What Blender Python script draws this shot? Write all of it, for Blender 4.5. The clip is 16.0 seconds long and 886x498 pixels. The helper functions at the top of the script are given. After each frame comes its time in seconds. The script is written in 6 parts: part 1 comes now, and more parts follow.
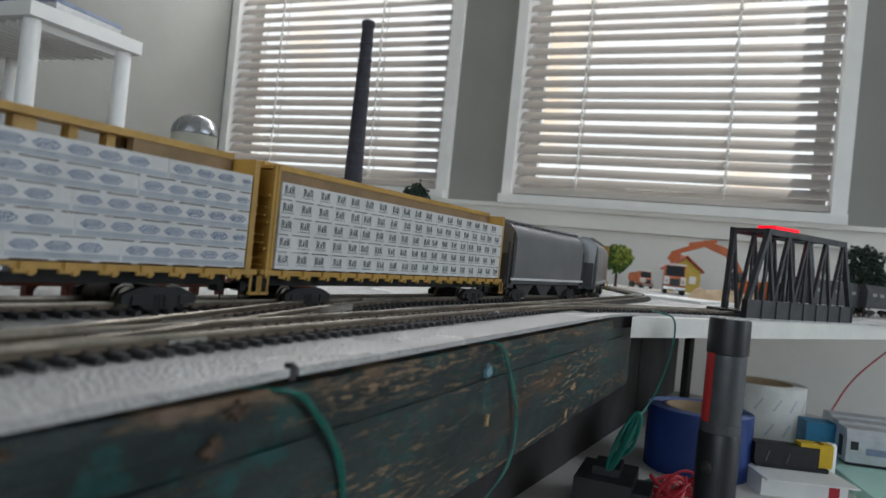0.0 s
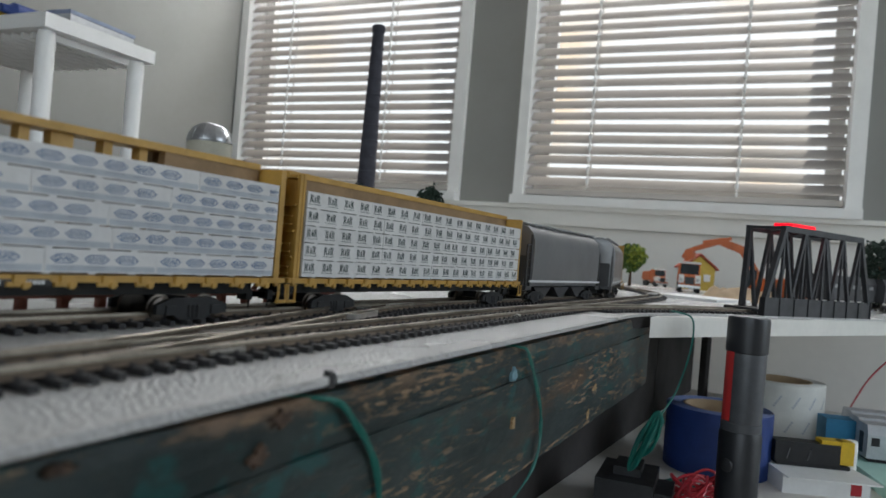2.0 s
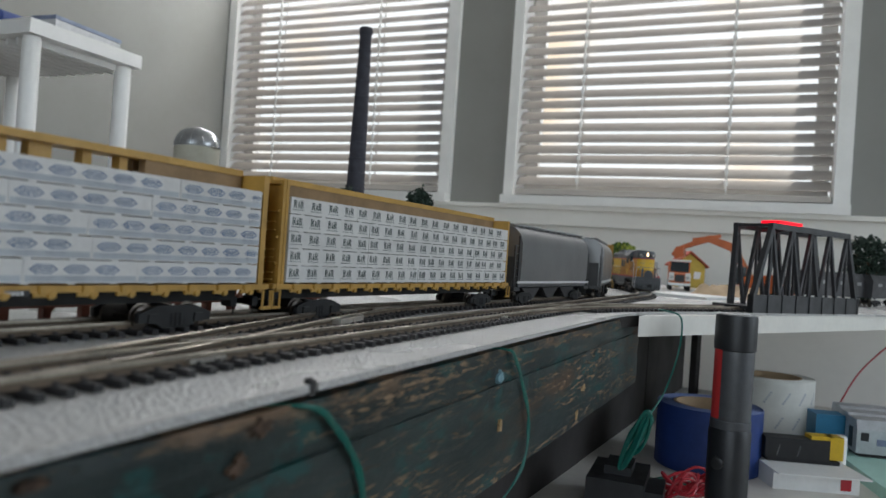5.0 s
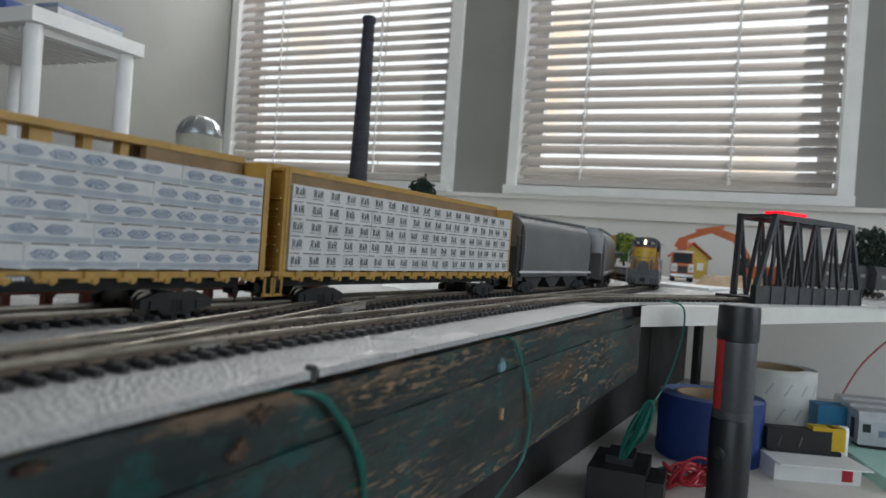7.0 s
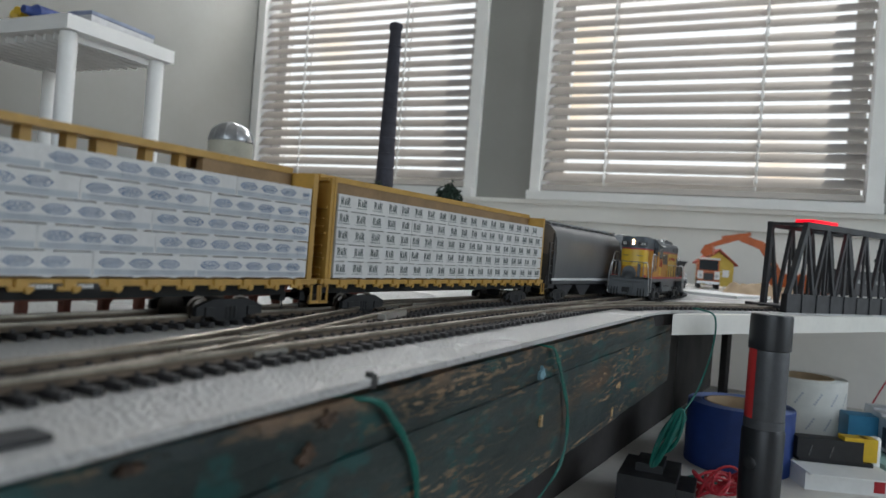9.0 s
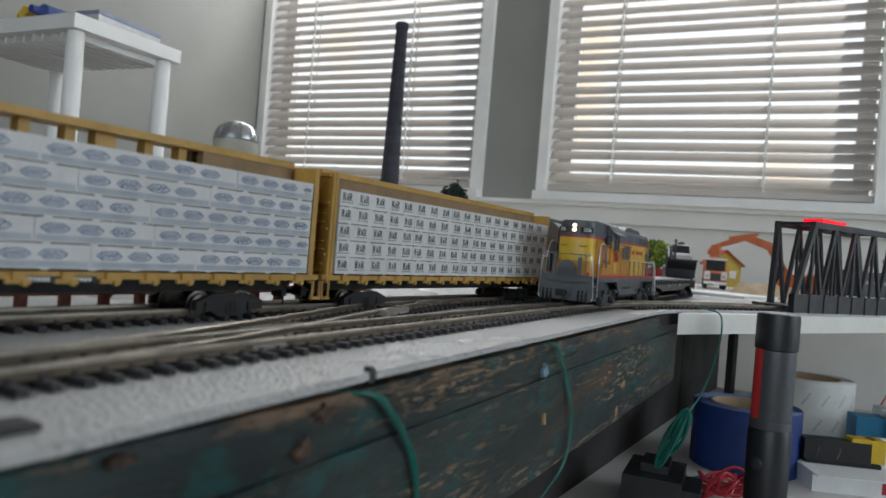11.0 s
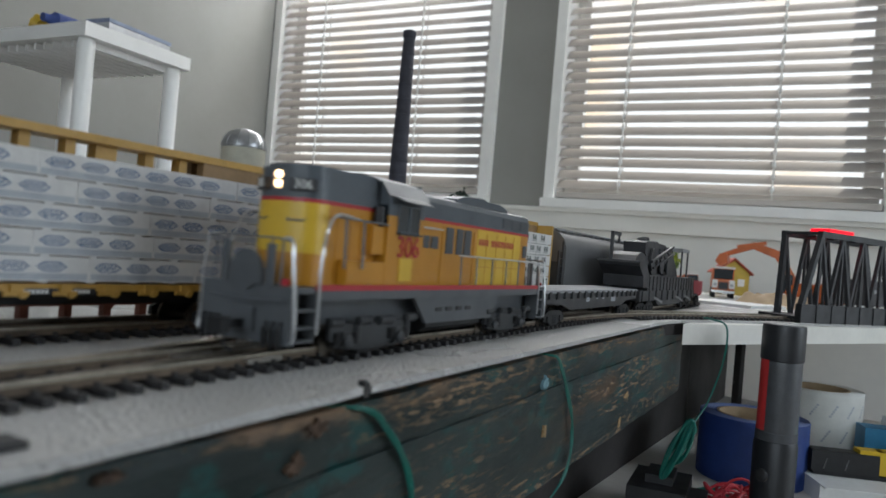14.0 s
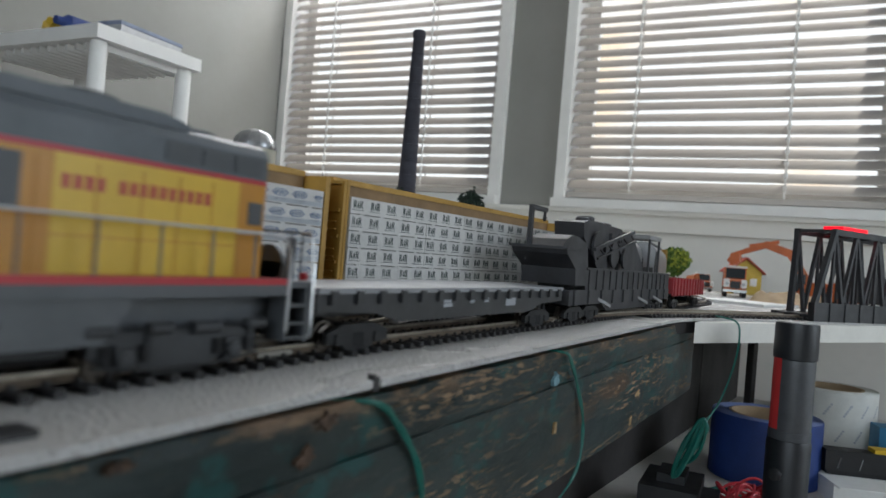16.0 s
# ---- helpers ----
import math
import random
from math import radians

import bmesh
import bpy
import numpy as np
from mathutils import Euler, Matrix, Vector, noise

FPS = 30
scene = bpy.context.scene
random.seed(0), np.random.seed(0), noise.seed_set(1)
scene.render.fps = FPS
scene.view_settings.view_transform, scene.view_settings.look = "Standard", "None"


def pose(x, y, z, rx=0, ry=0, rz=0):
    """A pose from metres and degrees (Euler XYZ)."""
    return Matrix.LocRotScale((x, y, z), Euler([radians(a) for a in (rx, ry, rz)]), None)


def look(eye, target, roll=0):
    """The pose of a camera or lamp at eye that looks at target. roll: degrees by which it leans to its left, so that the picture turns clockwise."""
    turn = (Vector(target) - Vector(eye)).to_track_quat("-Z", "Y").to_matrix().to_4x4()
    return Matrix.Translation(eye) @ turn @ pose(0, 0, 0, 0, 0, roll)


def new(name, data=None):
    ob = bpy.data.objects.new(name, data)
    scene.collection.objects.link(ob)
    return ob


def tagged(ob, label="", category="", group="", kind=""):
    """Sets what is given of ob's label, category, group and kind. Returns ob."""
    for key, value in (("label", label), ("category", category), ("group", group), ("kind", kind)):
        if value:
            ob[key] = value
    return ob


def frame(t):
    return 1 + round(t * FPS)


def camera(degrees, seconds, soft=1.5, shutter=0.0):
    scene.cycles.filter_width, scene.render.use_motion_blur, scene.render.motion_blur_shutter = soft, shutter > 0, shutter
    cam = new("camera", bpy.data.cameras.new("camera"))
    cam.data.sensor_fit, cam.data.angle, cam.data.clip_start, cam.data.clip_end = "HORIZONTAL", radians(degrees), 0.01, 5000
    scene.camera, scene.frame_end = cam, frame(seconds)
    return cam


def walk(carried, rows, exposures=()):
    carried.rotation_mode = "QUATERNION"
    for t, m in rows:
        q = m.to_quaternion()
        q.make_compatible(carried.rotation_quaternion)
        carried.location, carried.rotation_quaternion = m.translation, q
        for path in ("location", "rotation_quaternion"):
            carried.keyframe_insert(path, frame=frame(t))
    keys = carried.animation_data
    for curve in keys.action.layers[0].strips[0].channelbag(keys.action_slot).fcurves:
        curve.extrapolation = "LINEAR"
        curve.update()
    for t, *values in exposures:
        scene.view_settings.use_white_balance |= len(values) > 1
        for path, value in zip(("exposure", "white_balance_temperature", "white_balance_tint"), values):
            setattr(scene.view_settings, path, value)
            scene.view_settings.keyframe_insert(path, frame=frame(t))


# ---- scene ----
# Camera: seconds, x, y, z, yaw, pitch, roll. Metres at true model size; y runs along the straight tracks, z = 0 is the top of the layout board.
cam = camera(63.4, 16.0, soft=1.5, shutter=0.6)
PATH = [
    (0.0, 0.0000, 0.0000, 0.0330, 28.16, 0.34, -5.71),
    (0.5, 0.0018, 0.0052, 0.0353, 28.28, 0.38, -5.49),
    (1.0, 0.0019, 0.0046, 0.0326, 28.40, 0.35, -5.26),
    (1.5, -0.0012, -0.0016, 0.0318, 28.72, 0.34, -4.99),
    (2.0, -0.0034, -0.0064, 0.0344, 29.01, 0.36, -4.73),
    (2.5, -0.0074, -0.0070, 0.0305, 29.34, 0.28, -4.42),
    (3.0, -0.0030, -0.0029, 0.0334, 29.26, 0.34, -4.10),
    (3.5, -0.0039, -0.0018, 0.0333, 29.15, 0.41, -4.10),
    (4.0, 0.0000, -0.0051, 0.0353, 28.88, 0.55, -4.04),
    (6.5, -0.0010, -0.0039, 0.0362, 28.17, -0.06, -3.84),
    (7.0, -0.0007, -0.0037, 0.0349, 28.62, -0.31, -4.14),
    (7.5, -0.0011, -0.0085, 0.0328, 29.15, -0.34, -4.44),
    (8.0, -0.0022, -0.0113, 0.0344, 29.60, -0.25, -4.69),
    (8.5, -0.0032, -0.0118, 0.0345, 29.94, -0.13, -4.67),
    (9.0, -0.0066, -0.0140, 0.0363, 30.18, -0.09, -4.50),
    (11.5, -0.0057, -0.0098, 0.0341, 30.75, -0.06, -4.69),
    (12.0, -0.0051, -0.0085, 0.0369, 30.79, -0.05, -4.71),
    (12.5, -0.0089, -0.0066, 0.0352, 30.96, -0.05, -4.83),
    (13.0, -0.0065, -0.0065, 0.0355, 31.11, 0.04, -4.82),
    (13.5, -0.0055, -0.0102, 0.0373, 31.30, 0.19, -4.88),
    (14.0, -0.0031, -0.0091, 0.0369, 31.39, 0.37, -4.86),
    (14.5, -0.0041, -0.0077, 0.0378, 31.55, 0.45, -4.84),
    (15.0, -0.0021, -0.0064, 0.0373, 31.70, 0.50, -4.76),
    (15.5, -0.0031, -0.0063, 0.0351, 31.96, 0.44, -4.81),
    (16.0, -0.0030, -0.0085, 0.0349, 32.22, 0.37, -4.74),
]
walk(cam, [(t, pose(x, y, z, 90 + pitch, roll, yaw)) for t, x, y, z, yaw, pitch, roll in PATH], exposures=[(0.0, 0.84), (16.0, 0.92)])
cam.data.dof.use_dof = True
cam.data.dof.focus_distance = 0.50
cam.data.dof.aperture_fstop = 16.0

# ---- light ----
world = bpy.data.worlds.new("world")
scene.world = world
world.use_nodes = True
wn = world.node_tree.nodes
sky = wn.new("ShaderNodeTexSky")
sky.sky_type = "NISHITA"
sky.sun_disc = False
sky.sun_elevation = radians(48)
sky.sun_rotation = radians(20)
wn["Background"].inputs["Strength"].default_value = 0.12
world.node_tree.links.new(sky.outputs["Color"], wn["Background"].inputs["Color"])

sun_data = bpy.data.lights.new("sun", "SUN")
sun_data.energy, sun_data.angle, sun_data.color = 2.0, radians(0.6), (1.0, 0.94, 0.85)
sun = new("sun", sun_data)
sun.matrix_world = look((0.9, 4.5, 5.0), (-0.3, 2.0, 0.6))


def area_lamp(name, eye, target, w, h, power, color):
    d = bpy.data.lights.new(name, "AREA")
    d.shape, d.size, d.size_y, d.energy, d.color = "RECTANGLE", w, h, power, color
    ob = new(name, d)
    ob.matrix_world = look(eye, target)
    return ob


# ---- materials ----
def mat(name, color, rough=0.5, metal=0.0, vary=0.15, scale=40.0, bump=0.0, bump_scale=400.0, color2=None, emit=None, power=0.0,
        spec=0.5, island=0.0, coat=0.0, gloss_vary=1.0):
    """A surface with a coarse stain and a fine grain; color2 is the tone of the stains."""
    m = bpy.data.materials.new(name)
    m.use_nodes = True
    nt = m.node_tree
    n, l = nt.nodes, nt.links
    b = n["Principled BSDF"]
    b.inputs["Roughness"].default_value = rough
    b.inputs["Metallic"].default_value = metal
    b.inputs["Specular IOR Level"].default_value = spec
    b.inputs["Coat Weight"].default_value = coat
    tc = n.new("ShaderNodeTexCoord")
    n1 = n.new("ShaderNodeTexNoise")
    n1.inputs["Scale"].default_value = scale
    n1.inputs["Detail"].default_value = 6
    n2 = n.new("ShaderNodeTexNoise")
    n2.inputs["Scale"].default_value = scale * 9
    n2.inputs["Detail"].default_value = 4
    for q in (n1, n2):
        l.new(tc.outputs["Object"], q.inputs["Vector"])
    mixv = n.new("ShaderNodeMath")
    mixv.operation = "MULTIPLY_ADD"
    l.new(n2.outputs["Fac"], mixv.inputs[0])
    mixv.inputs[1].default_value = 0.4
    l.new(n1.outputs["Fac"], mixv.inputs[2])
    ramp = n.new("ShaderNodeMapRange")
    ramp.inputs["From Min"].default_value = 0.45
    ramp.inputs["From Max"].default_value = 0.95
    l.new(mixv.outputs[0], ramp.inputs["Value"])
    mix = n.new("ShaderNodeMix")
    mix.data_type = "RGBA"
    c2 = color2 or tuple(max(0.0, c * (1 - 2.2 * vary)) for c in color)
    c1 = tuple(min(1.0, c * (1 + vary * 0.5)) for c in color)
    mix.inputs["A"].default_value = (*c1, 1)
    mix.inputs["B"].default_value = (*c2, 1)
    l.new(ramp.outputs[0], mix.inputs["Factor"])
    out = mix.outputs["Result"]
    if island:
        oi = n.new("ShaderNodeObjectInfo")
        mr = n.new("ShaderNodeMapRange")
        mr.inputs["To Min"].default_value = 1 - island
        mr.inputs["To Max"].default_value = 1 + island
        l.new(oi.outputs["Random"], mr.inputs["Value"])
        hs = n.new("ShaderNodeHueSaturation")
        l.new(mr.outputs[0], hs.inputs["Value"])
        l.new(out, hs.inputs["Color"])
        out = hs.outputs["Color"]
    l.new(out, b.inputs["Base Color"])
    rr = n.new("ShaderNodeMapRange")
    rr.inputs["To Min"].default_value = max(0.02, rough - 0.1 * gloss_vary)
    rr.inputs["To Max"].default_value = min(1.0, rough + 0.12 * gloss_vary)
    l.new(n1.outputs["Fac"], rr.inputs["Value"])
    l.new(rr.outputs[0], b.inputs["Roughness"])
    if bump:
        nb = n.new("ShaderNodeTexNoise")
        nb.inputs["Scale"].default_value = bump_scale
        nb.inputs["Detail"].default_value = 3
        l.new(tc.outputs["Object"], nb.inputs["Vector"])
        bp = n.new("ShaderNodeBump")
        bp.inputs["Strength"].default_value = min(1.0, bump)
        bp.inputs["Distance"].default_value = 0.5 / bump_scale
        l.new(nb.outputs["Fac"], bp.inputs["Height"])
        l.new(bp.outputs["Normal"], b.inputs["Normal"])
    if emit:
        b.inputs["Emission Color"].default_value = (*emit, 1)
        b.inputs["Emission Strength"].default_value = power
    return m


def peeling_paint():
    """Old green paint on timber: dark green coat, teal patches, flaked streaks down to bare wood along the grain."""
    m = bpy.data.materials.new("peeling_green_paint")
    m.use_nodes = True
    nt = m.node_tree
    n, l = nt.nodes, nt.links
    b = n["Principled BSDF"]
    b.inputs["Roughness"].default_value = 0.55
    b.inputs["Specular IOR Level"].default_value = 0.3
    tc = n.new("ShaderNodeTexCoord")

    def noise_of(sy, sz, scale, detail=8, rough=0.6, off=0.0):
        mp = n.new("ShaderNodeMapping")
        mp.inputs["Scale"].default_value = (1, sy, sz)
        mp.inputs["Location"].default_value = (off, off, off)
        l.new(tc.outputs["Object"], mp.inputs["Vector"])
        q = n.new("ShaderNodeTexNoise")
        q.inputs["Scale"].default_value = scale
        q.inputs["Detail"].default_value = detail
        q.inputs["Roughness"].default_value = rough
        l.new(mp.outputs[0], q.inputs["Vector"])
        return q.outputs["Fac"]

    def step(v, a, z):
        r = n.new("ShaderNodeMapRange")
        r.inputs["From Min"].default_value, r.inputs["From Max"].default_value = a, z
        l.new(v, r.inputs["Value"])
        return r.outputs[0]

    def mixc(f, a, c):
        q = n.new("ShaderNodeMix")
        q.data_type = "RGBA"
        l.new(f, q.inputs["Factor"])
        for s, v in (("A", a), ("B", c)):
            if isinstance(v, tuple):
                q.inputs[s].default_value = (*v, 1)
            else:
                l.new(v, q.inputs[s])
        return q.outputs["Result"]

    def mul(a, c):
        q = n.new("ShaderNodeMath")
        q.operation = "MULTIPLY"
        l.new(a, q.inputs[0])
        l.new(c, q.inputs[1])
        return q.outputs[0]

    base = mixc(step(noise_of(0.5, 1.4, 30), 0.35, 0.65), (0.009, 0.019, 0.019), (0.026, 0.042, 0.040))
    teal = mixc(step(noise_of(0.7, 1.3, 60, 5, 0.6, 3.0), 0.55, 0.61), base, (0.007, 0.058, 0.056))
    brown = mixc(step(noise_of(0.35, 1.6, 24, 6, 0.6, 7.0), 0.55, 0.68), teal, (0.075, 0.046, 0.026))
    flake_zone = step(noise_of(0.22, 2.6, 26, 5, 0.6, 11.0), 0.43, 0.55)
    flake = mul(step(noise_of(0.22, 1.7, 330, 8, 0.72, 5.0), 0.54, 0.565), flake_zone)
    pos = n.new("ShaderNodeSeparateXYZ")
    l.new(tc.outputs["Object"], pos.inputs[0])
    worn = mul(step(pos.outputs["Z"], -0.0115, -0.0055), step(noise_of(0.5, 1.2, 70, 7, 0.7, 17.0), 0.50, 0.60))
    edge = mixc(worn, brown, (0.20, 0.125, 0.075))
    flaked = mixc(flake, edge, (0.34, 0.235, 0.15))
    l.new(flaked, b.inputs["Base Color"])
    bp = n.new("ShaderNodeBump")
    bp.inputs["Strength"].default_value = 0.7
    bp.inputs["Distance"].default_value = 0.0012
    l.new(noise_of(0.35, 1.5, 120, 8, 0.65, 2.0), bp.inputs["Height"])
    bp2 = n.new("ShaderNodeBump")
    bp2.inputs["Strength"].default_value = 0.8
    bp2.inputs["Distance"].default_value = -0.0006
    l.new(flake, bp2.inputs["Height"])
    l.new(bp.outputs["Normal"], bp2.inputs["Normal"])
    l.new(bp2.outputs["Normal"], b.inputs["Normal"])
    rr = n.new("ShaderNodeMapRange")
    rr.inputs["To Min"].default_value, rr.inputs["To Max"].default_value = 0.42, 0.9
    l.new(flake, rr.inputs["Value"])
    l.new(rr.outputs[0], b.inputs["Roughness"])
    return m


def embossed_sheet():
    """Light grey plastic sheet with a pebbled grain of about 1.5 mm."""
    m = mat("pebbled_plastic", (0.50, 0.495, 0.48), 0.27, vary=0.02, scale=5, gloss_vary=0.25, spec=0.9)
    n, l = m.node_tree.nodes, m.node_tree.links
    b = n["Principled BSDF"]
    tc = n.new("ShaderNodeTexCoord")
    v = n.new("ShaderNodeTexVoronoi")
    v.feature = "SMOOTH_F1"
    v.inputs["Scale"].default_value = 820
    nz = n.new("ShaderNodeTexNoise")
    nz.inputs["Scale"].default_value = 760
    l.new(tc.outputs["Object"], v.inputs["Vector"])
    l.new(tc.outputs["Object"], nz.inputs["Vector"])
    add = n.new("ShaderNodeMath")
    add.operation = "ADD"
    l.new(v.outputs["Distance"], add.inputs[0])
    l.new(nz.outputs["Fac"], add.inputs[1])
    bp = n.new("ShaderNodeBump")
    bp.inputs["Strength"].default_value = 1.0
    bp.inputs["Distance"].default_value = 0.0009
    l.new(add.outputs[0], bp.inputs["Height"])
    l.new(bp.outputs["Normal"], b.inputs["Normal"])
    return m


def outside():
    """Bright hazy daylight with a pale facade low down, far outside the glass."""
    m = bpy.data.materials.new("outside_daylight")
    m.use_nodes = True
    nt = m.node_tree
    n, l = nt.nodes, nt.links
    n.remove(n["Principled BSDF"])
    e = n.new("ShaderNodeEmission")
    tc = n.new("ShaderNodeTexCoord")
    nz = n.new("ShaderNodeTexNoise")
    nz.inputs["Scale"].default_value = 1.7
    nz.inputs["Detail"].default_value = 2
    l.new(tc.outputs["Object"], nz.inputs["Vector"])
    r = n.new("ShaderNodeValToRGB")
    r.color_ramp.elements[0].position, r.color_ramp.elements[0].color = 0.30, (1.0, 0.84, 0.66, 1)
    r.color_ramp.elements[1].position, r.color_ramp.elements[1].color = 0.44, (0.92, 0.97, 1.0, 1)
    l.new(nz.outputs["Fac"], r.inputs["Fac"])
    l.new(r.outputs["Color"], e.inputs["Color"])
    e.inputs["Strength"].default_value = OUTSIDE
    l.new(e.outputs[0], n["Material Output"].inputs["Surface"])
    return m


OUTSIDE = 0.62
BACK_POWER, EAST_POWER, NORTH_POWER = 13.0, 10.0, 6.0
M_SHEET = embossed_sheet()
M_BEAM = peeling_paint()
M_WALL = mat("painted_wall", (0.265, 0.263, 0.248), 0.85, vary=0.03, scale=6, bump=0.15, bump_scale=250)
# paler than the wall: holds the lower wall's light; the rail shares it
M_WALL2 = mat("rail_and_lit_wall_paint", (0.80, 0.785, 0.74), 0.8, vary=0.03, scale=6)
M_WHITE = mat("white_paint", (0.80, 0.80, 0.78), 0.45, vary=0.03, scale=20)
M_CEIL = mat("ceiling_paint", (0.78, 0.78, 0.77), 0.9, vary=0.03, scale=5)
M_FLOOR = mat("floor_boards", (0.25, 0.19, 0.14), 0.5, vary=0.2, scale=8)
M_SLAT = mat("blind_slat", (0.41, 0.38, 0.35), 0.5, vary=0.03, scale=30)
M_CORD = mat("cord", (0.8, 0.8, 0.78), 0.7, vary=0.05)
M_OUT = outside()
M_TIE = mat("tie_plastic", (0.028, 0.026, 0.027), 0.55, vary=0.25, scale=200, island=0.25)
M_RAIL = mat("nickel_rail", (0.40, 0.36, 0.30), 0.42, metal=1.0, vary=0.25, scale=60)
M_RAILBROWN = mat("rail_web", (0.16, 0.12, 0.085), 0.6, metal=0.3, vary=0.25, scale=90)
M_JOINT = mat("rail_joiner", (0.62, 0.60, 0.56), 0.28, metal=1.0, vary=0.1, scale=90)
M_YEL = mat("freight_yellow", (0.47, 0.27, 0.055), 0.5, vary=0.12, scale=60, bump=0.1)
# centre web: browner and darker than the freight yellow
M_WEB = mat("brown_web", (0.27, 0.165, 0.075), 0.6, vary=0.15, scale=50)
M_LTRUCK = mat("loco_truck_grey", (0.032, 0.034, 0.037), 0.55, vary=0.2, scale=90)
M_BAND = mat("pale_blue_print", (0.43, 0.46, 0.49), 0.6, vary=0.06, scale=80)
M_PACK = mat("wrapped_lumber", (0.64, 0.63, 0.61), 0.6, vary=0.05, scale=60, bump=0.15, bump_scale=300, island=0.04)
M_INKG = mat("print_dark_green", (0.025, 0.05, 0.045), 0.7, vary=0.1)
M_INKB = mat("print_blue", (0.11, 0.18, 0.32), 0.7, vary=0.1)
M_INKGREY = mat("print_grey", (0.42, 0.44, 0.48), 0.7, vary=0.1)
M_BLK = mat("black_plastic", (0.018, 0.018, 0.020), 0.45, vary=0.2, scale=80)
M_TRUCK = mat("bogie_plastic", (0.012, 0.012, 0.013), 0.65, vary=0.25, scale=120)
M_WHEEL = mat("wheel_metal", (0.16, 0.14, 0.12), 0.4, metal=1.0, vary=0.2, scale=90)
M_HOPPER = mat("hopper_grey", (0.20, 0.20, 0.205), 0.30, metal=0.35, vary=0.08, scale=20)
M_HOPDARK = mat("hopper_ends", (0.05, 0.05, 0.052), 0.5, vary=0.15, scale=30)
M_WHITELINE = mat("white_print", (0.7, 0.7, 0.7), 0.5, vary=0.05)
M_LYEL = mat("loco_yellow", (0.66, 0.42, 0.035), 0.36, vary=0.06, scale=60)
M_LORANGE = mat("loco_orange", (0.50, 0.22, 0.015), 0.36, vary=0.06, scale=60)
M_LGREY = mat("loco_grey", (0.085, 0.10, 0.115), 0.42, vary=0.1, scale=60)
M_LFRAME = mat("loco_frame_grey", (0.085, 0.092, 0.10), 0.45, vary=0.1, scale=60)
M_LRED = mat("loco_red", (0.42, 0.02, 0.03), 0.4, vary=0.05)
M_WIREGREY = mat("handrail_metal", (0.62, 0.63, 0.64), 0.3, metal=0.7, vary=0.1)
M_HANDGREY = mat("handrail_dark", (0.16, 0.17, 0.18), 0.4, metal=0.3, vary=0.1)
M_GLASS = mat("dark_glass", (0.02, 0.025, 0.03), 0.12, vary=0.1)
M_HEAD = mat("headlight", (1.0, 0.9, 0.7), 0.3, emit=(1.0, 0.66, 0.36), power=3.2)
M_NUM = mat("number_white", (0.75, 0.75, 0.72), 0.5)
M_CRANE = mat("crane_black", (0.042, 0.042, 0.046), 0.5, vary=0.2, scale=60)
M_CRANEG = mat("crane_grey", (0.30, 0.30, 0.30), 0.55, vary=0.15, scale=60)
M_FLATDECK = mat("flatcar_deck", (0.30, 0.31, 0.33), 0.35, vary=0.12, scale=40)
M_FLAT = mat("flatcar_black", (0.034, 0.035, 0.038), 0.4, vary=0.2, scale=60)
M_BRIDGE = mat("bridge_black", (0.028, 0.029, 0.033), 0.5, vary=0.2, scale=70)
M_REDLIGHT = mat("red_lamp", (0.7, 0.004, 0.012), 0.5, emit=(1.0, 0.004, 0.018), power=0.8, spec=0.2)
M_ORANGE = mat("construction_orange", (0.55, 0.13, 0.03), 0.4, vary=0.1, scale=50)
M_TRUCKWHITE = mat("truck_white", (0.72, 0.70, 0.68), 0.4, vary=0.05)
M_ROOF = mat("house_roof_red", (0.42, 0.07, 0.04), 0.6, vary=0.12, scale=50)
M_HOUSE = mat("house_yellow", (0.55, 0.38, 0.06), 0.6, vary=0.1, scale=50)
M_LEAF = mat("leaf_green", (0.10, 0.19, 0.03), 0.6, vary=0.3, scale=120)
M_LEAFY = mat("leaf_lime", (0.30, 0.36, 0.04), 0.6, vary=0.25, scale=120)
M_LEAFD = mat("leaf_dark", (0.022, 0.045, 0.030), 0.7, vary=0.3, scale=120)
M_BARK = mat("bark", (0.10, 0.06, 0.035), 0.8, vary=0.25, scale=120)
M_CHIM = mat("smokestack_dark", (0.035, 0.035, 0.050), 0.7, vary=0.2, scale=60, bump=0.3, bump_scale=350)
M_SILVER = mat("silver_silo", (0.42, 0.43, 0.44), 0.28, metal=0.85, vary=0.12, scale=30)
M_BUFF = mat("silo_buff", (0.40, 0.38, 0.31), 0.6, vary=0.1)
M_FENCE = mat("rust_red_fence", (0.18, 0.050, 0.030), 0.6, vary=0.2, scale=80)
M_MINT = mat("mint_foam", (0.42, 0.66, 0.58), 0.7, vary=0.06, scale=30, bump=0.2)
M_PAPER = mat("white_card", (0.78, 0.78, 0.76), 0.6, vary=0.05, scale=25)
M_DESK = mat("desk_cream", (0.74, 0.70, 0.64), 0.5, vary=0.08, scale=12)
M_FASCIA = mat("white_shelf_board", (0.72, 0.70, 0.65), 0.45, vary=0.05, scale=20)
M_RESIN = mat("white_resin", (0.80, 0.80, 0.79), 0.42, vary=0.03, scale=20)
M_BLUE = mat("blue_tape", (0.015, 0.045, 0.20), 0.55, vary=0.1, scale=60)
M_BLUEL = mat("tape_side_blue", (0.17, 0.22, 0.42), 0.6, vary=0.08, scale=200)
M_TAPEW = mat("white_tape", (0.70, 0.69, 0.64), 0.5, vary=0.06, scale=60)
M_CORE = mat("cardboard_core", (0.42, 0.30, 0.18), 0.8, vary=0.1, scale=60)
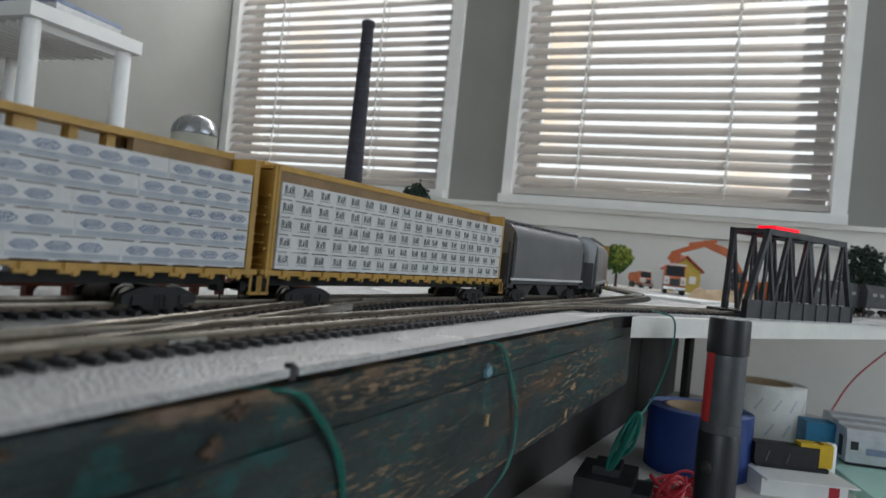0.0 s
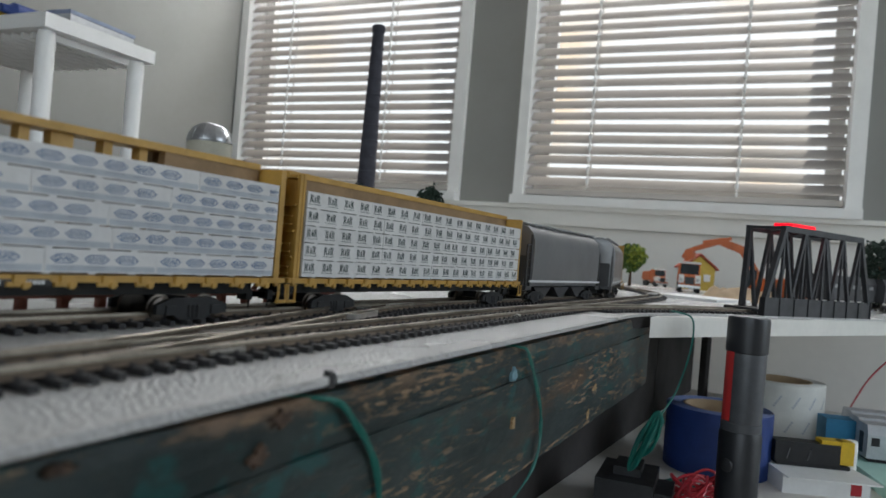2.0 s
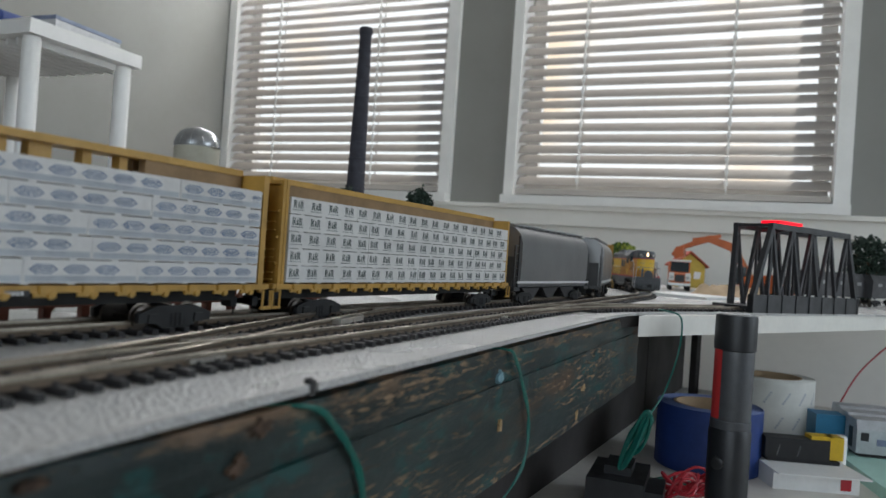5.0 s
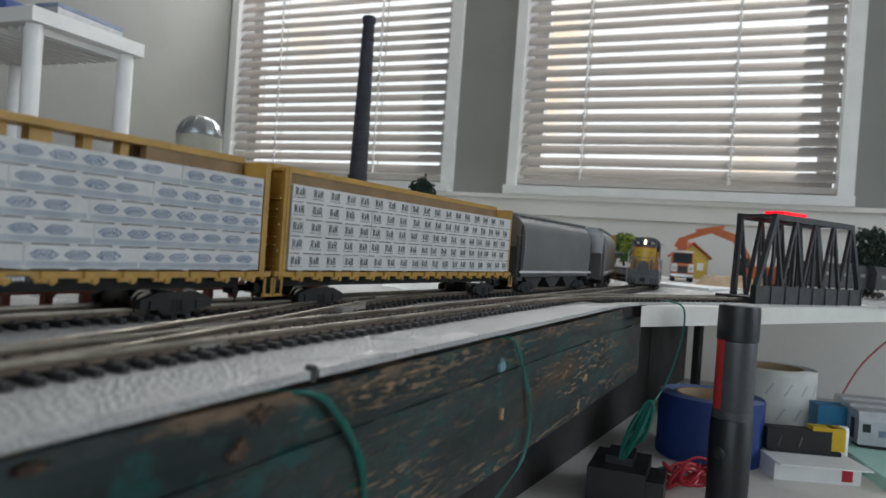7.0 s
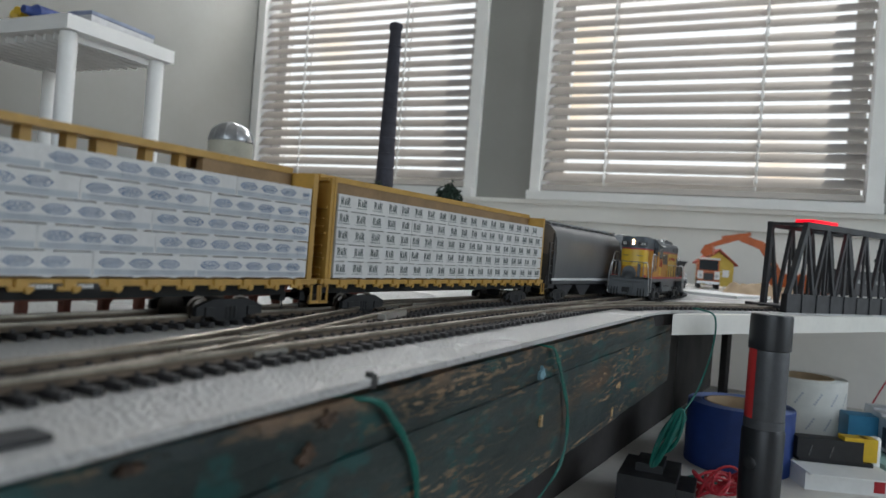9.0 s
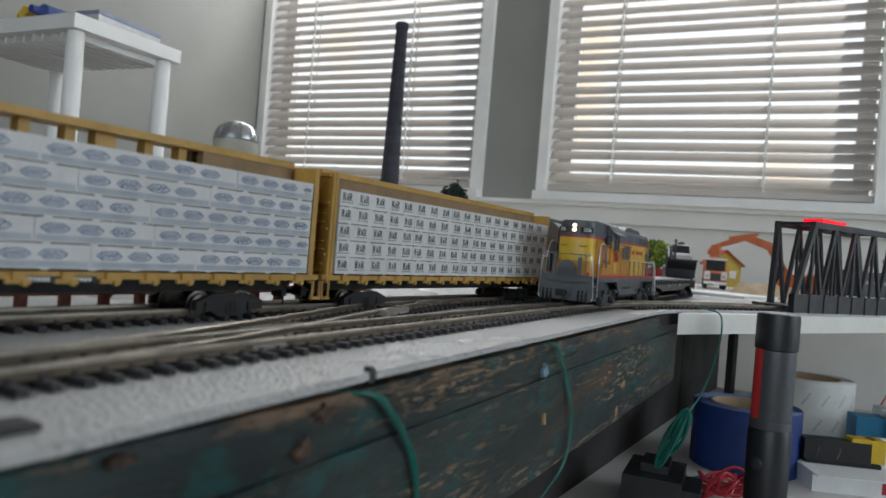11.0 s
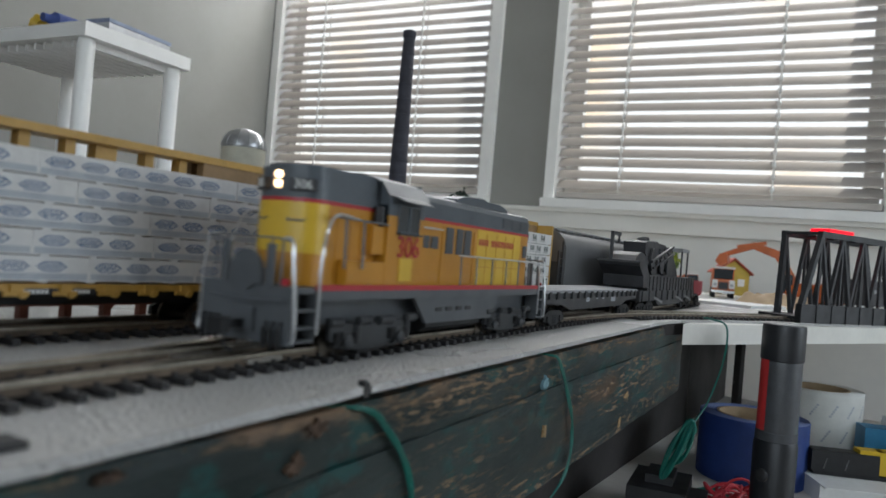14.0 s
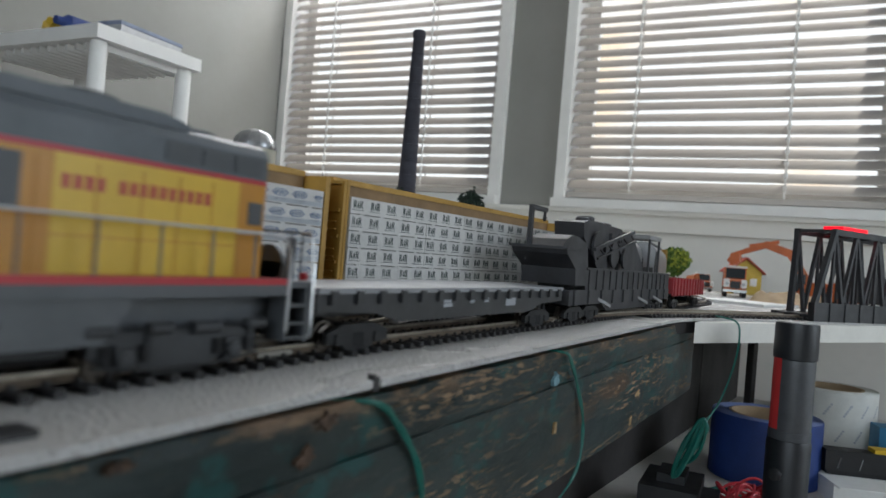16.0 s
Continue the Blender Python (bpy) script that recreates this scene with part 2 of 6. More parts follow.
M_TORCH = mat("torch_black", (0.014, 0.015, 0.018), 0.42, vary=0.15, scale=80)
M_TORCHG = mat("torch_grey", (0.065, 0.068, 0.075), 0.4, vary=0.15, scale=80)
M_TORCHR = mat("torch_red", (0.50, 0.035, 0.035), 0.4, vary=0.08)
M_STEEL = mat("brushed_steel", (0.45, 0.45, 0.45), 0.3, metal=1.0, vary=0.1)
M_TEAL = mat("teal_wire", (0.009, 0.14, 0.11), 0.4, vary=0.1, scale=80)
M_REDW = mat("red_wire", (0.50, 0.03, 0.045), 0.4, vary=0.1, scale=80)
M_SILVERCAR = mat("silver_car", (0.55, 0.56, 0.58), 0.35, metal=0.3, vary=0.12, scale=60)
M_BLUEBOX = mat("blue_box", (0.03, 0.20, 0.36), 0.5, vary=0.1)
M_STEELBLUE = mat("box_blue_grey", (0.22, 0.26, 0.38), 0.5, vary=0.15, scale=40)
M_TOOLY = mat("tool_yellow", (0.65, 0.42, 0.02), 0.45, vary=0.1)
M_CHIPB = mat("chip_blue", (0.20, 0.36, 0.42), 0.7, vary=0.15, scale=300)
M_CHIPT = mat("chip_wood", (0.42, 0.28, 0.14), 0.8, vary=0.2, scale=300)
M_SCAR = mat("splintered_wood", (0.10, 0.060, 0.038), 0.85, vary=0.35, scale=300, bump=0.8, bump_scale=900)
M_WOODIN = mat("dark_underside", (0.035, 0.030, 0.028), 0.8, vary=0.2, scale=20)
M_REDCAR = mat("red_car", (0.40, 0.03, 0.04), 0.4, vary=0.1)


# ---- mesh helpers ----
def box(bm, x0, x1, y0, y1, z0, z1, m=None):
    v = [bm.verts.new((x, y, z)) for z in (z0, z1) for y in (y0, y1) for x in (x0, x1)]
    for q in ((0, 2, 3, 1), (4, 5, 7, 6), (0, 1, 5, 4), (2, 6, 7, 3), (0, 4, 6, 2), (1, 3, 7, 5)):
        bm.faces.new([v[i] for i in q])
    if m is not None:
        for p in v:
            p.co = m @ p.co
    return v


def prism(bm, outline, axis, a, b):
    """A flat outline of (u, v) pushed along axis from a to b: x takes (y, z), y takes (x, z), z takes (x, y)."""
    def co(u, v, w):
        return {"x": (w, u, v), "y": (u, w, v), "z": (u, v, w)}[axis]
    A = [bm.verts.new(co(u, v, a)) for u, v in outline]
    B = [bm.verts.new(co(u, v, b)) for u, v in outline]
    bm.faces.new(A)
    bm.faces.new(B[::-1])
    k = len(A)
    for i in range(k):
        bm.faces.new((A[i], B[i], B[(i + 1) % k], A[(i + 1) % k]))


def lathe(bm, profile, center=(0, 0, 0), n=28, m=None):
    """Turns (radius, height) pairs round an upright axis."""
    rings = []
    for r, z in profile:
        rings.append([bm.verts.new((center[0] + r * math.cos(2 * math.pi * i / n), center[1] + r * math.sin(2 * math.pi * i / n), center[2] + z)) for i in range(n)])
    for a, b in zip(rings, rings[1:]):
        for i in range(n):
            bm.faces.new((a[i], a[(i + 1) % n], b[(i + 1) % n], b[i]))
    bm.faces.new(rings[0][::-1])
    bm.faces.new(rings[-1])
    if m is not None:
        for ring in rings:
            for v in ring:
                v.co = m @ v.co


def tube(bm, pts, r, n=6):
    """A round wire through the points."""
    pts = [Vector(p) for p in pts]
    rings = []
    for i, p in enumerate(pts):
        d = (pts[min(i + 1, len(pts) - 1)] - pts[max(i - 1, 0)]).normalized()
        u = d.cross(Vector((0.13, 0.31, 0.94))).normalized()
        w = d.cross(u)
        rings.append([bm.verts.new(p + r * (math.cos(2 * math.pi * k / n) * u + math.sin(2 * math.pi * k / n) * w)) for k in range(n)])
    for a, b in zip(rings, rings[1:]):
        for k in range(n):
            bm.faces.new((a[k], a[(k + 1) % n], b[(k + 1) % n], b[k]))
    bm.faces.new(rings[0][::-1])
    bm.faces.new(rings[-1])


def strut(bm, a, b, w, h=None):
    """A square bar from a to b."""
    a, b = Vector(a), Vector(b)
    d = b - a
    q = d.to_track_quat("Z", "Y").to_matrix().to_4x4()
    h = h or w
    box(bm, -w / 2, w / 2, -h / 2, h / 2, 0, d.length, Matrix.Translation(a) @ q)


def curve_pts(keys, n=8):
    """Catmull-Rom through the keys."""
    k = [Vector(p) for p in keys]
    k = [2 * k[0] - k[1]] + k + [2 * k[-1] - k[-2]]
    out = []
    for i in range(1, len(k) - 2):
        for j in range(n):
            t = j / n
            a, b, c, d = k[i - 1], k[i], k[i + 1], k[i + 2]
            out.append(0.5 * (2 * b + (c - a) * t + (2 * a - 5 * b + 4 * c - d) * t * t + (3 * b - a - 3 * c + d) * t ** 3))
    return out + [k[-2]]


def mesh_of(name, bm, material, bevel=0.0, smooth=False, segs=1):
    if bevel:
        bmesh.ops.bevel(bm, geom=[e for e in bm.edges if e.is_manifold and e.calc_face_angle(0) > 0.6], offset=bevel, segments=segs, affect="EDGES", clamp_overlap=True)
    bmesh.ops.recalc_face_normals(bm, faces=bm.faces)
    me = bpy.data.meshes.new(name)
    bm.to_mesh(me)
    bm.free()
    me.materials.append(material)
    if smooth:
        for p in me.polygons:
            p.use_smooth = True
        me.set_sharp_from_angle(angle=radians(38))
    return me


def part(name, bm, material, parent=None, label="", bevel=0.0, smooth=False, m=None, segs=1):
    ob = new(name, mesh_of(name, bm, material, bevel, smooth, segs))
    if parent is not None:
        ob.parent = parent
    if m is not None:
        ob.matrix_local = m
    if label:
        ob["label"] = label
    return ob


def empty(name, label, category, group="", kind="", m=None):
    ob = new(name)
    ob.empty_display_size = 0.01
    if m is not None:
        ob.matrix_world = m
    return tagged(ob, label, category, group, kind)


def B():
    return bmesh.new()


def text_part(name, body, size, material, parent, m, extrude=0.0001, label=""):
    c = bpy.data.curves.new(name, "FONT")
    c.body, c.size, c.extrude, c.align_x, c.align_y = body, size, extrude, "CENTER", "CENTER"
    tmp = bpy.data.objects.new(name, c)
    scene.collection.objects.link(tmp)
    me = bpy.data.meshes.new_from_object(tmp.evaluated_get(bpy.context.evaluated_depsgraph_get()))
    bpy.data.objects.remove(tmp)
    me.materials.clear()
    me.materials.append(material)
    ob = new(name, me)
    ob.parent = parent
    ob.matrix_local = m
    if label:
        ob["label"] = label
    return ob


# ---- room ----
# The window wall stands five degrees off square to the tracks.
SKEW = 0.087
FLOOR_Z = -0.80
CEIL_Z = 1.65
YAW_WALL = math.degrees(math.atan(SKEW))
WALL_M = pose(-1.905, 1.835, 0, 0, 0, YAW_WALL)  # local x runs along the window wall from the corner, local y outwards
WALL_LEN = 4.0
LWIN = (0.030, 0.853, 0.226, 1.42)
RWIN = (1.080, 1.912, 0.226, 1.42)


def wall_with_holes(name, length, z0, z1, thick, holes, m, material, label):
    bm = B()
    xs = sorted({0.0, length, *[h[0] for h in holes], *[h[1] for h in holes]})
    for a, b in zip(xs, xs[1:]):
        cut = [h for h in holes if h[0] <= a + 1e-6 and h[1] >= b - 1e-6]
        if cut:
            box(bm, a, b, 0, thick, z0, cut[0][2])
            box(bm, a, b, 0, thick, cut[0][3], z1)
        else:
            box(bm, a, b, 0, thick, z0, z1)
    bmesh.ops.remove_doubles(bm, verts=bm.verts, dist=1e-5)
    ob = part(name, bm, material)
    ob.matrix_world = m
    return tagged(ob, label, "wall", kind="structure")


wall_with_holes("wall_north", WALL_LEN, FLOOR_Z, CEIL_Z, 0.14, [LWIN, RWIN], WALL_M, M_WALL, "warm grey painted wall with two windows")
wall_with_holes("wall_west", 4.6, FLOOR_Z, CEIL_Z, 0.12, [], WALL_M @ pose(0, 0, 0, 0, 0, -90) @ pose(0, -0.12, 0), M_WALL, "warm grey painted side wall")
# out of view: the east and south walls get added openings for fill light
EAST_OPENING = (0.35, 1.75, 0.1, 1.35)
BACK_OPENING = (0.9, 3.1, 0.05, 1.40)
wall_with_holes("wall_east", 4.6, FLOOR_Z, CEIL_Z, 0.12, [EAST_OPENING], WALL_M @ pose(WALL_LEN, 0, 0, 0, 0, -90), M_WALL, "unseen warm grey painted wall with an added opening for fill light")
wall_with_holes("wall_south", WALL_LEN, FLOOR_Z, CEIL_Z, 0.12, [BACK_OPENING], WALL_M @ pose(0, -4.72, 0), M_WALL, "unseen warm grey painted wall with an added opening for fill light")
bm = B()
box(bm, -0.12, WALL_LEN + 0.12, -4.72, 0.14, FLOOR_Z - 0.1, FLOOR_Z)
tagged(part("floor", bm, M_FLOOR, m=WALL_M), "brown wooden floor", "floor", kind="structure")
bm = B()
box(bm, -0.12, WALL_LEN + 0.12, -4.72, 0.14, CEIL_Z, CEIL_Z + 0.1)
tagged(part("ceiling", bm, M_CEIL, m=WALL_M), "white painted ceiling", "ceiling", kind="structure")
# wall below the rail: its brighter light is put into a paler colour
bm = B()
box(bm, 0.002, WALL_LEN - 0.002, -0.004, -0.0002, FLOOR_Z + 0.001, 0.1395)
tagged(part("dado", bm, M_WALL2, m=WALL_M), "wall below the window rail, paler for the light on it", "wall panel", kind="structure")
# wooden rail under the sills
bm = B()
box(bm, 0, WALL_LEN, -0.022, 0, 0.140, 0.188)
box(bm, 0, WALL_LEN, -0.036, 0, 0.184, 0.196)
tagged(part("trim", bm, M_WALL2, m=WALL_M, bevel=0.003), "painted wooden rail under the windows", "trim", kind="structure")


def window(name, hole, group_label):
    a, b, z0, z1 = hole
    w = empty(name, group_label, "window", "windows", "structure", WALL_M)
    fr = 0.024
    bm = B()
    for q in ((a - fr, a + 0.006, z0 - 0.004, z1 + fr), (b - 0.006, b + fr + 0.006, z0 - 0.004, z1 + fr)):
        box(bm, q[0], q[1], -0.018, 0.10, q[2], q[3])
    box(bm, a + 0.006, b - 0.006, -0.018, 0.10, z1 - 0.012, z1 + fr)
    part("window_frame", bm, M_WHITE, w, "white painted frame", bevel=0.003)
    bm = B()
    box(bm, a - fr, b + fr + 0.006, -0.045, 0.10, z0 - 0.030, z0 - 0.0045)
    part("window_sill", bm, M_WHITE, w, "white painted sill", bevel=0.004)
    # sash with its glass
    bm = B()
    for x0, x1, s0, s1 in ((a + 0.012, a + 0.05, z0, z1 - 0.012), (b - 0.05, b - 0.012, z0, z1 - 0.012), (a + 0.05, b - 0.05, z0, z0 + 0.04), (a + 0.05, b - 0.05, z1 - 0.06, z1 - 0.012)):
        box(bm, x0, x1, 0.065, 0.095, s0, s1)
    part("sash", bm, M_WHITE, w, bevel=0.002)
    # a venetian blind hangs inside the frame
    bl = empty("venetian_blind", "white venetian blind with tilted slats, lowered and half open", "blind", "blinds", "", WALL_M)
    left, right, yc = a + 0.009, b - 0.010, 0.012
    pitch, depth, tilt = 0.0317, 0.0365, SLAT_TILT
    bm = B()
    n = 5
    prof = [(depth * (i / n - 0.5), 0.0022 * (1 - (2 * i / n - 1) ** 2)) for i in range(n + 1)]
    up = [(u, v + 0.0013) for u, v in prof]
    prism(bm, prof + up[::-1], "x", left, right)
    bmesh.ops.rotate(bm, verts=bm.verts, cent=(0, 0, 0), matrix=Matrix.Rotation(radians(tilt), 3, "X"))
    slat = mesh_of("slat", bm, M_SLAT)
    z = z0 + 0.040
    k = 0
    while z < z1 - 0.05:
        o = new("slat", slat)
        o.parent = bl
        o.location = (0, yc, z)
        o.rotation_euler = (radians(random.uniform(-1.6, 1.6)), radians(random.uniform(-0.12, 0.12)), 0)
        z += pitch
        k += 1
    bm = B()
    box(bm, left, right, yc - 0.014, yc + 0.014, z0 + 0.002, z0 + 0.018)
    part("bottom_rail", bm, M_SLAT, bl, bevel=0.003)
    bm = B()
    box(bm, left, right, yc - 0.02, yc + 0.02, z1 - 0.05, z1 - 0.013)
    part("head_rail", bm, M_SLAT, bl, bevel=0.003)
    for f in (0.22, 0.70):
        x = left + f * (right - left)
        bm = B()
        for dy in (-0.0165, 0.0165):
            tube(bm, [(x, yc + dy, z0 + 0.016), (x, yc + dy, z1 - 0.05)], 0.0024, 6)
        # white beads give shape to the glow through the slats' cord holes
        for i in range(k):
            lathe(bm, [(0.0005, 0.006), (0.0046, 0.008), (0.0055, 0.014), (0.0046, 0.020), (0.0005, 0.022)], (x, yc - 0.0165, z0 + 0.030 + i * pitch), 8)
        part("ladder_cord", bm, M_CORD, bl, smooth=True)
    return w


SLAT_TILT = 47.0
window("window_1", LWIN, "white framed window behind a venetian blind")
window("window_2", RWIN, "wide white framed window behind a venetian blind")

# daylight beyond the glass
bm = B()
box(bm, -1.5, WALL_LEN + 1.5, 1.10, 1.12, -0.6, 2.1)
tagged(part("backdrop", bm, M_OUT, m=WALL_M), "bright hazy daylight outside the windows", "backdrop", kind="structure")
# fill lamps in the two added openings, both unseen
area_lamp("sky_through_back_window", WALL_M @ Vector((2.0, -4.70, 0.72)), WALL_M @ Vector((2.0, 0, 0.2)), 2.2, 1.3, BACK_POWER, (0.88, 0.95, 1.0))
area_lamp("sky_through_east_window", WALL_M @ Vector((WALL_LEN + 0.02, -1.05, 0.72)), WALL_M @ Vector((0, -1.05, 0.40)), 1.35, 1.2, EAST_POWER, (0.86, 0.94, 1.0))

# added lamps inside the blinds, above the view, stand in for the skylight
for hole in (LWIN, RWIN):
    mid = (hole[0] + hole[1]) / 2
    area_lamp("sky_through_north_window", WALL_M @ Vector((mid, -0.025, 1.17)), WALL_M @ Vector((mid, -1.4, 0.25)), 0.74, 0.40, NORTH_POWER, (0.96, 0.98, 1.0))

# ---- the layout's bench ----
def poly_slab(bm, pts, z0, z1):
    prism(bm, pts, "z", z0, z1)


FAR_Y = 1.79


def edge_line(off=0.0):
    """The front edge of the bench: along the outer track, then a bend and away to the right along the second table."""
    pts = [(-0.1208 - 0.056 * (y - 0.2025) - off, y) for y in (0.2025, 0.30, 0.40, 0.48)]
    bend = curve_pts([(-0.1364, 0.48, 0), (-0.1388, 0.535, 0), (-0.1362, 0.576, 0), (-0.1275, 0.617, 0), (-0.1140, 0.657, 0), (-0.0800, 0.720, 0)], 5)
    pts += [(p.x - off * 0.7, p.y) for p in bend[1:]]
    pts += [(0.060 - off * 0.7, 1.010), (0.40, 1.72)]
    return pts


board = empty("layout_board", "light grey pebbled plastic sheets on a timber bench", "bench top", kind="structure")
bm = B()
near = [(-0.0945, -0.5), (-0.1103, 0.055), (-0.1172, 0.1436), (-0.1200, 0.1440), (-0.1200, 0.1472), (-0.1175, 0.1476), (-0.1208, 0.2020), (-1.14, 0.2020), (-1.14, -0.5)]
poly_slab(bm, near, -0.0022, 0.0)
part("sheet", bm, M_SHEET, board, "near sheet with a notch in its edge", bevel=0.0007)
bm = B()
poly_slab(bm, edge_line() + [(0.40, FAR_Y), (-1.14, 1.66), (-1.14, 0.2025)], -0.0022, -0.0002)
part("sheet", bm, M_SHEET, board, "far sheet that bends round to the second table", bevel=0.0007)
# black clip standing in the notch
bm = B()
box(bm, -0.1198, -0.1176, 0.1444, 0.1468, -0.0032, 0.0008)
box(bm, -0.1198, -0.1184, 0.1446, 0.1466, 0.0008, 0.0013)
tagged(part("cable_clip", bm, M_BLK, bevel=0.0004), "small black cable clip in the sheet's edge", "clip")
bm = B()
box(bm, -0.1236, -0.1172, -0.20, 0.0560, 0.0002, 0.0014)
tagged(part("rubber_strip", bm, M_BLK, bevel=0.0008), "black rubber strip lying along the sheet", "strip")
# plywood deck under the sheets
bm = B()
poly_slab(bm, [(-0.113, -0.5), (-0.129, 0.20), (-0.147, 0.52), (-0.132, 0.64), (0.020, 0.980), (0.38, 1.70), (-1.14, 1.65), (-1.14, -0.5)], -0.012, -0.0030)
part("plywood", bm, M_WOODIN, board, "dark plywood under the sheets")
BEAM_M = pose(-0.125, 0.25, 0, 0, 0, math.degrees(0.0555)) @ pose(0.125, -0.25, 0)
beam = empty("painted_beam", "old timber beam with peeling dark green paint", "beam", kind="structure", m=BEAM_M)
rnd = random.Random(5)
for k, (z0, z1, x) in enumerate(((-0.0205, -0.0050, -0.1254), (-0.0650, -0.0207, -0.1250))):
    bm = B()
    ny, nz = 150, 7
    y0, y1 = -0.5, 0.64
    grid = []
    for i in range(ny + 1):
        col = []
        for j in range(nz + 1):
            y, z = y0 + (y1 - y0) * i / ny, z0 + (z1 - z0) * j / nz
            d = 0.0011 * noise.noise((y * 22, z * 90, k * 5.0)) + 0.0006 * noise.noise((y * 90, z * 300, k * 3.0))
            if j in (0, nz):
                d -= 0.0004 + 0.0012 * max(0, noise.noise((y * 40, k * 9.0, 2.0)))
            col.append(bm.verts.new((x + d, y, z)))
        grid.append(col)
    for i in range(ny):
        for j in range(nz):
            bm.faces.new((grid[i][j], grid[i + 1][j], grid[i + 1][j + 1], grid[i][j + 1]))
    back = [[bm.verts.new((x - 0.036, y0 + (y1 - y0) * i / ny, z)) for z in (z0, z1)] for i in range(ny + 1)]
    for i in range(ny):
        bm.faces.new((grid[i][nz], grid[i + 1][nz], back[i + 1][1], back[i][1]))
        bm.faces.new((grid[i][0], back[i][0], back[i + 1][0], grid[i + 1][0]))
    part("plank", bm, M_BEAM, beam, smooth=True)
# white shelf board under the second table's edge
d2 = Vector((0.184, 0.427, 0)).normalized()
yaw2 = math.degrees(math.atan2(d2.y, d2.x))
bm = B()
poly_slab(bm, [(-0.1330, 0.577), (0.2606, 1.485), (0.10, 1.60), (-0.1330, 0.90)], -0.0190, -0.0024)
tagged(part("shelf_board", bm, M_FASCIA, bevel=0.0010), "white edged shelf board under the second table", "shelf")
bm = B()
box(bm, -0.0045, 0.0045, -0.0045, 0.0045, -0.1648, -0.0228)
tagged(part("table_leg", bm, M_WOODIN, m=pose(-0.150, 0.985, 0, 0, 0, yaw2), bevel=0.001), "dark wooden leg under the shelf board", "leg")
# dark panel added so that the space under the bench stays dark
panel = empty("back_panel", "dark panel added to keep the space under the bench dark", "panel")
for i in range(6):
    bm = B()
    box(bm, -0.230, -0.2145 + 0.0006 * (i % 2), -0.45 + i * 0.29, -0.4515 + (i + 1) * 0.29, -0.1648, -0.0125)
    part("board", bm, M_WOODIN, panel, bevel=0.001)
# desk below
desk = empty("desk", "cream desk with clutter below the layout", "desk")
bm = B()
box(bm, -0.75, 0.95, 0.30, 1.30, -0.190, -0.165)
part("desktop", bm, M_DESK, desk, bevel=0.003)
for x in (-0.70, 0.90):
    for y in (0.35, 1.25):
        bm = B()
        box(bm, x - 0.02, x + 0.02, y - 0.02, y + 0.02, FLOOR_Z, -0.190)
        part("leg", bm, M_WOODIN, desk)
# legs that carry the bench
for y in (-0.30, 1.15):
    bm = B()
    box(bm, -0.300, -0.240, y, y + 0.04, FLOOR_Z, -0.0125)
    tagged(part("bench_leg", bm, M_WOODIN, bevel=0.002), "dark timber leg under the bench", "leg", "bench legs")
for x in (-1.10, -0.60):
    bm = B()
    box(bm, x, x + 0.05, 1.4, 1.45, FLOOR_Z, -0.0125)
    tagged(part("bench_leg", bm, M_WOODIN, bevel=0.002), "dark timber leg under the bench", "leg", "bench legs")

# ---- tracks ----
RAIL_Z = 0.0048
NEAR_X, CAR_X = -0.1620, -0.2275
ARC_Y = 0.683


def heading(s):
    """The outer track's turn to the left: a slight slant, then the curve of the loop."""
    h = 0.055
    if s > 0.84:
        h += 1.5 * (min(s, 1.25) - 0.84)
    if s > 1.25:
        h += 2.2 * (s - 1.25)
    return h


OUTER = []
_p = Vector((NEAR_X + 0.055 * 0.8, -0.6, 0))
for _i in range(1500):
    _s = -0.6 + _i * 0.002
    OUTER.append(_p.copy())
    _p = _p + 0.002 * Vector((-math.sin(heading(_s + 0.001)), math.cos(heading(_s + 0.001)), 0))


def outer(s):
    """Point and heading on the outer loop."""
    u = (s + 0.6) / 0.002
    i = max(0, min(len(OUTER) - 2, int(u)))
    return OUTER[i].lerp(OUTER[i + 1], u - i), heading(s)


def inner(s):
    r = 0.55
    if s <= ARC_Y:
        return Vector((CAR_X, s, 0)), 0.0
    a = (s - ARC_Y) / r
    return Vector((CAR_X - r * (1 - math.cos(a)), ARC_Y + r * math.sin(a), 0)), a


def bezier_line(a, da, b, db):
    a, b = Vector((*a, 0)), Vector((*b, 0))
    c1, c2 = a + Vector((*da, 0)), b - Vector((*db, 0))

    def f(t):
        p = a * (1 - t) ** 3 + 3 * c1 * t * (1 - t) ** 2 + 3 * c2 * t * t * (1 - t) + b * t ** 3
        d = 3 * (c1 - a) * (1 - t) ** 2 + 6 * (c2 - c1) * t * (1 - t) + 3 * (b - c2) * t * t
        return p, math.atan2(-d.x, d.y)
    return f


def sweep_rail(bm, pts, profile):
    """Profile of (across, up) swept along points with headings."""
    rings = []
    for p, h, off in pts:
        side = Vector((math.cos(h), math.sin(h), 0))
        rings.append([bm.verts.new(p + side * (off + u) + Vector((0, 0, v))) for u, v in profile])
    k = len(profile)
    for a, b in zip(rings, rings[1:]):
        for i in range(k):
            bm.faces.new((a[i], b[i], b[(i + 1) % k], a[(i + 1) % k]))
    bm.faces.new(rings[0])
    bm.faces.new(rings[-1][::-1])


WEB = [(-0.0012, 0.0020), (0.0012, 0.0020), (0.0011, 0.0024), (0.0003, 0.0027), (0.0003, 0.0038), (-0.0003, 0.0038), (-0.0003, 0.0027), (-0.0011, 0.0024)]
HEAD = [(-0.0005, 0.0037), (0.0005, 0.0037), (0.0005, 0.0046), (0.0003, 0.0048), (-0.0003, 0.0048), (-0.0005, 0.0046)]

bm = B()
